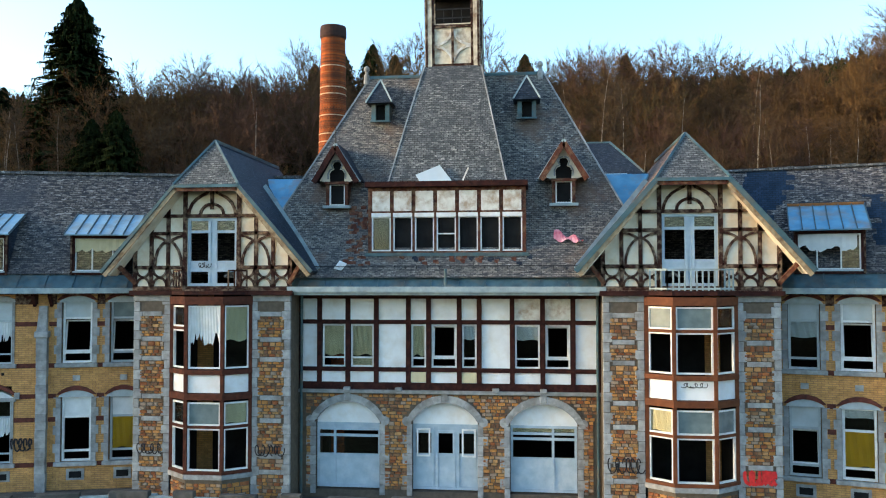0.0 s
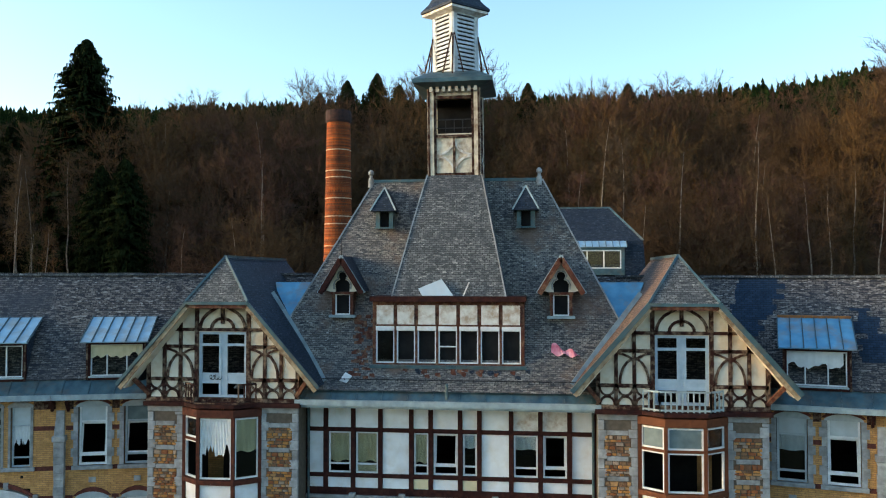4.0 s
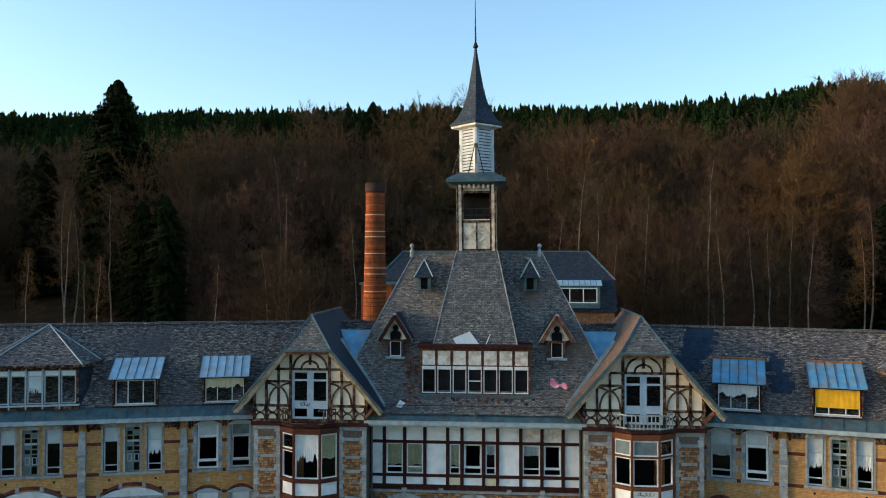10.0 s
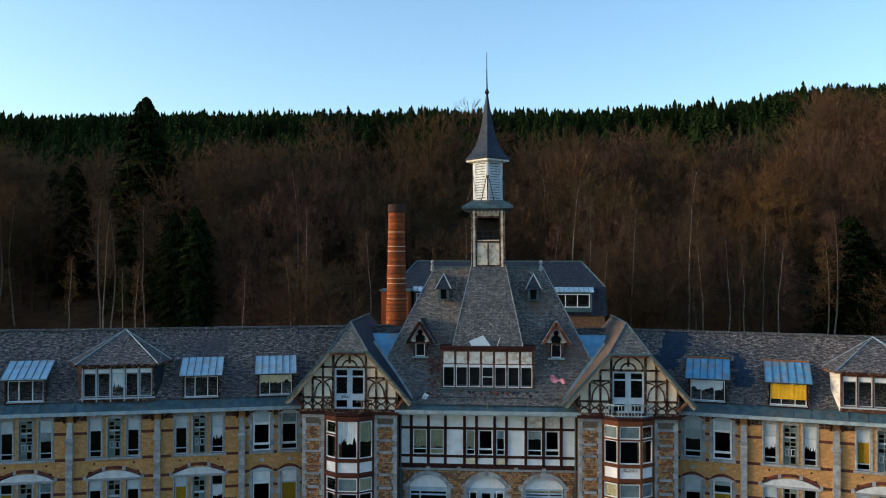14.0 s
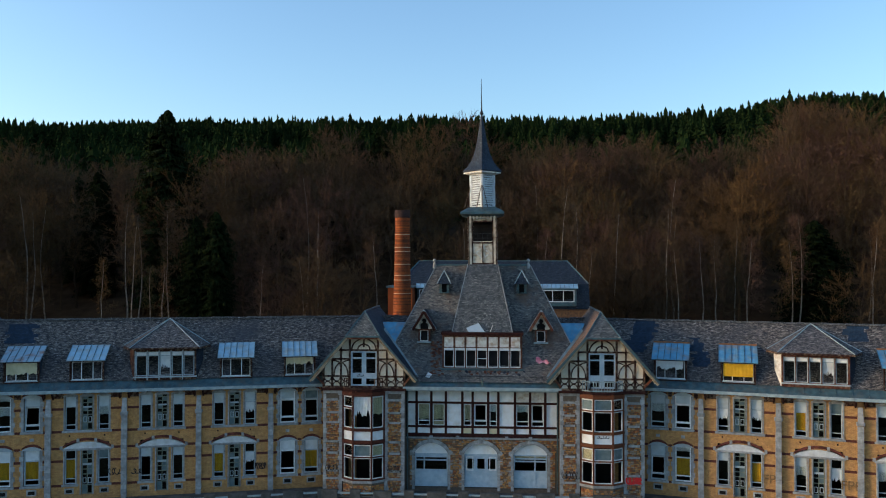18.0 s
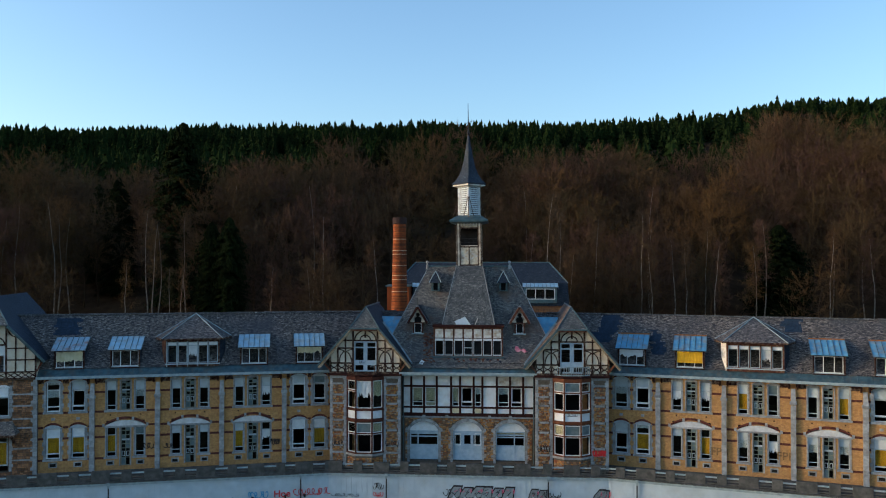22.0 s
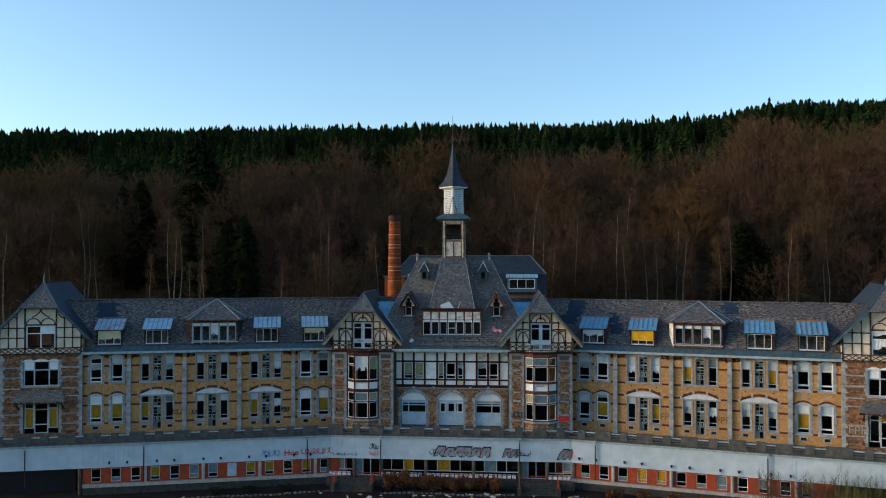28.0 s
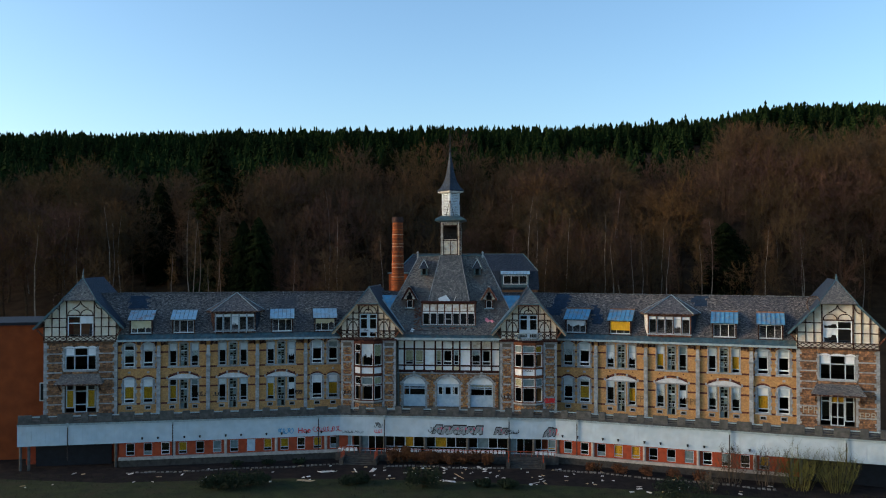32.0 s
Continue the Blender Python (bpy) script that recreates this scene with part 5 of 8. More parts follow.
        for z0, z1, cells in ((UP[0], UP[1] + 0.05, "sggsggsgggsgsg"), (4.95, LOW[1], "gsggsggsgsggsg")):
            door = window(W, a, b, z0, z1, 0.10, FRAME_D, 0.05, (0.5,), (0.11, 0.22, 0.34, 0.45, 0.56, 0.80), cells, name="casement_door", label="green-grey garden door with small panes")
            block("lock_rail", door, a + 0.05, b - 0.05, 0.085, 0.2, z1 - 0.36 * (z1 - z0), z1 - 0.32 * (z1 - z0), FRAME_G)
            for q in (-1, 1):
                bm = bmesh.new()
                mid = (a + b) / 2 + q * 0.17
                zc = z1 - 0.70 * (z1 - z0)
                ring(bm, mid - 0.11, mid + 0.11, zc - 0.19, zc + 0.19, 0.08, 0.15, 0.03)
                part("hatch", bm, FRAME_G, door)
        for c2 in (c - 1.08, c, c + 1.08):
            jambs(c2, 0.37, UP[0], UP[1] - 0.02)
            bm = bmesh.new()
            prism(bm, [(s * c2 - 0.49, UP[1] - 0.02), (s * c2 + 0.49, UP[1] - 0.02)] + arch(s * c2, 0.45, UP[1] + 0.07, 0.14, 8), -0.07, 0.1)
            part("arch_head", bm, ASHLAR, W)
            if c2 != c:
                jambs(c2, 0.37, LOW[0], LOW[1])
            else:
                for q in (-1, 1):
                    e0, e1 = sorted((s * c + q * 0.37, s * c + q * 0.455))
                    block("jamb", W, e0, e1, -0.04, 0.14, 4.95, LOW[1], ASHLAR)
        bm = bmesh.new()
        prism(bm, [(s * c - 1.6, LOW[1] - 0.02), (s * c + 1.6, LOW[1] - 0.02)] + arch(s * c, 1.58, LOW[1] + 0.06, 0.46, 12), -0.03, 0.2)
        part("tympanum", bm, TYMPANUM, W, "white arched panel over a window group")
        bm = bmesh.new()
        arch_band(bm, s * c, 1.62, LOW[1] + 0.12, 0.5, 0.18, -0.07, 0.1, 14)
        part("brick_arch", bm, RED_BRICK, W)
        block("impost_course", W, s * c - 1.62, s * c + 1.62, -0.07, 0.1, LOW[1] - 0.07, LOW[1] + 0.07, ASHLAR, bevel=0.01)
        for q in (-1, -0.35, 0.35, 1):
            x = s * c + q * 1.66
            block("arch_stop", W, x - 0.09, x + 0.09, -0.08, 0.05, LOW[1] + (0.02 if abs(q) == 1 else 0.50), LOW[1] + (0.26 if abs(q) == 1 else 0.76), ASHLAR)
        for q in (-1, 1):
            x = s * (c + q * 1.14)
            block("cellar_vent", W, x - 0.3, x + 0.3, -0.04, 0.05, 5.02, 5.4, ASHLAR)
            # Vent and air holes are solid blocks, their shade painted near-black.
            block("vent_opening", W, x - 0.2, x + 0.2, -0.05, 0.0, 5.08, 5.3, INNER_SHADE)
            block("air_brick", W, x - 0.05, x + 0.05, -0.02, 0.02, 8.95, 9.05, INNER_SHADE)
    for c, h in singles:
        x = s * c
        block("cellar_vent", W, x - 0.32, x + 0.32, -0.04, 0.05, 5.0, 5.42, ASHLAR)
        # No hole is cut: this block's colour is the vent's shade.
        block("vent_opening", W, x - 0.22, x + 0.22, -0.05, 0.0, 5.08, 5.32, INNER_SHADE)
        block("air_vent", W, x - 0.13, x + 0.13, -0.05, 0.02, 8.72, 8.92, ASHLAR)
    # brick bands between the openings
    gaps = [(0.05, 0.6), (2.0, 2.27), (3.73, 4.0), (4.4, 5.2), (8.3, 9.0), (9.4, 10.15), (13.25, 14.0), (14.4, 15.1), (18.2, 18.95), (19.35, 19.5), (20.92, 21.33), (22.75, 23.2)]
    for z in (10.86, 9.30, 8.15, 7.28, 5.60):
        for a, b in gaps:
            xa, xb = X(a, b)
            block("brick_band", W, xa, xb, -0.015, 0.03, z - 0.085, z + 0.085, RED_BRICK)
    for a, b in gaps:
        xa, xb = X(a, b)
        block("frieze_board", W, xa, xb, -0.05, 0.03, 11.6, 11.97, TIMBER_OLD)
    # pilasters
    for x in (4.2, 9.2, 14.2, 19.15):
        a, b = X(x - 0.2, x + 0.2)
        z = 4.6
        while z < 10.3:
            hh = r.uniform(0.26, 0.4)
            block("quoin", W, a + r.uniform(0, 0.03), b - r.uniform(0, 0.03), -0.24, 0.05, z + 0.005, min(z + hh, 10.4) - 0.005, ASHLAR)
            z += hh
        block("capital", W, a - 0.05, b + 0.05, -0.32, 0.05, 10.36, 10.6, ASHLAR, bevel=0.03)
        bm = bmesh.new()
        vs = [(a + 0.02, -0.26, 10.6), (b - 0.02, -0.26, 10.6), (b - 0.06, -0.06, 11.55), (a + 0.06, -0.06, 11.55)]
        slab(bm, vs, 0.05)
        box(bm, a + 0.04, b - 0.04, -0.05, 0.03, 10.6, 11.55)
        part("pilaster_cap", bm, ASHLAR, W, "sloping grey stone cap")
        for q in (-0.3, 0.3):
            xx = s * x + q
            bm = bmesh.new()
            bar(bm, (xx, -0.05, 11.55), (xx, -0.4, 11.95), 0.1, 0.12)
            part("bracket", bm, TIMBER, W)
    bm = bmesh.new()
    box(bm, *X(-0.2, 23.1), -0.52, 0.1, EAVE - 0.02, EAVE + 0.06)
    part("soffit", bm, TIMBER_OLD, W)
    for k in range(5):
        a, b = X(-0.3 + k * 4.7 + 0.01, -0.3 + (k + 1) * 4.7 - 0.01)
        block("gutter", W, a, b, -0.62, -0.48, EAVE + 0.02, EAVE + 0.22, GUTTER)
    # roof
    bm = bmesh.new()
    y0, z0, y1, z1 = 0.02, EAVE + 0.75, 2.55 if s < 0 else 2.9, 16.88 if s < 0 else 16.78
    xa, xb = X(-7.0, 26.0)
    slab(bm, [(xa, y0, z0), (xb, y0, z0), (xb, y1, z1), (xa, y1, z1)], 0.12)
    slab(bm, [(xb, 8.9, EAVE + 0.2), (xa, 8.9, EAVE + 0.2), (xa, y1, z1), (xb, y1, z1)], 0.12)
    part("roof", bm, SLATE_WING, W, "brown-grey slate roof with dark blue patches")
    bm = bmesh.new()
    xa, xb = X(-0.5, 23.2)
    slab(bm, [(xa, -0.5, EAVE + 0.18), (xb, -0.5, EAVE + 0.18), (xb, 0.16, EAVE + 0.80), (xa, 0.16, EAVE + 0.80)], 0.06)
    for k in range(24):
        x = xa + 0.5 + k * 0.98
        bar(bm, (x, -0.5, EAVE + 0.2), (x, 0.15, EAVE + 0.82), 0.03, 0.04)
    part("flashing", bm, ZINC, W, "blue-grey zinc eaves strip")
    patches = {1: ((-0.75, 0.95, 15.3, 16.72), (-1.4, 0.35, 14.5, 15.3), (3.45, 4.2, 14.7, 15.6), (3.7, 4.75, 13.7, 14.7), (13.6, 14.9, 15.7, 16.7)), -1: ((20.6, 22.4, 15.3, 16.6), (12.9, 13.6, 14.6, 15.4))}[s]
    for xa2, xb2, za, zb in patches:
        # re-slated in blue, course by course
        z = za
        while z < zb - 0.02:
            pa, pb = X(xa2 + r.uniform(-0.25, 0.25), xb2 + r.uniform(-0.25, 0.25))
            ya, yb = (y0 + (q - z0) * (y1 - y0) / (z1 - z0) - 0.012 for q in (z, min(z + 0.2, zb)))
            bm = bmesh.new()
            slab(bm, [(pa, ya, z), (pb, ya, z), (pb, yb, min(z + 0.2, zb)), (pa, yb, min(z + 0.2, zb))], 0.02)
            part("slate_patch", bm, SLATE_BLUE, W, "course of newer dark blue slates")
            z += 0.2
    for k in range(60):
        a, b = X(-5.5 + k * 0.52, -5.5 + k * 0.52 + 0.5)
        block("ridge_tile", W, a, b, y1 - 0.12, y1 + 0.12, z1 - 0.05, z1 + 0.06 + r.uniform(-0.015, 0.015), SLATE_LIGHT)
    # sheet-metal dormers
    fills = {(-1, 2.15): "ggo", (-1, 6.65): "ogg", (-1, 16.7): "ogo", (-1, 20.9): "ogo", (1, 2.15): "oog", (1, 6.65): "ggg", (1, 16.7): "ogg", (1, 20.9): "ogo"}
    blinds = {(-1, 2.15): (BEIGE_CLOTH, 13.55, 1.0), (-1, 20.9): (BEIGE_CLOTH, 13.25, 1.0), (1, 2.15): (BLIND, 13.45, 0.95), (1, 6.65): (YELLOW_CLOTH, 13.2, 1.0)}
    for c in (2.15, 6.65, 16.7, 20.9):
        a, b = X(c - 1.12, c + 1.12)
        bm = bmesh.new()
        wall_cells(bm, a, b, 12.7, 14.3, 0.02, 0.14, [(a + 0.13, b - 0.13, 12.86, 14.1)])
        D = part("dormer", bm, TIMBER, W, "dark dormer with a blue standing-seam zinc roof")
        for e in (a, b - 0.1):
            bm = bmesh.new()
            vs = [(e, 0.1, 12.75), (e, 0.1, 14.2), (e, 1.75, 15.1), (e, 1.6, 14.5)]
            p1 = [bm.verts.new(v) for v in vs]
            p2 = [bm.verts.new((v[0] + 0.1, v[1], v[2])) for v in vs]
            bm.faces.new(p1)
            bm.faces.new(p2[::-1])
            for i in range(4):
                bm.faces.new((p1[i], p1[(i + 1) % 4], p2[(i + 1) % 4], p2[i]))
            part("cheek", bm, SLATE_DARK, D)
        seam_roof("dormer_roof", D, a - 0.16, b + 0.16, -0.36, 14.24, 1.72, 15.24, ZINC_RUSTY if s * c < -20 else ZINC_PALE if s < 0 else ZINC_BLUE, 6)
        bm = bmesh.new()
        bar(bm, (a - 0.16, 1.69, 15.26), (b + 0.16, 1.69, 15.26), 0.10, 0.09)
        part("top_flashing", bm, RUST, D, "rusty top flashing")
        for e in (a + 0.02, b - 0.02):
            bm = bmesh.new()
            bar(bm, (e, -0.03, 12.72), (e, -0.03, 14.3), 0.06, 0.06)
            part("corner_post", bm, TIMBER_OLD, D)
        f = fills[(s, c)]
        window(D, a + 0.13, b - 0.13, 12.86, 14.1, 0.08, FRAME_W, 0.045, (0.31, 0.69), (), f, name="window")
        block("sill", D, a + 0.08, b - 0.08, -0.05, 0.1, 12.80, 12.86, FRAME_G)
        if (s, c) in blinds:
            mat, low, x1 = blinds[(s, c)]
            bm = bmesh.new()
            n = 16
            up = [bm.verts.new((a + 0.15 + (b - a - 0.3) * x1 * i / n, 0.06 + 0.012 * (i % 2), 14.08)) for i in range(n + 1)]
            dn = [bm.verts.new((v.co.x, 0.05 + 0.015 * (i % 2), low + (0 if mat is YELLOW_CLOTH else 0.30 * max(0.0, noise.noise((i * 0.35, c * 3.1, s))) + 0.05 * (i * 7 % 3)))) for i, v in enumerate(up)]
            for i in range(n):
                bm.faces.new((up[i], dn[i], dn[i + 1], up[i + 1]))
            part("blind", bm, mat, D, "blind hanging in the dormer window")
        # Added backing sheet whose colour is the dormer's inner shade.
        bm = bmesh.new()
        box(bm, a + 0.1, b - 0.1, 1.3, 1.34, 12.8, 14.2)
        part("shade_back", bm, INNER_SHADE, D)
    # broad dormer under a pyramid roof
    c = 11.5 * s
    B = part("broad_dormer", (lambda q: (wall_cells(q, c - 2.1, c + 2.1, 12.7, 14.95, -0.08, 0.06, [(c - 1.98 + k * 0.8, c - 1.22 + k * 0.8, 13.02, 14.72) for k in range(5)]), q)[-1])(bmesh.new()), TIMBER_OLD if s < 0 else RUSTY, W, "broad dormer of five windows with peeling paint")
    for k in range(5):
        x = c - 1.98 + k * 0.8
        window(B, x + 0.02, x + 0.74, 13.02, 14.72, -0.04, FRAME_G, 0.05, (), (0.17,), "p" + "gotgogtg"[(k + (s > 0) * 3) % 8])
        block("post", B, x - 0.06, x - 0.0, -0.13, -0.06, 12.75, 14.8, RUSTY if s > 0 else FRAME_G)
    block("sill", B, c - 2.15, c + 2.15, -0.18, 0.05, 12.90, 12.98, FRAME_G)
    for q in (-1, 1):
        bm = bmesh.new()
        x0, x1 = c + q * 2.1, c + q * 2.5
        vs = [(x0, -0.05, 12.7), (x1, 0.75, 12.9), (x1, 0.75, 14.9), (x0, -0.05, 14.9)]
        slab(bm, vs[::q], 0.06)
        vs = [(x1, 0.75, 12.9), (x1, 2.4, 14.5), (x1, 2.4, 14.9), (x1, 0.75, 14.9)]
        slab(bm, vs[::q], 0.06)
        # Right cheek dark: shade of the side turned from the sun, as colour.
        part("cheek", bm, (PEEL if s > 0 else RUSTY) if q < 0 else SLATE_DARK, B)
    bm = bmesh.new()
    lo = [(c - 2.95, 1.0), (c - 2.35, -0.42), (c + 2.35, -0.42), (c + 2.95, 1.0), (c + 2.95, 2.1), (c - 2.95, 2.1)]
    base = [bm.verts.new((x, y, 15.0 if y < 1 else 15.1)) for x, y in lo]
    tip0 = bm.verts.new((c, y1 - 0.15, z1 - 0.03))
    for i in range(5):
        bm.faces.new((base[i], base[i + 1], tip0))
    bm.faces.new(base[::-1])
    bm.faces.new((base[5], base[0], tip0))
    part("roof", bm, SLATE_WING, B)
    for x, y in lo[:4]:
        hip_ridge(B, (x, y, 15.04 if y < 1 else 15.12), (c, y1 - 0.15, z1), GUTTER, 0.05)
    bm = bmesh.new()
    for (xa, ya), (xb, yb) in zip(lo[:4], lo[1:4]):
        bar(bm, (xa, ya, 14.96), (xb, yb, 14.96), 0.12, 0.1)
    part("eaves_board", bm, TIMBER_OLD, B)
    # Near-black sheet added behind five windows as their painted shade.
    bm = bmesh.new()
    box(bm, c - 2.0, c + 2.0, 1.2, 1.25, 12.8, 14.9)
    part("shade_back", bm, INNER_SHADE, B)
    return W


for s in (-1, 1):
    wing(s)


# ---- end pavilions ----
def end_pavilion(s):
    """Stone house at the end of a wing with a half-timbered gable; local x = 0 at its middle."""
    m = pose(s * 11.2, 0.75, 0, 0, 0, -s * WING_TURN) @ pose(s * 26.65, -0.35, 0)
    P = thing("end_pavilion", m, "stone end pavilion under a broad half-timbered gable", "building", "pavilions at the wing ends")
    r = random.Random(80 + s)
    hw = 3.5
    holes = [(-1.55, 1.5, 9.2, 11.5), (-1.45, 1.45, 4.95, 7.9)]
    bm = bmesh.new()
    wall_cells(bm, -hw, hw, 3.8, 12.1, 0.0, 0.4, holes)
    box(bm, -hw, -hw + 0.4, 0.4, 8.5, 3.8, 12.1)
    box(bm, hw - 0.4, hw, 0.4, 8.5, 3.8, 12.1)
    box(bm, -hw, hw, 8.5, 8.9, 3.8, 12.1)
    part("wall", bm, MORTAR, P, "brown rubble stone wall with grey quoins")
    far = bmesh.new()
    for x0, x1, z0, z1 in ((-hw + 0.3, -1.75, 4.0, 12.0), (1.75, hw - 0.3, 4.0, 12.0), (-1.7, 1.7, 8.05, 9.05), (-1.7, 1.7, 11.65, 12.0), (-1.7, 1.7, 4.0, 4.9)):
        rubble(P, x0, x1, z0, z1, 0.0, r, far, 1.35)
    part("rubble_facing", far, STONE_FAR, P, "brown rubble stones", kind="stuff")
    for q in (-1, 1):
        quoins(P, *((-hw - 0.02, -hw + 0.28) if q < 0 else (hw - 0.28, hw + 0.02)), 3.9, 12.0, 0.0, r, -q, 0.16, 0.36)
        for z0, z1 in ((9.2, 11.6), (4.95, 7.9)):
            e = 1.52
            quoins(P, *((-e - 0.2, -e) if q < 0 else (e, e + 0.2)), z0, z1, 0.0, r, q, 0.1, 0.34)
    for z in (5.8, 6.7, 8.3, 9.0, 10.0, 10.9):
        for q in (-1, 1):
            a, b = sorted((q * (hw - 0.25), q * 1.75))
            block("band_course", P, a, b, -0.055, 0.02, z - 0.06, z + 0.06, ASHLAR)
    cells = {-1: ("pgpoog", "yoy"), 1: ("pgpogg", "gog")}[s]
    window(P, -1.5, 1.5, 9.2, 11.5, 0.08, FRAME_G, 0.1, (0.3, 0.72), (0.36,), cells[0], sill="s", label="triple window in a white frame")
    bm = bmesh.new()
    for cx, hh in ((-1.05, 0.5), (0.03, 0.68), (1.08, 0.45)):
        prism(bm, [(cx - hh, 11.45), (cx + hh, 11.45)] + arch(cx, hh, 11.5, 0.16, 8), -0.05, 0.1)
    part("arch_head", bm, FRAME_W, P)
    window(P, -1.4, -0.62, 5.4, 7.8, 0.08, FRAME_G, 0.08, (), (0.25,), "g" + cells[1][0], label="side window with a yellow blind")
    window(P, 0.62, 1.4, 5.4, 7.8, 0.08, FRAME_G, 0.08, (), (0.25,), "g" + cells[1][2], label="side window with a yellow blind")
    window(P, -0.6, 0.6, 4.95, 7.8, 0.08, FRAME_G, 0.09, (0.5,) if s > 0 else (), (0.25, 0.72), "yyogog" if s > 0 else "ooo", name="door", label="tall garden door standing open")
    bm = bmesh.new()
    slab(bm, [(-2.3, -1.15, 7.95), (2.3, -1.15, 7.95), (1.75, 0.0, 8.85), (-1.75, 0.0, 8.85)], 0.1)
    slab(bm, [(2.3, -1.15, 7.95), (2.3, 0.0, 7.95), (1.75, 0.0, 8.85)], 0.08)
    slab(bm, [(-2.3, 0.0, 7.95), (-2.3, -1.15, 7.95), (-1.75, 0.0, 8.85)], 0.08)
    part("canopy", bm, SLATE, P, "slate canopy over the garden door")
    block("canopy_edge", P, -2.32, 2.32, -1.2, -1.1, 7.8, 7.96, TIMBER_OLD)
    for q in (-1, 1):
        bm = bmesh.new()
        bar(bm, (q * 1.9, 0.0, 7.2), (q * 1.9, -0.95, 7.85), 0.12, 0.12)
        part("bracket", bm, TIMBER_OLD, P)
    for z in (4.3, 8.6, 12.0):
        bm = bmesh.new()
        box(bm, -hw + 0.3, hw - 0.3, 0.3, 8.5, z - 0.1, z + 0.08)
        part("floor_slab", bm, INNER_SHADE, P)
    # gable
    E0, H0, R0 = 13.55, 16.35, 18.5
    g = -0.18
    bm = bmesh.new()
    prism(bm, [(-hw, 12.1), (-1.3, 12.1), (-1.3, 16.3), (-1.65, 16.3), (-hw, 14.2)], g, g + 0.15)
    prism(bm, [(1.3, 12.1), (hw, 12.1), (hw, 14.2), (1.65, 16.3), (1.3, 16.3)], g, g + 0.15)
    prism(bm, [(-1.3, 12.1), (1.3, 12.1), (1.3, 12.62), (-1.3, 12.62)], g, g + 0.15)
    prism(bm, [(-1.3, 14.75), (1.3, 14.75), (1.3, 16.3), (-1.3, 16.3)], g, g + 0.15)
    box(bm, -hw, -hw + 0.15, g + 0.15, 3.0, 12.1, 13.9)
    box(bm, hw - 0.15, hw, g + 0.15, 3.0, 12.1, 13.9)
    part("gable_wall", bm, CREAM, P, "cream rendered gable ruled by dark timbers")
    window(P, -1.22, 1.22, 12.62, 14.7, g + 0.02, FRAME_W, 0.09, (0.5,), (0.34,), "gpgo" if s < 0 else "tgto", label="broad white gable window, partly boarded")
    rows = [(-hw, 12.16, hw, 12.16, 0.13), (-hw, 12.66, hw, 12.66, 0.1), (-1.35, 14.78, 1.35, 14.78, 0.12)]
    for q in (-1, 1):
        rows += [(q * 1.32, 12.2, q * 1.32, 16.3, 0.13), (q * 2.0, 12.7, q * 2.0, 15.9, 0.1), (q * 2.7, 12.7, q * 2.7, 15.1, 0.1), (q * 3.44, 12.2, q * 3.44, 14.2, 0.12), (q * 1.35, 13.6, q * hw, 13.6, 0.1), (q * 1.35, 14.5, q * 3.2, 14.5, 0.1)]
        n = 4
        for k in range(n):
            a, b = 1.38 + k * 0.53, 1.38 + (k + 1) * 0.53
            rows += [(q * a, 12.24, q * b, 12.6, 0.07), (q * a, 12.6, q * b, 12.24, 0.07)]
    for k in range(4):
        a, b = -1.25 + k * 0.63, -1.25 + (k + 1) * 0.63
        rows += [(a, 12.24, b, 12.6, 0.07), (a, 12.6, b, 12.24, 0.07)]
    beams(P, rows, g - 0.03, TIMBER_OLD)
    for q in (-1, 1):
        brace(P, arc(q * 0.62, 14.85, 0.58, 180, 0, 10, 0.5), 0.09, g - 0.035, TIMBER_OLD)
        brace(P, [(q * 0.0, 16.2), (q * 0.1, 15.9), (q * 0.45, 15.6), (q * 0.75, 15.45)], 0.1, g - 0.035, TIMBER_OLD)
        brace(P, arc(q * 2.0, 16.2, 0.6, 180 if q > 0 else 0, 270, 8, 0.8), 0.09, g - 0.035, TIMBER_OLD)
    bm = bmesh.new()
    for q in (-1, 1):
        slab(bm, [(q * 4.25, -0.85, E0), (q * 1.6, -0.85, H0), (0, 0.7, R0), (0, 9.4, R0), (q * 4.25, 9.4, E0)][::-q], 0.12)
    part("roof", bm, SLATE_DARK, P, "dark slate roof with a clipped gable")
    bm = bmesh.new()
    slab(bm, [(-1.65, -0.9, H0 - 0.02), (1.65, -0.9, H0 - 0.02), (0, 0.69, R0 + 0.02)], 0.1)
    part("hip", bm, SLATE, P)
    for q in (-1, 1):
        bm = bmesh.new()
        bar(bm, (q * 4.27, -0.9, E0 - 0.08), (q * 1.58, -0.9, H0 - 0.08), 0.2, 0.07)
        part("bargeboard", bm, ZINC, P)
        hip_ridge(P, (q * 1.63, -0.9, H0 + 0.02), (0, 0.69, R0 + 0.04), ZINC, 0.08)
        bm = bmesh.new()
        bar(bm, (q * 3.5, -0.2, 12.7), (q * 4.0, -0.6, 13.4), 0.12, 0.12)
        part("bracket", bm, RUSTY, P)
    bm = bmesh.new()
    lathe(bm, [(0.12, R0 - 0.05), (0.1, R0 + 0.3), (0.05, R0 + 0.4), (0.08, R0 + 0.5), (0.015, R0 + (1.0 if s < 0 else 0.55))], 8, 0, 0.75)
    part("finial", bm, ZINC, P)


for s in (-1, 1):
    end_pavilion(s)


# ---- terrace with the lower storey ----
OUT = 3.45
BASE = material("dark_concrete_base", (0.062, 0.057, 0.052), (0.030, 0.028, 0.026), rough=0.9, scale=2.5, bump=0.3, stain=(0.10, 0.085, 0.07), stain_amount=0.4, stain_scale=1.5)
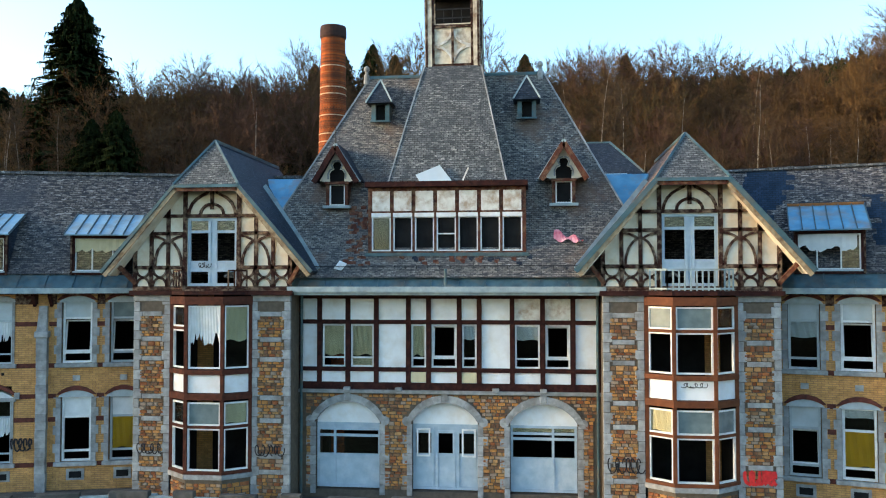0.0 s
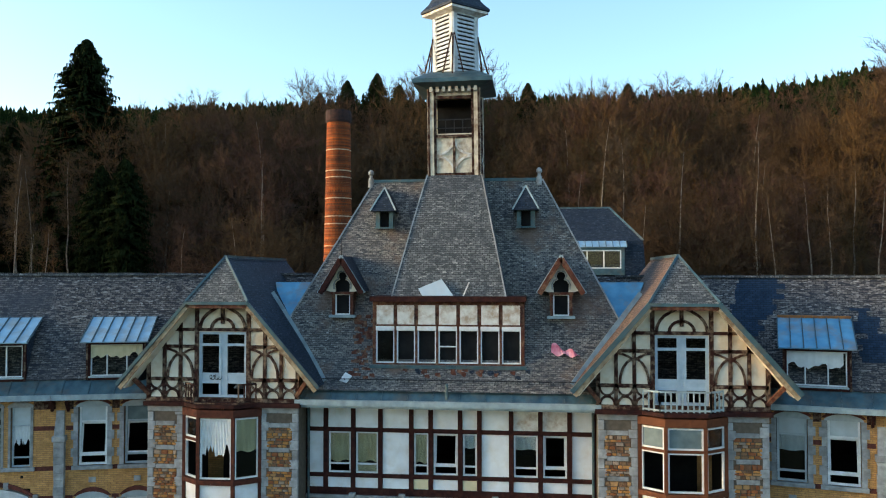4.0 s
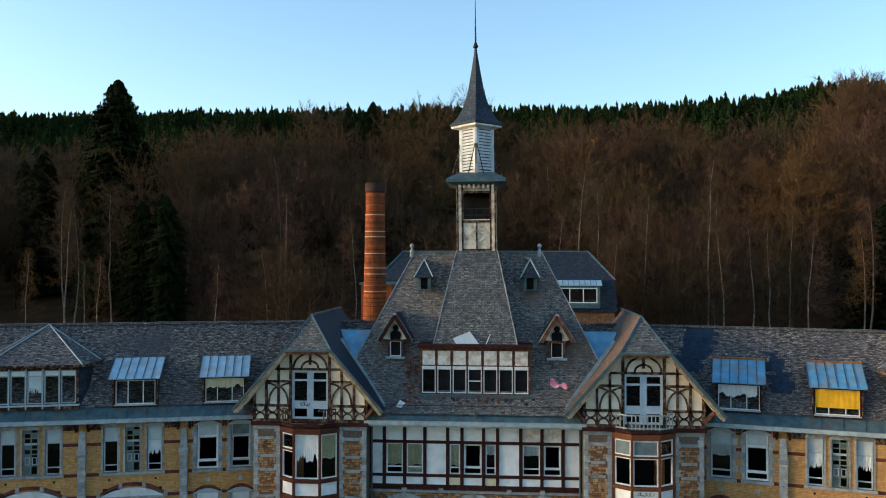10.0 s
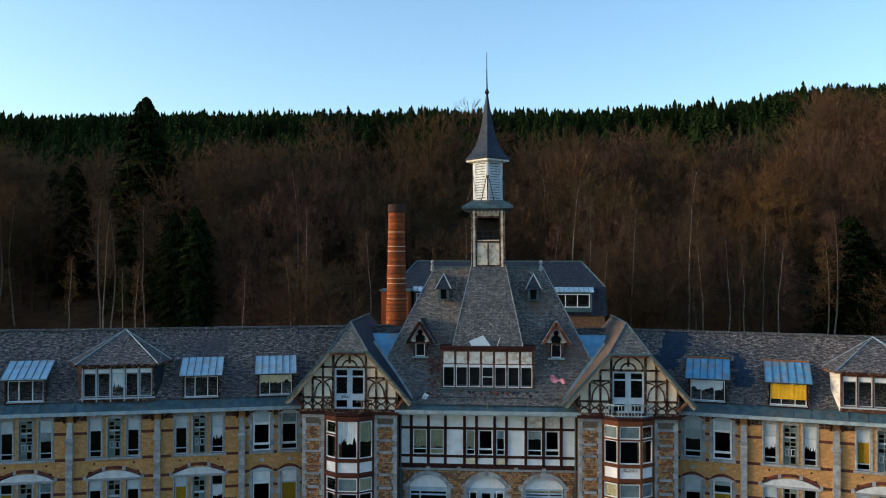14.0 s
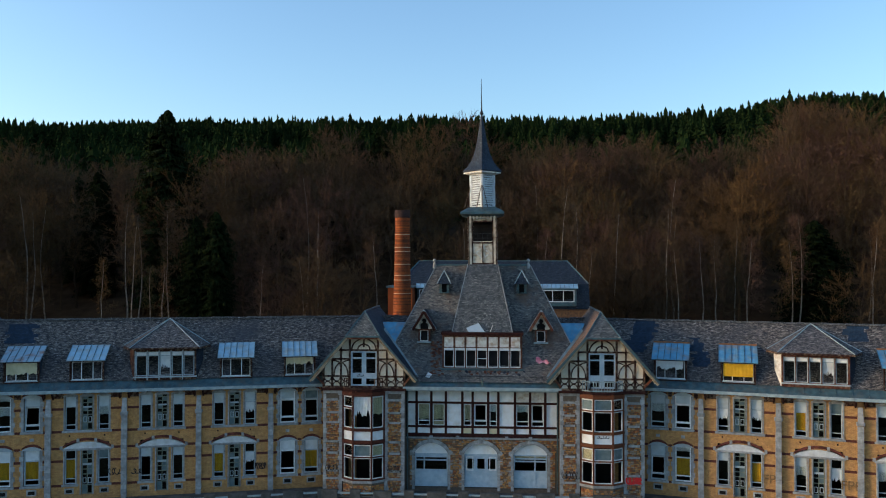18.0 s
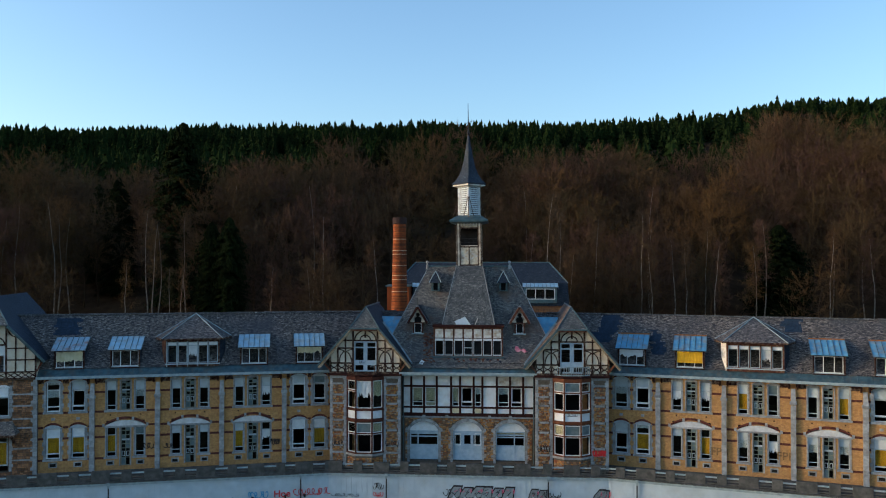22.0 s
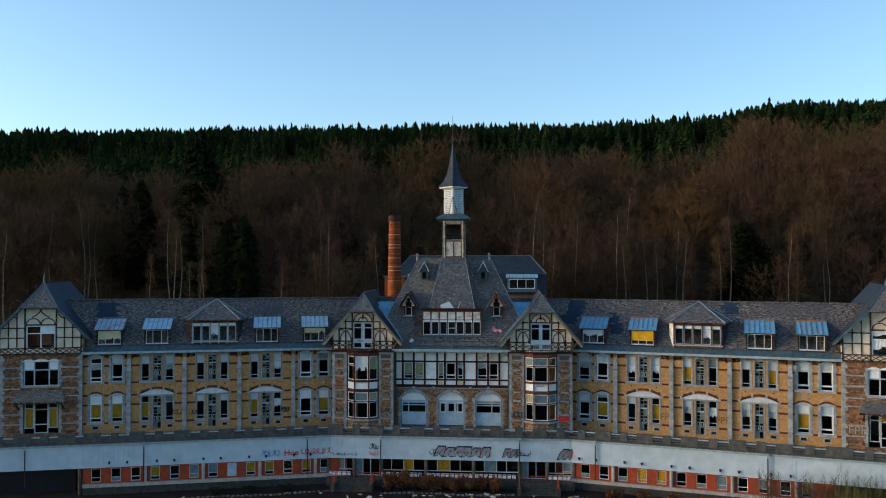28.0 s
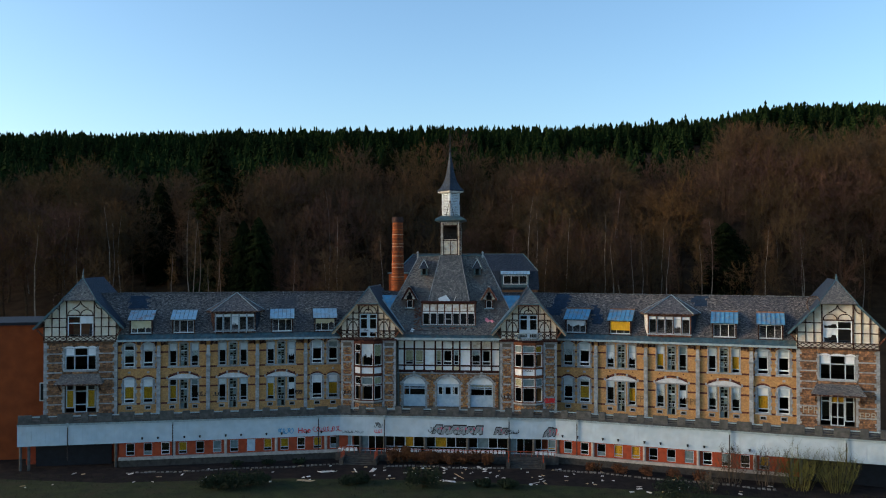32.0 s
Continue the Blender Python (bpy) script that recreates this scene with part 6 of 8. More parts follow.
LEDGE = material("pale_stone_ledge", (0.42, 0.37, 0.33), (0.27, 0.24, 0.22), rough=0.85, scale=3)


def terrace_piece(name, m, x0, x1, style, s=0):
    """A stretch of the terrace; local y = 0 is its front."""
    T = thing(name, m, "concrete terrace over a low storey clad in white sheet", "terrace", "stretches of the terrace")
    r = random.Random(int(x1 * 10) + s)
    block("deck", T, x0, x1, 0.02, 3.9, 4.35, 4.62, CONCRETE, "mossy concrete terrace deck")
    bm = bmesh.new()
    box(bm, x0, x1, 0.0, 0.05, 2.36, 4.3)
    part("fascia", bm, SHEET, T, "white corrugated sheet fascia")
    n = max(1, round((x1 - x0) / 0.42))
    bm = bmesh.new()
    for k in range(n + 1):
        x = x0 + (x1 - x0) * k / n
        box(bm, x - 0.014, x + 0.014, -0.02, 0.0, 2.38, 4.3)
    part("ribs", bm, SHEET, T, kind="stuff")
    block("gutter", T, x0, x1, -0.16, 0.04, 4.3, 4.48, GUTTER)
    n = max(1, round((x1 - x0) / 0.55))
    for k in range(n):
        x = x0 + (x1 - x0) * (k + 0.5) / n
        block("coping_tile", T, x - 0.26, x + 0.26, -0.2, 0.1, 4.49, 4.55 + 0.04 * (k % 2), CONCRETE)
    # balustrade of blocks and gaps
    x, k = x0, 0
    while x < x1 - 0.3:
        w = min((1.35, 0.7)[k % 2] * r.uniform(0.92, 1.08), x1 - x)
        block("parapet_block", T, x, x + w, 0.06, 0.32, 4.5, 5.36 + r.uniform(-0.06, 0.04), CONCRETE, bevel=0.02)
        g = min(r.uniform(0.75, 0.95), x1 - x - w)
        if g > 0.1:
            for z in (4.70, 4.92, 5.14):
                block("parapet_rail", T, x + w, x + w + g, 0.12, 0.26, z - 0.05, z + 0.05, GUTTER if z > 5.1 else CONCRETE)
        x += w + max(g, 0.0)
        k += 1
    if style == "centre":
        bays = [(-11.2, -8.9), (-8.8, -6.4), (-6.3, -2.25), (-2.1, 2.1), (2.25, 6.3), (6.4, 8.8), (8.9, 11.2)]
        for i, (a, b) in enumerate(bays):
            window(T, a, b, 1.25 if i not in (1, 5) else 0.75, 2.34, 0.3, FRAME_G, 0.06, (0.22, 0.5, 0.72) if b - a > 3 else (0.3, 0.6), (), "osogyog"[i % 4:] + "go", name="shop_window", label="wide ground floor window, panes missing")
            if i not in (1, 5):
                for k in range(int((b - a) / 0.42)):
                    block("balustrade_panel", T, a + 0.05 + k * 0.42, a + 0.38 + k * 0.42, -0.25, -0.2, 0.85, 1.2, FRAME_W)
        for x in (-11.25, -8.85, -6.35, -2.17, 2.17, 6.35, 8.85, 11.25):
            bm = bmesh.new()
            lathe(bm, [(0.17, 0.0), (0.17, 2.36)], 12, x, 0.12)
            part("column", bm, CONCRETE, T)
        block("base", T, x0, x1, -0.9, 0.6, -0.2, 0.75, BASE, "low concrete base")
        for k in range(40):
            x = -11 + k * 0.56
            block("rail_bar", T, x - 0.02, x + 0.02, -0.82, -0.78, 0.75, 1.25, RED_PANEL)
        block("hand_rail", T, x0 + 0.2, x1 - 0.2, -0.83, -0.77, 1.25, 1.3, RED_PANEL)
    elif style == "wing":
        x, k = x0 + 0.3, 0
        holes = []
        while x < x1 - 1.2:
            holes.append((x + 0.35, x + 1.15))
            x += 1.66
        edges = [x0] + [v for h in holes for v in h] + [x1]
        for a, b in zip(edges[::2], edges[1::2]):
            block("wall_panel", T, a, b, 0.12, 0.3, 0.95, 2.36, RED_PANEL, "red-brown wall panel")
        for a, b in holes:
            for z0, z1 in ((0.95, 1.08), (2.26, 2.36)):
                block("wall_strip", T, a, b, 0.12, 0.3, z0, z1, RED_PANEL)
        for k, (a, b) in enumerate(holes):
            style2 = "door" if s < 0 and k == 7 else "board" if (s * k) in (4, 5, -3, -8, -9, -11, 12) else "sash"
            if style2 == "sash":
                window(T, a, b, 1.08, 2.26, 0.14, FRAME_G if r.random() < 0.75 else FRAME_W, 0.045, (), (0.68,), r.choice(["so", "go", "ss", "oo", "go", "os"]), label="low dark window in a thin frame")
            elif style2 == "door":
                window(T, a, b, 1.08, 2.26, 0.14, DOOR_BLUE, 0.06, (0.5,), (0.4,), "dddd", name="door", label="pale blue panelled door")
            else:
                window(T, a, b, 1.08, 2.26, 0.14, FRAME_G, 0.05, (), (0.75,), r.choice(["yo", "yy", "yo"]), label="low window with a yellow curtain")
            if k % 3 == 2:
                bm = bmesh.new()
                lathe(bm, [(0.15, 0.8), (0.15, 2.36)], 12, b + 0.43, 0.0)
                part("column", bm, LEDGE, T)
        block("base", T, x0, x1, -0.12, 0.5, -0.3, 0.95, BASE, "dark concrete base course")
        block("ledge", T, x0, x1, -0.3, 0.0, 0.70, 0.97, LEDGE)
        for k in range(int((x1 - x0) / 4)):
            for d in (0, 1.5):
                x = x0 + 2.2 + k * 4 + d
                if x < x1:
                    bm = bmesh.new()
                    lathe(bm, [(0.07, -0.12), (0.11, 0.1)], 8, x, -0.12)
                    for v in bm.verts:
                        v.co.z += 2.78
                    part("spot_lamp", bm, BLACK, T)
    else:
        block("roller_door", T, x0 + 1.2, x1 - 1.0, 1.6, 1.66, 0.0, 2.5, SHADE_BLUE, "deep blue shutters in a dark garage bay")
        block("back_wall", T, x0, x1, 2.6, 2.8, -0.2, 2.6, RED_PANEL)
        for x in (x0 + 0.25, x0 + 1.0, x1 - 0.3):
            bm = bmesh.new()
            lathe(bm, [(0.14, -0.2), (0.14, 2.36)], 10, x, 0.15)
            part("column", bm, CONCRETE, T)
        block("base", T, x0, x1, 0.1, 2.7, -0.3, 0.02, CONCRETE)
    return T


def downpipe(T, x):
    bm = bmesh.new()
    lathe(bm, [(0.05, 0.9), (0.05, 4.2)], 8, x, -0.16)
    part("downpipe", bm, BLACK, T)
    bm = bmesh.new()
    lathe(bm, [(0.08, 4.12), (0.16, 4.4), (0.16, 4.52)], 4, x, -0.2, math.pi / 4)
    part("hopper", bm, GUTTER, T)


FRONT = 0.75 - OUT / math.cos(radians(WING_TURN))
T1 = terrace_piece("terrace", pose(0, FRONT + 0.05, 0), -11.25, 11.25, "centre")
for x in (-6.35, 6.35):
    downpipe(T1, x)
for s in (-1, 1):
    m = pose(s * 11.2, 0.75, 0, 0, 0, -s * WING_TURN) @ pose(0, -OUT, 0)
    a, b = (-0.75, 22.3) if s > 0 else (-22.3, 0.75)
    T2 = terrace_piece("terrace", m, a, b, "wing", s)
    for x in (2.9, 17.2):
        downpipe(T2, s * x)
    a, b = (22.3, 31.6) if s > 0 else (-31.6, -22.3)
    T3 = terrace_piece("terrace", m, a, b, "end", s)
    downpipe(T3, s * 27.0)


# ---- trees ----
def bare_tree(seed, height, spread, twigs, birch=False, light=False):
    """Vertex and face lists of a leafless tree with a lobed crown: (trunk and limbs), (twigs)."""
    r = random.Random(seed)
    tv, tf, cv, cf = [], [], [], []

    def tube(p, q, ra, rb, n=4):
        t = (q - p).normalized()
        a = t.orthogonal().normalized()
        b = t.cross(a)
        base = len(tv)
        for e, rad in ((p, ra), (q, rb)):
            for k in range(n):
                an = 2 * math.pi * k / n
                tv.append(tuple(e + (a * math.cos(an) + b * math.sin(an)) * rad))
        for k in range(n):
            tf.append((base + k, base + (k + 1) % n, base + n + (k + 1) % n, base + n + k))

    def blade(p, q, w):
        d = (q - p).normalized()
        s = d.orthogonal().normalized()
        an = r.uniform(0, 6.28)
        s = (s * math.cos(an) + d.cross(s) * math.sin(an)) * w
        base = len(cv)
        cv.extend((tuple(p - s), tuple(p + s), tuple(q)))
        cf.append((base, base + 1, base + 2))

    def any_way():
        return Vector((r.gauss(0, 1), r.gauss(0, 1), r.gauss(0, 1))).normalized()

    # trunk, slightly bent
    steps = 8
    top = 0.95 if birch else 0.74
    lean = Vector((r.uniform(-1, 1), r.uniform(-1, 1), 0)) * height * (0.012 if birch else 0.01)
    pts = [Vector((0, 0, -0.6))]
    for k in range(1, steps + 1):
        w = 0.14 if birch else 0.22
        pts.append(pts[-1] + lean * (1.6 - 3 * k / steps) + Vector((r.uniform(-w, w), r.uniform(-w, w), height * top / steps)))
    rad0 = height * (0.0072 if birch else 0.0105)
    for k in range(steps + 1):
        rad = rad0 * (1 - k / steps * 0.85)
        tv.extend((pts[k].x + rad * math.cos(1.2566 * i), pts[k].y + rad * math.sin(1.2566 * i), pts[k].z) for i in range(5))
    for k in range(steps):
        for i in range(5):
            tf.append((5 * k + i, 5 * k + (i + 1) % 5, 5 * k + 5 + (i + 1) % 5, 5 * k + 5 + i))
    # lobes of the crown, each on a limb of its own
    nl = 9 if birch else 13
    lobes = []
    for k in range(nl):
        f = (k + r.random()) / nl
        az = k * 2.4 + r.uniform(-0.4, 0.4)
        if birch:
            z, out, size = height * (0.48 + 0.46 * f), spread * 0.42 * (1 - 0.7 * f), spread * (0.62 - 0.3 * f)
        else:
            z, out, size = height * (0.40 + 0.46 * f), spread * 0.68 * math.sqrt(max(0.0, 1 - ((f - 0.2) / 0.85) ** 2)), spread * r.uniform(0.38, 0.52)
        c = Vector((math.cos(az) * out, math.sin(az) * out, z))
        lobes.append((c, size))
    count = max(1, twigs // nl)
    for c, size in lobes:
        h = max(0.16, (c.z / height - (0.12 if birch else 0.2)) / top)
        i = min(steps - 1, int(h * steps))
        p = pts[i].lerp(pts[i + 1], min(1.0, h * steps - i))
        mid = p.lerp(c, 0.5) + Vector((0, 0, -0.05 * (c - p).length)) + any_way() * 0.12 * (c - p).length
        if birch:
            blade(p, c, rad0 * 0.2)
        else:
            tube(p, mid, rad0 * 0.30, rad0 * 0.19, 3)
            tube(mid, c, rad0 * 0.19, rad0 * 0.10, 3)
        arms = []
        for q in range(7 if light else 16):
            d = (any_way() + Vector((0, 0, 0.45))).normalized()
            tip = c + d * size * r.uniform(0.75, 1.08)
            b0 = mid.lerp(c, r.uniform(0.5, 1.0))
            arms.append((b0, tip, (tip - c).normalized()))
            blade(b0, tip, rad0 * (0.10 if not light else 0.12))
        for q in range(count):
            b0, tip, d = r.choice(arms)
            a = b0.lerp(tip, r.random() ** 0.5)
            g = (d * 0.8 + any_way() * 0.75 + Vector((0, 0, -0.15 if birch else 0.35))).normalized()
            blade(a, a + g * r.uniform(0.35, 0.95) * height / 17, 0.022 if light else 0.0155)
    return (tv, tf), (cv, cf)


def old_spruce(seed, height, radius, branches, taper=0.40):
    """A tall ragged spruce: drooping fronds of uneven length with hanging sprays."""
    r = random.Random(seed)
    tv, tf, cv, cf = [], [], [], []
    n = 5
    for rad, z in ((height * 0.014, -0.8), (height * 0.011, height * 0.4), (0.02, height * 0.98)):
        tv += [(rad * math.cos(2 * math.pi * i / n), rad * math.sin(2 * math.pi * i / n), z) for i in range(n)]
    for k in range(2):
        for i in range(n):
            tf.append((k * n + i, k * n + (i + 1) % n, (k + 1) * n + (i + 1) % n, (k + 1) * n + i))

    def face(*ps):
        b = len(cv)
        cv.extend(tuple(p) for p in ps)
        cf.append(tuple(range(b, b + len(ps))))

    for k in range(branches):
        f = (k + r.random()) / branches
        az = r.uniform(0, 6.283)
        z = height * (0.05 + 0.94 * f)
        lump = 1 + 0.26 * noise.noise((math.cos(az) * 1.3, math.sin(az) * 1.3, f * 9 + seed))
        ln = radius * min(1.0, (1 - f) / taper) ** 0.70 * lump * r.uniform(0.62, 1.08) + 0.2
        o = Vector((math.cos(az), math.sin(az), 0))
        sd = Vector((-o.y, o.x, 0))
        w = 0.11 * ln + 0.10
        p0 = Vector((0, 0, z + 0.10 * ln))
        m1 = o * ln * 0.5 + Vector((0, 0, z - 0.10 * ln))
        m2 = o * ln * 0.82 + Vector((0, 0, z - 0.24 * ln))
        tip = o * ln + Vector((0, 0, z - 0.24 * ln))
        face(p0, m1 - sd * w, m1 + sd * w)
        face(m1 - sd * w, m2 - sd * w * 0.55, m2 + sd * w * 0.55, m1 + sd * w)
        face(m2 - sd * w * 0.55, tip, m2 + sd * w * 0.55)
        for i in range(10):
            t = r.uniform(0.45, 1.0)
            c = (p0.lerp(m1, t * 2) if t < 0.5 else m1.lerp(tip, t * 2 - 1)) + sd * r.uniform(-1, 1) * w * (1.15 - t * 0.6)
            e = (sd * r.uniform(-1, 1) + o * r.uniform(-0.2, 1.0)).normalized() * r.uniform(0.05, 0.13)
            face(c - e, c + e, c + o * r.uniform(0.0, 0.25) + sd * r.uniform(-0.15, 0.15) + Vector((0, 0, -r.uniform(0.25, 0.75))))
    return (tv, tf), (cv, cf)


def spruce(seed, height, radius, tiers, per):
    """A far spruce of drooping ragged tiers."""
    r = random.Random(seed)
    tv, tf, cv, cf = [], [], [], []
    n = 4
    for rad, z in ((height * 0.014, -0.8), (0.02, height * 0.98)):
        tv += [(rad * math.cos(2 * math.pi * i / n), rad * math.sin(2 * math.pi * i / n), z) for i in range(n)]
    for i in range(n):
        tf.append((i, (i + 1) % n, n + (i + 1) % n, n + i))
    for t in range(tiers):
        f = t / tiers
        z = height * (0.08 + 0.92 * f) + r.uniform(-0.2, 0.2)
        rad = radius * min(1.0, (1 - f) / 0.6) ** 0.75 * r.uniform(0.8, 1.15) + 0.2
        dz = height / tiers
        base = len(cv)
        cv.append((r.uniform(-0.15, 0.15), r.uniform(-0.15, 0.15), z + dz * 1.2))
        turn = r.uniform(0, 6.28)
        for i in range(2 * per):
            a = turn + math.pi * i / per + r.uniform(-0.2, 0.2)
            q = rad * (r.uniform(0.75, 1.25) if i % 2 == 0 else r.uniform(0.4, 0.75))
            cv.append((q * math.cos(a), q * math.sin(a), z - 0.25 * q + r.uniform(-0.3, 0.3) * dz))
        for i in range(2 * per):
            cf.append((base, base + 1 + i, base + 1 + (i + 1) % (2 * per)))
    return (tv, tf), (cv, cf)


def to_mesh(name, data, mat):
    me = bpy.data.meshes.new(name)
    me.from_pydata(data[0], [], data[1])
    me.materials.append(mat)
    return me


KINDS = []
for k in range(8):
    t, c = bare_tree(100 + k, 17.0, 4.6 + 0.6 * (k % 3), 5200)
    KINDS.append(("bare_tree", to_mesh("trunk", t, BARK), to_mesh("crown", c, TWIG)))
BIRCHES = []
for k in range(5):
    t, c = bare_tree(200 + k, 18.0, 2.4, 1500, True)
    BIRCHES.append(("birch", to_mesh("trunk", t, BIRCH), to_mesh("crown", c, TWIG)))


def plant(kind, x, y, scale, turn, label, group, wide=1.0):
    name, trunk, crown = kind[:3]
    T = thing(name, pose(x, y, hill(x, y) - 0.1, 0, 0, turn) @ Matrix.Diagonal((scale * wide, scale * wide, scale, 1)), label, "tree", group)
    for nm, me in (("trunk", trunk), ("crown", crown)):
        o = new(nm, me)
        o.parent = T
    return T


tr = random.Random(11)
# the tall spruces among the bare wood
BIGS = []
for k in range(3):
    t, c = old_spruce(400 + k, 27.0, 4.9, 1500)
    BIGS.append(("spruce", to_mesh("trunk", t, BARK), to_mesh("crown", c, NEEDLE)))
t, c = old_spruce(404, 27.0, 4.3, 1400, 0.22)
BIGS.append(("spruce", to_mesh("trunk", t, BARK), to_mesh("crown", c, NEEDLE)))
for k, (x, y, sc, turn, wd) in enumerate(((-44.2, 50.4, 1.03, 20, 1.02), (-57.4, 57.5, 0.70, 120, 0.9), (-32.6, 37.0, 0.66, 220, 0.84), (-35.2, 37.6, 0.63, 60, 0.84), (-63.5, 63.0, 0.62, 280, 0.9),
                           (38.2, 40.0, 0.56, 160, 1.6), (-23.0, 80.0, 0.72, 10, 0.9), (-19.0, 81.0, 0.75, 70, 0.9), (-15.5, 79.0, 0.70, 150, 0.9), (-27.5, 82.0, 0.66, 130, 0.9),
                           (-36.0, 74.0, 0.62, 250, 0.9), (86.0, 70.0, 0.7, 200, 1.1), (2.0, 84.0, 0.66, 40, 0.9), (16.0, 86.0, 0.66, 90, 0.9))):
    plant(BIGS[3 if k in (2, 3) else k % 3], x, y, sc, turn, "tall dark spruce standing above bare trees", "single spruces on the slope", wd)


def glade(x, y):
    """Open ground before the tall spruces."""
    return any(y < b + 3 and abs(x - a * (y + 55) / (b + 55)) < w for a, b, w in ((-44.2, 50.4, 3.4), (-33.2, 37.0, 4.0), (-57.4, 57.5, 3.2), (38.2, 40.0, 4.6)))


# birches behind the house
for x, y, sc in ((19.6, 33.0, 1.10), (20.7, 32.5, 0.86), (23.0, 33.5, 0.92), (25.0, 32.6, 0.92), (29.0, 33.2, 0.90), (32.6, 32.8, 0.88), (6.6, 34.0, 0.95), (9.9, 34.6, 1.08), (11.2, 33.0, 0.8),
                 (-39.4, 40.0, 1.0), (-37.5, 33.4, 0.72), (-45.2, 34.0, 0.72), (-39.8, 35.0, 0.66), (-21.6, 34.0, 0.8), (-26.2, 34.6, 0.74), (43.0, 35.0, 0.95), (47.5, 36.0, 0.9), (14.6, 36.0, 1.0), (34.9, 36.5, 0.98)):
    plant(tr.choice(BIRCHES), x, y, sc, tr.uniform(0, 360), "slim bare birch with a pale trunk", "birches on the slope")
for k in range(26):
    x = tr.uniform(-80, 70)
    y = tr.uniform(36, 56)
    if glade(x, y):
        continue
    plant(tr.choice(BIRCHES), x, y, tr.uniform(0.8, 1.15), tr.uniform(0, 360), "slim bare birch with a pale trunk", "birches on the slope")
# nearer bare trees, each a thing
for k in range(300):
    x = tr.uniform(-115, 125)
    y = tr.uniform(31, 76) + 16 * smooth(10, 70, x) * tr.random()
    if glade(x, y):
        continue
    sc = tr.uniform(0.78, 1.25) * (0.70 if y < 40 else 1.0) * (1 + 0.32 * smooth(15, 60, x))
    plant(tr.choice(KINDS), x, y, sc, tr.uniform(0, 360), "leafless brown tree on the wooded slope", "bare trees on the slope", tr.uniform(0.95, 1.3))
# a few taller ones whose tops stand above the crest
for x, y, sc in ((-27.0, 74.7, 1.3), (-24.0, 72, 1.3), (-13.0, 71, 1.25), (-9.0, 70, 1.35), (-5.0, 73, 1.4), (8.0, 71, 1.12), (10.7, 70, 1.15), (13.5, 72, 1.1), (26.0, 74, 1.12), (33.0, 70, 1.15), (38.0, 72, 1.2), (45.0, 70, 1.25), (52.0, 68, 1.3), (58.0, 66, 1.35)):
    plant(tr.choice(KINDS), x, y, sc, tr.uniform(0, 360), "tall leafless tree on the wooded slope", "bare trees on the slope", 0.9)


def wood(name, kinds, places, mats, label):
    """Far trees joined into one trunk and one crown mesh."""
    root = thing(name, Matrix(), label, "trees", kind="stuff")
    for which, nm, mat in ((0, "trunks", mats[0]), (1, "crowns", mats[1])):
        vv, ff, off = [], [], 0
        for x, y, sc, turn, k in places:
            src = kinds[k % len(kinds)][which]
            a = np.array(src[0])
            cs, sn = math.cos(turn), math.sin(turn)
            p = np.stack([(a[:, 0] * cs - a[:, 1] * sn) * sc + x, (a[:, 0] * sn + a[:, 1] * cs) * sc + y, a[:, 2] * sc + hill(x, y) - 0.1], axis=1)
            vv.append(p)
            ff += [tuple(i + off for i in f) for f in src[1]]
            off += len(p)
        me = bpy.data.meshes.new(nm)
        me.from_pydata(np.concatenate(vv), [], ff)
        me.materials.append(mat)
        o = new(nm, me)
        o.parent = root
        tagged(o, kind="stuff")


FAR_BARE = [bare_tree(500 + k, 16.0, 5.2, 1700, light=True) for k in range(4)]
FAR_SPRUCE = [spruce(600 + k, 12.8 + 0.55 * k, 2.7, 9, 5) for k in range(6)]
places = []
for k in range(300):
    x = tr.uniform(-190, 200)
    places.append((x, tr.uniform(62, 84) + 24 * smooth(10, 80, x), tr.uniform(0.8, 1.15), tr.uniform(0, 6.28), k))
wood("bare_wood", FAR_BARE, places, (BARK, TWIG_FAR), "leafless brown wood on the hill")
places = []
for k in range(6600):
    x = tr.uniform(-250, 270)
    far = k % 3 < 2
    y = (tr.uniform(180, 218) if far else tr.uniform(86, 190)) + 16 * smooth(10, 90, x)
    places.append((x, y, tr.uniform(0.52, 0.62) if far else tr.uniform(0.65, 0.95) - 0.26 * smooth(130, 165, y), tr.uniform(0, 6.28), k))
wood("spruce_wood", FAR_SPRUCE, places, (BARK, NEEDLE_FAR), "dark spruce wood along the hill crest")


# ---- chimney and rear building ----
CH = thing("chimney", pose(-7.12, 11.5, 0), "tall round brick chimney with pale bands", "chimney")
bm = bmesh.new()
lathe(bm, [(1.0, 3.0), (0.80, 16.5), (0.70, 20.0), (0.62, 24.9)], 28, cap=False)
part("shaft", bm, CHIMNEY, CH)
bm = bmesh.new()
lathe(bm, [(0.62, 24.85), (0.68, 24.95), (0.68, 25.3), (0.65, 25.5), (0.5, 25.5), (0.5, 24.9)], 28, cap=False)
part("crown", bm, material("sooty_brick", (0.06, 0.03, 0.025), (0.03, 0.02, 0.018), rough=0.95, scale=6), CH)
BAND = material("chimney_band", (0.60, 0.44, 0.30), (0.34, 0.20, 0.12), rough=0.9, scale=7)
for z in (18.35, 19.5, 19.9, 20.85, 21.95, 22.3, 23.4):
    bm = bmesh.new()
    rr = 0.62 + (24.9 - z) * 0.0185 + 0.012
    lathe(bm, [(rr - 0.03, z - 0.03), (rr, z - 0.025), (rr, z + 0.025), (rr - 0.03, z + 0.03)], 28, cap=False)
    part("band", bm, BAND, CH, "pale mortar band")

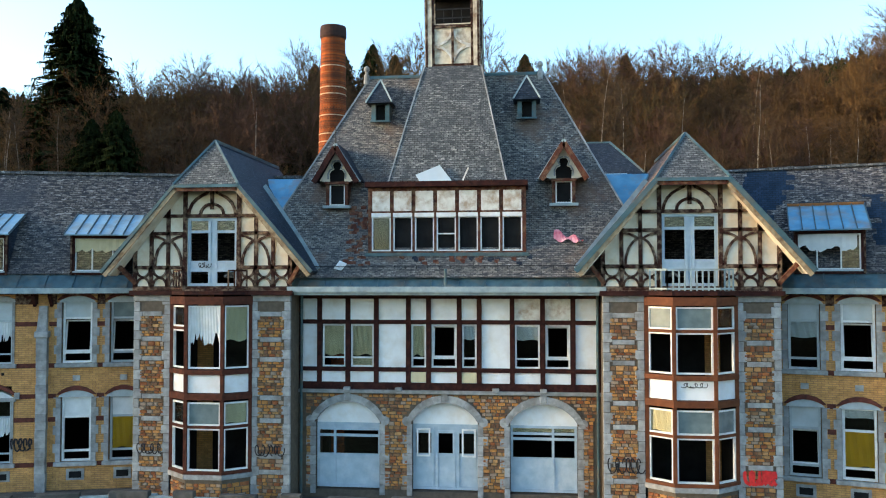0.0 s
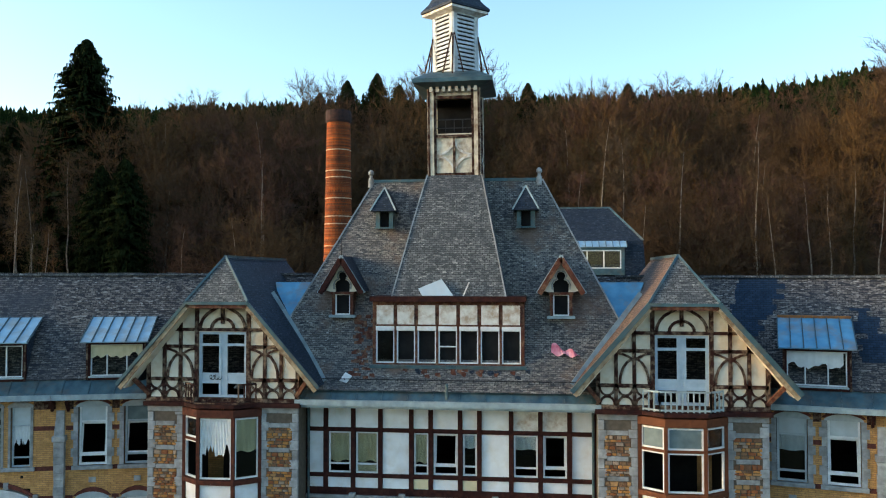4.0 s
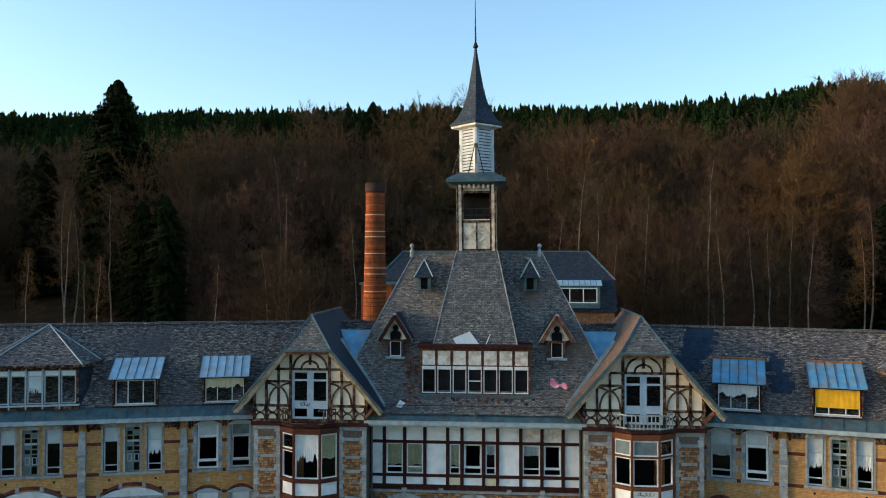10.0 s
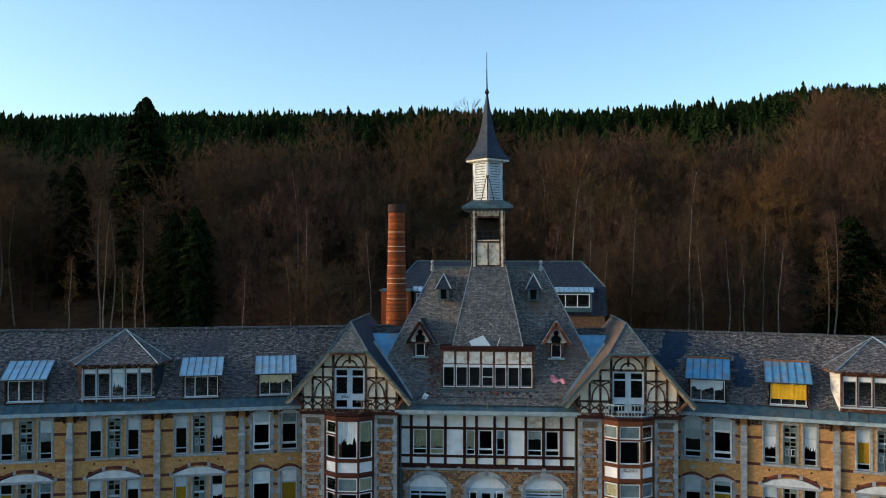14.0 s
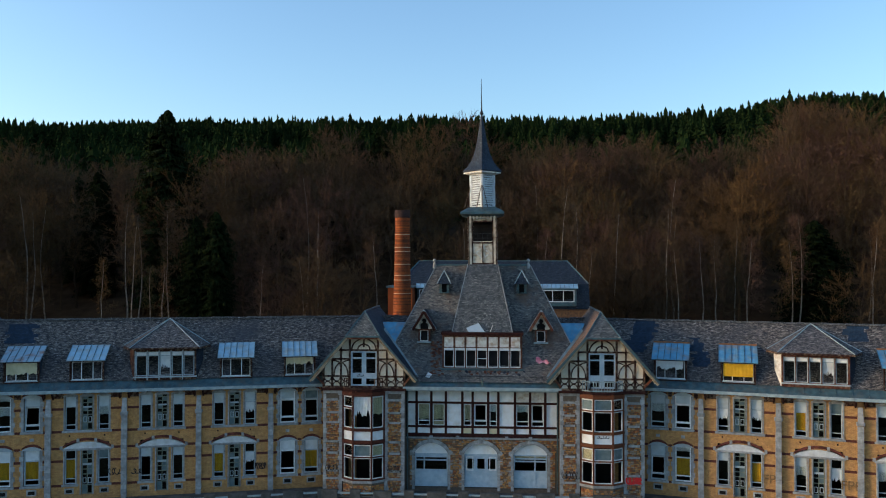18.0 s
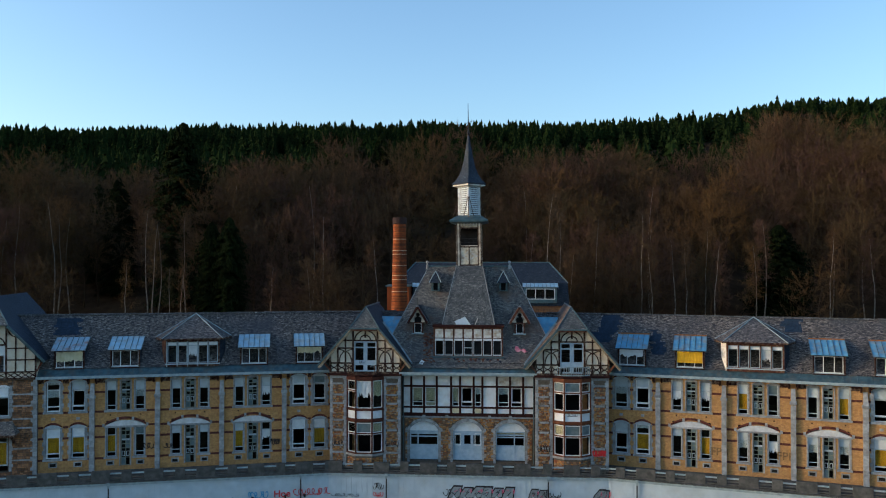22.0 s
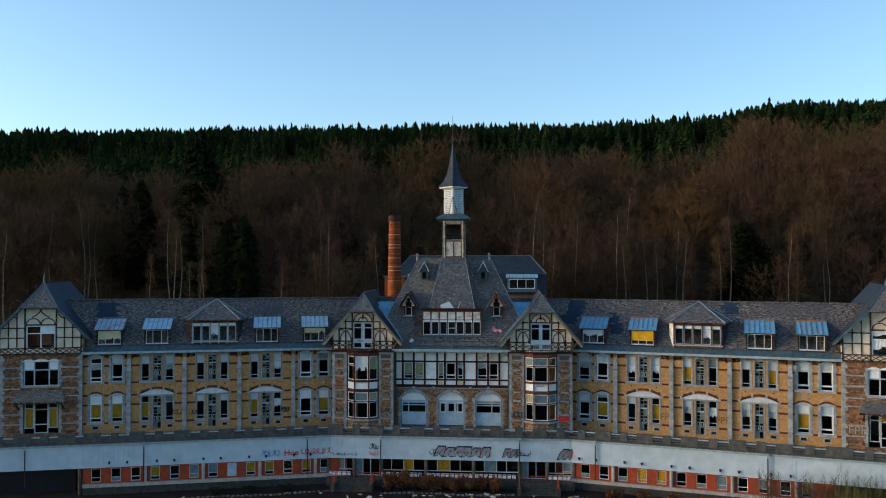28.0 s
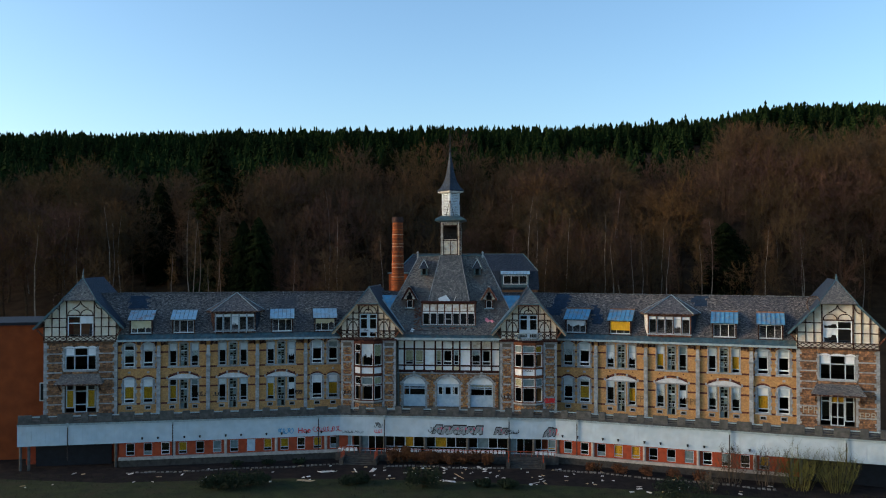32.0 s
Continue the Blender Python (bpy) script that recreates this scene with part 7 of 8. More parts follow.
RB = thing("rear_building", pose(0.6, 21.0, 0), "long rear block under a slate mansard roof", "building")
bm = bmesh.new()
box(bm, -9.2, 9.2, 0.2, 9.0, 3.0, 16.6)
part("wall", bm, STONE_FAR, RB)
bm = bmesh.new()
lv = [(9.4, 0.0, 16.5), (9.25, 0.25, 18.95), (7.35, 2.2, 21.15)]
rows = [[bm.verts.new(p) for p in ((-hw, y, z), (hw, y, z), (hw, 9.4 - y, z), (-hw, 9.4 - y, z))] for hw, y, z in lv]
for a, b in zip(rows, rows[1:]):
    for k in range(4):
        bm.faces.new((a[k], a[(k + 1) % 4], b[(k + 1) % 4], b[k]))
bm.faces.new(rows[-1])
part("roof", bm, SLATE_DARK, RB, "dark slate mansard")
for q in (-1, 1):
    hip_ridge(RB, (q * 9.25, 0.25, 18.97), (q * 7.35, 2.2, 21.17), ZINC, 0.12)
hip_ridge(RB, (-7.35, 2.2, 21.17), (7.35, 2.2, 21.17), ZINC, 0.1)
for cx in (6.3, -5.6):
    bm = bmesh.new()
    wall_cells(bm, cx - 1.75, cx + 1.75, 16.8, 18.6, -0.3, -0.15, [(cx - 1.55, cx + 1.55, 17.2, 18.35)])
    D = part("dormer", bm, ZINC, RB, "flat zinc dormer with three windows")
    window(D, cx - 1.55, cx + 1.55, 17.2, 18.35, -0.28, FRAME_W, 0.07, (0.33, 0.66), (), "ggg")
    seam_roof("dormer_roof", D, cx - 1.9, cx + 1.9, -0.45, 18.55, 1.2, 19.45, ZINC_PALE, 9)
    # Added sheet paints the rear dormer's unlit inside.
    bm = bmesh.new()
    box(bm, cx - 1.6, cx + 1.6, 0.1, 0.14, 16.9, 18.5)
    part("shade_back", bm, INNER_SHADE, D)
block("side_stair", RB, -9.9, -7.6, -2.6, 0.2, 3.0, 18.6, ORANGE_WALL, "orange brick stair tower")
block("side_stair_roof", RB, -10.05, -7.45, -2.75, 0.25, 18.6, 18.75, ZINC)

AN = thing("annex", pose(-11.2, 0.75, 0, 0, 0, WING_TURN) @ pose(-30.2, 1.6, 0), "plain orange rendered annex with a flat roof", "building")
block("wall", AN, -16.0, 0.0, 0.0, 9.0, -0.2, 13.7, ORANGE_WALL)
block("roof_edge", AN, -16.2, 0.1, -0.2, 9.2, 13.7, 14.0, SHADE_BLUE)
block("window", AN, -0.9, -0.05, -0.05, 0.05, 5.9, 7.8, FRAME_G)
# Solid pane coloured as the unlit room behind it.
block("pane", AN, -0.8, -0.15, -0.07, 0.0, 6.0, 7.7, INNER_SHADE)

# ---- forecourt ----
bm = bmesh.new()
box(bm, -48, 48, -14.0, -2.0, -0.06, 0.03)
part("forecourt", bm, ASPHALT, None)
fc = bpy.data.objects["forecourt"]
tagged(fc, "dark asphalt forecourt scattered with debris", "road", kind="structure")
bm = bmesh.new()
lawn = [(-70, -60), (70, -60), (70, -12), (30, -13.5), (12, -11.2), (0, -10.4), (-14, -11), (-30, -14), (-70, -13)]
vs = [bm.verts.new((x, y, 0.05)) for x, y in lawn]
bm.faces.new(vs)
GRASS = material("dull_green_lawn", (0.026, 0.036, 0.009), (0.012, 0.017, 0.006), rough=1.0, scale=0.8, bump=0.7, bump_scale=12, stain=(0.038, 0.028, 0.014), stain_amount=0.6, stain_scale=0.35)
lw = part("lawn", bm, GRASS, None)
tagged(lw, "dull green winter lawn", "lawn", kind="structure")

sr = random.Random(77)


def tufts():
    vv, ff = [], []
    for k in range(9000):
        x, y = sr.uniform(-40, 40), sr.uniform(-26, -11.6)
        h, a, w = sr.uniform(0.06, 0.22), sr.uniform(0, 6.28), sr.uniform(0.01, 0.03)
        b = len(vv)
        vv += [(x - w * math.cos(a), y - w * math.sin(a), 0.04), (x + w * math.cos(a), y + w * math.sin(a), 0.04), (x + sr.uniform(-0.06, 0.06), y + sr.uniform(-0.06, 0.06), 0.05 + h)]
        ff.append((b, b + 1, b + 2))
    me = bpy.data.meshes.new("grass")
    me.from_pydata(vv, [], ff)
    me.materials.append(GRASS)
    tagged(new("grass", me), "tufts of dull winter grass", "grass", kind="stuff")


tufts()


def shrub(x, y, radius, height, mat, n, label, name="bush", cat="bush"):
    """A bush: stems and many small leaves or twigs in an uneven dome."""
    S = thing(name, pose(x, y, 0), label, cat)
    sv, sf, lv2, lf = [], [], [], []
    for k in range(14):
        a = sr.uniform(0, 6.28)
        q = Vector((math.cos(a) * radius * 0.6 * sr.random(), math.sin(a) * radius * 0.6 * sr.random(), height * sr.uniform(0.6, 0.95)))
        b = len(sv)
        for e, rad in ((Vector((q.x * 0.2, q.y * 0.2, -0.05)), 0.02), (q, 0.008)):
            for i in range(3):
                sv.append((e.x + rad * math.cos(2.09 * i), e.y + rad * math.sin(2.09 * i), e.z))
        for i in range(3):
            sf.append((b + i, b + (i + 1) % 3, b + 3 + (i + 1) % 3, b + 3 + i))
    lumps = [(Vector((sr.uniform(-0.6, 0.6) * radius, sr.uniform(-0.5, 0.5) * radius, height * sr.uniform(0.3, 0.72))), sr.uniform(0.3, 0.55)) for _ in range(9)]
    for k in range(n):
        c, rr = sr.choice(lumps)
        d = Vector((sr.gauss(0, 1), sr.gauss(0, 1), sr.gauss(0, 0.8))).normalized() * (sr.random() ** 0.4)
        p = c + Vector((d.x * rr * radius, d.y * rr * radius, d.z * rr * height * 0.8))
        if p.z < 0.02:
            p.z = sr.uniform(0.02, 0.2)
        u = Vector((sr.uniform(-1, 1), sr.uniform(-1, 1), sr.uniform(-1, 1))).normalized() * 0.11
        v = u.orthogonal().normalized() * 0.05
        b = len(lv2)
        lv2 += [tuple(p - u), tuple(p + v), tuple(p + u), tuple(p - v)]
        lf.append((b, b + 1, b + 2, b + 3))
    for nm, data, mt in (("stems", (sv, sf), BARK), ("leaves", (lv2, lf), mat)):
        o = new(nm, to_mesh(nm, data, mt))
        o.parent = S
    return S


RUSSET = material("russet_hedge_leaves", (0.15, 0.056, 0.018), (0.07, 0.028, 0.013), rough=0.9, scale=1.0, bump=0)
DARKLEAF = material("dark_bush_leaves", (0.017, 0.025, 0.009), (0.009, 0.014, 0.006), rough=0.9, scale=1.0, bump=0)
OLIVE = material("olive_willow_twigs", (0.12, 0.115, 0.03), (0.07, 0.065, 0.02), rough=0.9, scale=1.0, bump=0)
for k in range(9):
    shrub(-5.4 + k * 1.2, -4.25 + sr.uniform(-0.2, 0.2), 1.0, 1.35 + (0.5 if k in (0, 1) else 0), RUSSET, 900, "russet hedge bush before the terrace")
for x, y, rr, h in ((-7.5, -12.2, 1.5, 1.0), (-1.2, -12.8, 2.2, 1.7), (3.9, -12.0, 1.0, 0.8), (6.2, -12.2, 1.2, 0.8), (-17.0, -14.0, 2.4, 1.6), (-19.5, -15.0, 2.0, 1.5), (21.0, -14.8, 2.6, 1.9)):
    shrub(x, y, rr, h, DARKLEAF, 1500, "low dark evergreen bush on the lawn")


def willow(x, y, radius, height, n, mat):
    """Upright scrub: many thin rods that fork towards their tips."""
    S = thing("willow_scrub", pose(x, y, 0), "leafless olive willow scrub before the terrace", "bush", "willow scrub")
    vv, ff = [], []

    def rod(p, q, w):
        b = len(vv)
        a = sr.uniform(0, 3.14)
        d = Vector((math.cos(a), math.sin(a), 0)) * w
        vv.extend((tuple(p - d), tuple(p + d), tuple(q)))
        ff.append((b, b + 1, b + 2))

    for k in range(n):
        a, q = sr.uniform(0, 6.28), radius * sr.random() ** 0.6
        p = Vector((math.cos(a) * q * 0.45, math.sin(a) * q * 0.45, -0.05))
        tip = Vector((math.cos(a) * q, math.sin(a) * q, height * sr.uniform(0.6, 1.0) * (1 - 0.35 * (q / radius) ** 2)))
        rod(p, tip, 0.022)
        for i in range(14):
            f = sr.uniform(0.35, 0.95)
            e = p.lerp(tip, f)
            rod(e, e + Vector((sr.uniform(-0.5, 0.5), sr.uniform(-0.5, 0.5), sr.uniform(0.3, 0.8))) * height * 0.26, 0.014)
    o = new("growth", to_mesh("growth", (vv, ff), mat))
    o.parent = S
    tagged(o, kind="stuff")


BROWN_ROD = material("grey_brown_rods", (0.10, 0.075, 0.05), (0.06, 0.045, 0.03), rough=0.95, scale=1.0, bump=0)
for x, y, rr, h in ((32.2, -10.0, 2.4, 4.3), (35.2, -10.6, 2.4, 4.5)):
    willow(x, y, rr, h, 75, OLIVE)
for x, y, rr, h in ((26.6, -8.8, 1.8, 4.0), (29.4, -9.4, 1.6, 3.8), (24.0, -11.5, 1.2, 2.0)):
    willow(x, y, rr, h, 45, BROWN_ROD)
for x in (14.5, 17.0, 19.4, 21.8, 24.0):
    shrub(x, -4.6 - (x - 11) * 0.27, 0.9, 0.9, RUSSET, 450, "russet scrub at the foot of the wall")
for x in (-14.5, -17.5, -20.5):
    shrub(x, -4.4 - (-x - 11) * 0.27, 0.8, 0.6, DARKLEAF, 350, "low scrub at the foot of the wall")

# steps and low walls
for cx in (8.0, -8.6):
    ST = thing("steps", pose(cx, FRONT - 0.85, 0), "worn concrete entrance steps", "steps", "entrance steps")
    for k in range(5):
        block("step", ST, -1.5, 1.5, -1.7 + k * 0.34, 0.0, -0.05 + k * 0.15, 0.1 + k * 0.15, BASE, bevel=0.015)
    for q in (-1, 1):
        block("cheek_wall", ST, q * 1.7 - 0.18, q * 1.7 + 0.18, -1.8, 0.0, -0.05, 0.62, BASE)
        for k in range(4):
            block("rail_post", ST, q * 1.7 - 0.03, q * 1.7 + 0.03, -1.7 + k * 0.5, -1.64 + k * 0.5, 0.62, 1.3, RED_PANEL)
KB = thing("stone_edging", Matrix(), "low edging of rough stones along the forecourt", "kerb")
EDGE = material("grey_edging_stone", (0.20, 0.18, 0.155), (0.09, 0.08, 0.07), rough=0.9, scale=4, obj_rand=0.4)
EDGE_STONES = []
for me in STONES:
    me2 = me.copy()
    me2.materials.clear()
    me2.materials.append(EDGE)
    EDGE_STONES.append(me2)
for k in range(150):
    x = -30 + k * 0.4 + sr.uniform(-0.05, 0.05)
    y = -5.6 - 0.27 * max(0.0, abs(x) - 11) - 0.2 * math.sin(x * 0.7)
    if abs(abs(x) - 8.2) < 2.2:
        continue
    ob = new("stone", sr.choice(EDGE_STONES))
    ob.parent = KB
    ob.location, ob.scale = (x, y, 0.0), (0.32, 0.35, sr.uniform(0.1, 0.2))

# debris on the forecourt
for k in range(130):
    x = sr.gauss(0, 17)
    y = sr.uniform(-11.5, -5.2) - 0.2 * max(0.0, abs(x) - 11)
    L, w = sr.uniform(0.12, 0.55), sr.uniform(0.08, 0.3)
    if k < 9:
        L, w = sr.uniform(1.0, 2.0), sr.uniform(0.08, 0.5)
    bm = bmesh.new()
    c = [(-L / 2, -w / 2), (L / 2, -w / 2 * sr.uniform(0.4, 1)), (L / 2 * sr.uniform(0.6, 1), w / 2), (-L / 2 * sr.uniform(0.6, 1), w / 2)]
    t = sr.uniform(0.015, 0.05)
    lo, hi = [bm.verts.new((px_, py_, 0)) for px_, py_ in c], [bm.verts.new((px_, py_, t)) for px_, py_ in c]
    bm.faces.new(lo[::-1])
    bm.faces.new(hi)
    for i in range(4):
        bm.faces.new((lo[i], lo[(i + 1) % 4], hi[(i + 1) % 4], hi[i]))
    kind = sr.choice(("w", "w", "w", "o"))
    o = new("plank" if L > 0.9 else "rubble_piece", mesh_of("debris", bm, {"w": PEEL, "o": WOOD}[kind]))
    o.matrix_world = pose(x, y, 0.035 if y > -10.5 else 0.055, sr.uniform(-4, 4), sr.uniform(-4, 4), sr.uniform(0, 360))
    tagged(o, "broken board lying on the dark forecourt" if kind == "w" else "splintered raw wood piece on the forecourt", "debris", "debris on the forecourt")


# ---- debris on the roof ----
def loose_board(name, pts, mat, label, thick=0.04, cat="board"):
    bm = bmesh.new()
    slab(bm, pts, thick)
    o = new(name, mesh_of(name, bm, mat))
    tagged(o, label, cat)
    return o


loose_board("loose_sheet", [(-1.14, 0.0, 16.34), (-0.98, -0.12, 16.08), (0.2, -0.12, 16.08), (-0.27, 0.12, 16.70)], SHEET, "white ribbed sheet lying on the dormer roof")
loose_board("loose_pole", [(0.55, -0.12, 16.08), (0.6, -0.12, 16.08), (0.8, 0.05, 16.58), (0.75, 0.05, 16.58)], PEEL, "thin splintered lath leaning on the roof")
loose_board("white_board", [(-4.0, -0.72, 12.93), (-3.72, -0.78, 12.86), (-3.55, -0.62, 13.1), (-3.82, -0.55, 13.22)], WHITE, "small white panel lying near the gutter")
bm = bmesh.new()
n = 12
ta = [bm.verts.new((3.85 + 1.0 * i / n, 0.28 - 0.28 * i / n - 0.05, 14.28 - 0.34 * i / n + 0.09 * math.sin(i * 0.9))) for i in range(n + 1)]
tb = [bm.verts.new((3.82 + 1.05 * i / n, 0.1 - 0.28 * i / n - 0.06, 13.92 - 0.18 * i / n + 0.07 * math.cos(i * 1.1) + (0.12 * i / n))) for i in range(n + 1)]
for i in range(n):
    bm.faces.new((ta[i], tb[i], tb[i + 1], ta[i + 1]))
o = new("torn_cloth", mesh_of("torn_cloth", bm, PINK))
tagged(o, "faded red and white torn cloth lying on the slates", "cloth")


# ---- spray paint ----
def ribbon(parent, pts, w, y, mat):
    """A painted stroke that overlaps itself without two faces in one plane."""
    ps = [Vector((x, y - 0.0005 * i, z)) for i, (x, z) in enumerate(pts)]
    bm = bmesh.new()
    prev = None
    for i, p in enumerate(ps):
        t = (ps[min(i + 1, len(ps) - 1)] - ps[max(i - 1, 0)]).normalized()
        d = Vector((-t.z, 0, t.x)) * w / 2
        row = (bm.verts.new(p + d), bm.verts.new(p - d))
        if prev:
            bm.faces.new((prev[0], prev[1], row[1], row[0]))
        prev = row
    part("stroke", bm, mat, parent)


def blocky_piece(m, w, h, n, seed, fill, label):
    """A row of slanted blocky shapes, filled, outlined in black and dotted in pink."""
    r = random.Random(seed)
    S = thing("graffiti_piece", m, label, "graffiti")
    for k in range(n):
        cx, ww = -w / 2 + w * (k + 0.5) / n, w / n * 0.52
        lean = r.uniform(0.05, 0.35) * h
        z0, z1 = h * r.uniform(0.0, 0.1), h * r.uniform(0.85, 1.0)
        pts = [(cx - ww - lean * 0.3, z0), (cx - ww * 0.3, z0 + 0.04), (cx, z0 + h * r.uniform(0.15, 0.3)), (cx + ww * 0.4, z0), (cx + ww, z0 + h * 0.08), (cx + ww * 0.8 + lean, z0 + h * 0.55),
               (cx + ww + lean, z1), (cx - ww * 0.5 + lean, z1), (cx - ww * 0.7, z0 + h * 0.5)]
        mid = (sum(p[0] for p in pts) / 9, sum(p[1] for p in pts) / 9)
        for nm, grow, y, mat in (("outline", 1.16, 0.0, BLACK_SPRAY), ("fill", 0.92, -0.006, fill)):
            bm = bmesh.new()
            bm.faces.new([bm.verts.new((mid[0] + (x - mid[0]) * grow, y - 0.001 * k, mid[1] + (z - mid[1]) * grow)) for x, z in pts])
            part(nm, bm, mat, S)
        ribbon(S, [(mid[0] - ww * 0.2, mid[1] - h * 0.12), (mid[0] + ww * 0.1, mid[1] + h * 0.02), (mid[0] + ww * 0.3 + lean * 0.3, mid[1] + h * 0.2)], 0.05, -0.02, BLACK_SPRAY)
        for q in range(3):
            u, v = mid[0] + ww * r.uniform(-0.6, 0.5), h * r.uniform(0.2, 0.75)
            ribbon(S, [(u, v), (u + ww * r.uniform(-0.3, 0.5), v + h * r.uniform(-0.2, 0.25)), (u + ww * r.uniform(0.1, 0.6), v + h * r.uniform(-0.1, 0.2))], 0.04, -0.03 - 0.004 * q, BLACK_SPRAY if q else PINK_SPRAY)
        if k % 2 == 0 or n > 3:
            ribbon(S, [(cx + ww * 1.0, h * 0.5), (cx + ww * 1.25, h * 0.62), (cx + ww * 1.1, h * 0.8), (cx + ww * 0.95, h * 0.65)], 0.07, -0.025, PINK_SPRAY)
    return S


PALE_SPRAY = material("pale_grey_spray_paint", (0.27, 0.32, 0.34), (0.16, 0.20, 0.22), rough=0.6, scale=3)
DIM_SPRAY = material("dim_brown_spray_paint", (0.26, 0.155, 0.07), rough=0.7, scale=9)
PINK_SPRAY = material("pink_spray_paint", (0.75, 0.12, 0.22), rough=0.6, scale=9)


def scrawl(name, m, w, h, seed, mat, label, strokes=7, thick=0.035):
    """An unreadable tag: looping strokes over a width and height."""
    r = random.Random(seed)
    S = thing(name, m, label, "graffiti")
    for k in range(strokes):
        cx = -w / 2 + w * (k + 0.5) / strokes
        pts = []
        a0, turns = r.uniform(0, 6.28), r.uniform(3.5, 6.5)
        for i in range(15):
            t = i / 14
            pts.append((cx + w / strokes * (0.55 * math.cos(a0 + turns * t)) + (t - 0.5) * w / strokes * 0.8, h / 2 + h * 0.45 * math.sin(a0 + turns * t) * r.uniform(0.8, 1)))
        ribbon(S, pts, thick, -0.009 * (k % 3), mat)
    return S


def words(text, m, size, mat, label, width=0.0):
    cu = bpy.data.curves.new("letters", "FONT")
    cu.body, cu.size, cu.extrude, cu.offset = text, size, 0.003, width
    ob = new("tmp", cu)
    dg = bpy.context.evaluated_depsgraph_get()
    me = bpy.data.meshes.new_from_object(ob.evaluated_get(dg))
    bpy.data.objects.remove(ob)
    me.materials.clear()
    me.materials.append(mat)
    o = new("lettering", me)
    o.matrix_world = m @ Matrix.Rotation(radians(90), 4, "X")
    tagged(o, label, "graffiti")
    return o


for x, z, w, h, sd, mt in ((-10.55, 6.3, 0.9, 0.42, 1, BLACK_SPRAY), (-6.15, 6.3, 1.0, 0.45, 2, BLACK_SPRAY), (6.15, 6.0, 1.1, 0.6, 3, BLACK_SPRAY)):
    scrawl("graffiti_tag", pose(x, -1.31, z), w, h, sd, mt, "black sprayed tag on a stone pillar", 6, 0.04)
scrawl("graffiti_tag", pose(10.5, -1.31, 5.75), 1.0, 0.5, 4, RED_SPRAY, "bright red sprayed tag on a stone pillar", 7, 0.11)
scrawl("graffiti_tag", pose(8.3, -1.86, 8.98), 0.75, 0.18, 5, BLACK_SPRAY, "thin black tag on a white panel", 5, 0.025)
scrawl("graffiti_tag", pose(-8.6, -1.2, 12.95) @ pose(0, -0.03, 0), 0.45, 0.2, 6, BLACK_SPRAY, "small black tag on the french window", 4, 0.025)
FY = FRONT + 0.05 - 0.04
blocky_piece(pose(1.1, FY, 2.66), 5.0, 0.95, 6, 11, PALE_SPRAY, "long pale grey graffiti piece outlined in black")
blocky_piece(pose(5.5, FY, 2.66), 1.3, 0.85, 2, 14, GREY_SPRAY, "small grey graffiti piece outlined in black")
scrawl("graffiti_piece", pose(6.7, FY - 0.01, 2.85), 1.2, 0.45, 13, BLACK_SPRAY, "black graffiti tag on white sheet", 5, 0.06)
scrawl("graffiti_piece", pose(-1.5, FY - 0.01, 2.8), 0.5, 0.6, 12, BLACK_SPRAY, "black graffiti ring on white sheet", 2, 0.06)
blocky_piece(pose(10.4, FY, 2.6), 1.1, 0.95, 2, 15, GREY_SPRAY, "small grey graffiti piece outlined in black")
scrawl("graffiti_piece", pose(-9.6, FY - 0.01, 2.62), 2.2, 0.25, 16, BLACK_SPRAY, "thin black scrawl on white sheet", 9, 0.035)
scrawl("graffiti_piece", pose(-7.0, FY - 0.01, 3.2), 0.7, 0.6, 17, BLACK_SPRAY, "black tag on white sheet", 4, 0.05)
scrawl("graffiti_piece", pose(-7.0, FY - 0.01, 2.65), 0.7, 0.4, 18, RED_SPRAY, "red tag on white sheet", 4, 0.05)
ml = pose(-11.2, 0.75, 0, 0, 0, WING_TURN) @ pose(0, -OUT - 0.04, 0)
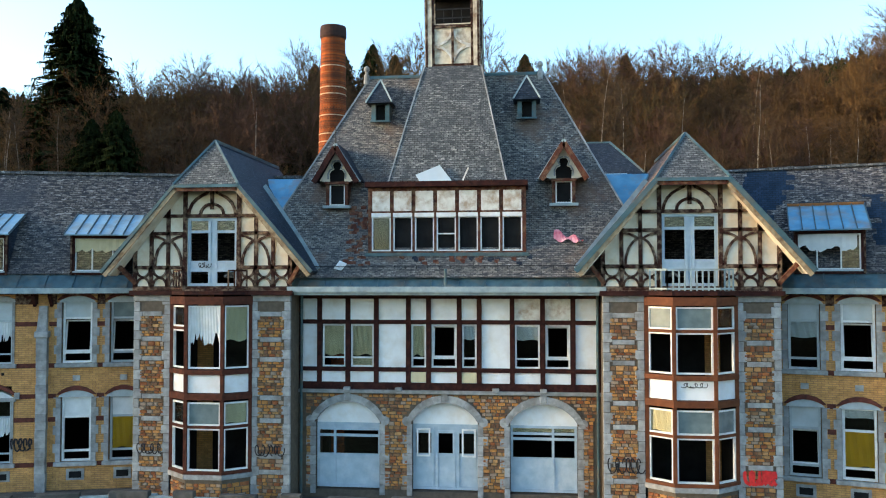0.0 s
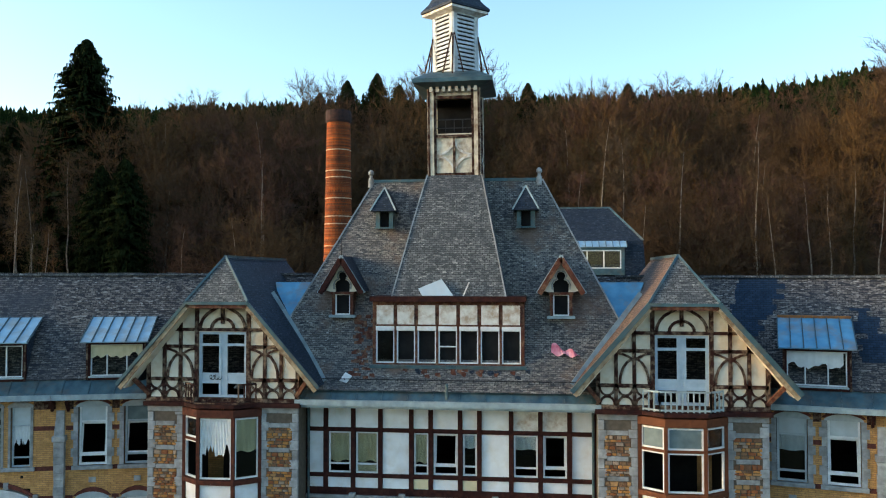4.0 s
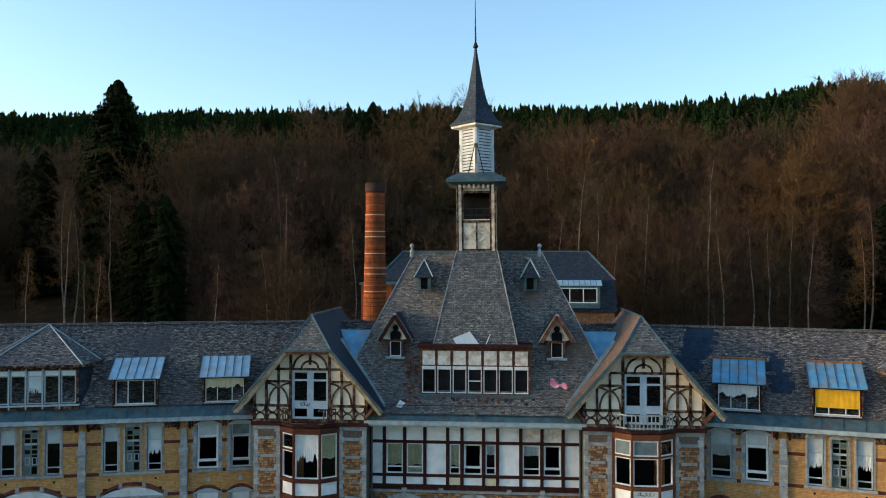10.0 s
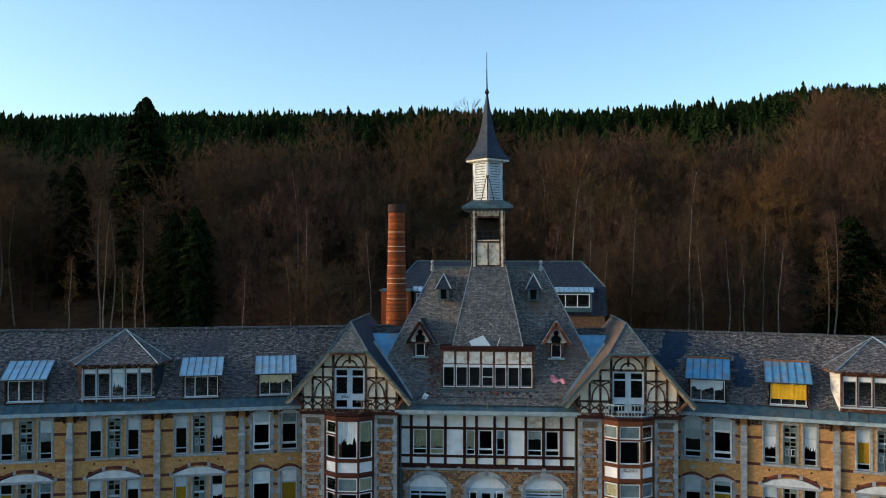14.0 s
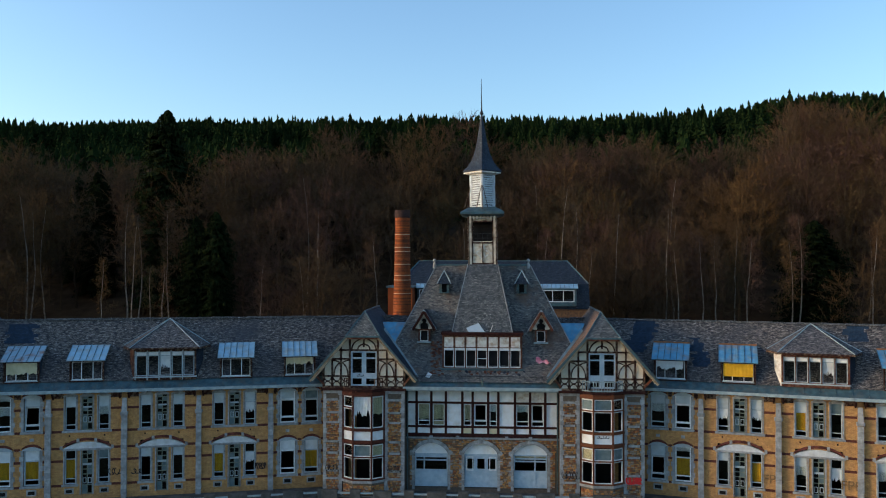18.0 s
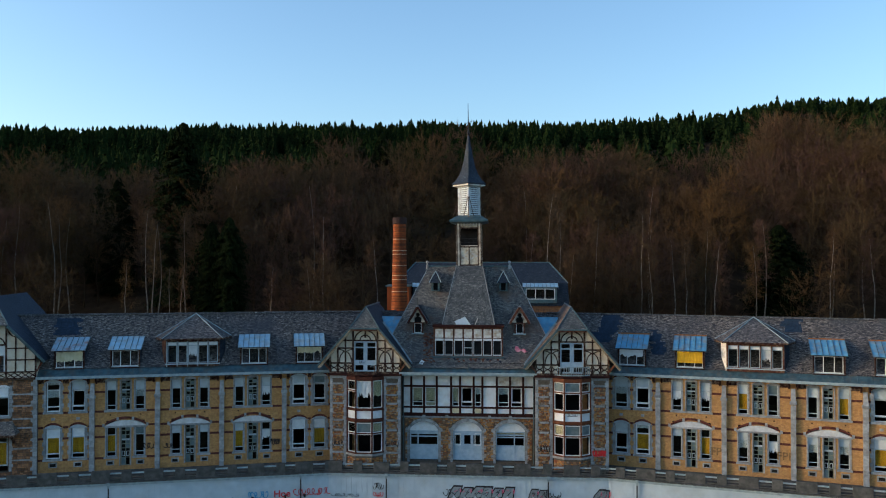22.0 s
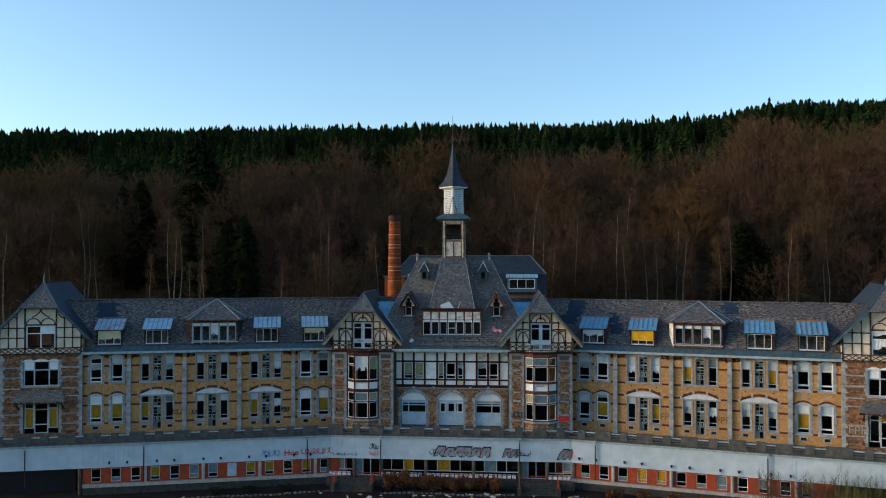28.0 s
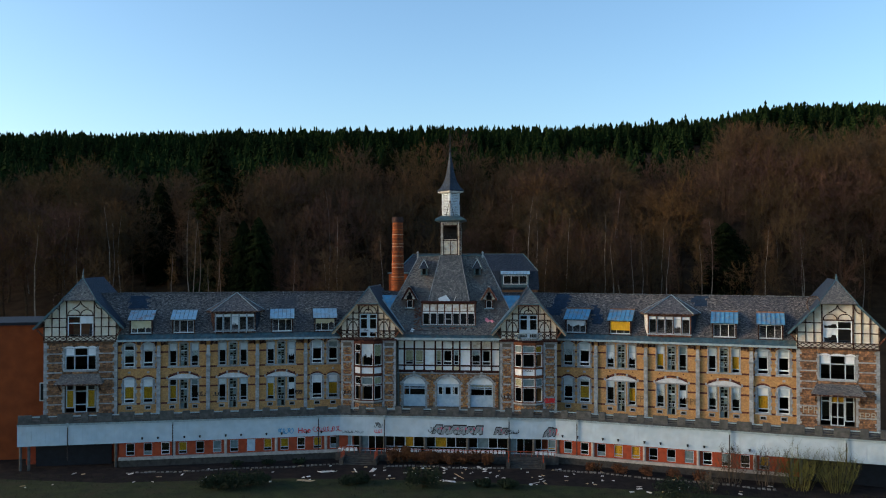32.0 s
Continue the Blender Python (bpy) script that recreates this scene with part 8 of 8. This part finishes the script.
mr = pose(11.2, 0.75, 0, 0, 0, -WING_TURN) @ pose(0, -OUT - 0.04, 0)
words("Hoe", ml @ pose(-5.0, 0, 2.75), 0.75, RED_SPRAY, "red sprayed lettering on white sheet", 0.012)
scrawl("graffiti_piece", ml @ pose(-1.4, 0, 2.75), 4.0, 0.6, 21, RED_SPRAY, "red sprayed words that cannot be read", 11, 0.06)
scrawl("graffiti_piece", ml @ pose(-6.2, 0, 2.7), 1.5, 0.6, 22, BLUE_SPRAY, "blue sprayed tag on white sheet", 6, 0.07)
scrawl("graffiti_piece", mr @ pose(0.5, 0, 2.75), 1.0, 0.7, 23, RED_SPRAY, "small red scrawl on white sheet", 5, 0.03)
wr_ = pose(11.2, 0.75, 0, 0, 0, -WING_TURN) @ pose(0, -0.06, 0)
words("FPB", wr_ @ pose(13.0, -0.02, 6.1), 0.85, DIM_SPRAY, "faint grey sprayed letters on yellow brick", 0.01)
words("FPB", wr_ @ pose(8.2, -0.02, 6.1), 0.85, DIM_SPRAY, "faint grey sprayed letters on yellow brick", 0.01)
er_ = pose(11.2, 0.75, 0, 0, 0, -WING_TURN) @ pose(0, -0.45, 0)
words("FPH", er_ @ pose(23.6, 0, 6.0), 0.95, WHITE_SPRAY, "pale sprayed letters on rubble stone", -0.005)
words("FPB", er_ @ pose(28.4, 0, 5.7), 0.95, WHITE_SPRAY, "pale sprayed letters on rubble stone", -0.005)
wl_ = pose(-11.2, 0.75, 0, 0, 0, WING_TURN) @ pose(0, -0.06, 0)
scrawl("graffiti_tag", wl_ @ pose(-4.9, 0, 6.1), 0.8, 0.55, 31, BLACK_SPRAY, "black sprayed tag on yellow brick", 5, 0.06)
scrawl("graffiti_tag", wl_ @ pose(-14.8, 0, 6.2), 0.9, 0.5, 32, BLACK_SPRAY, "black sprayed tag on yellow brick", 4, 0.06)
scrawl("graffiti_tag", wl_ @ pose(-13.3, 0, 6.2), 0.7, 0.4, 33, BLACK_SPRAY, "black sprayed tag on yellow brick", 3, 0.06)
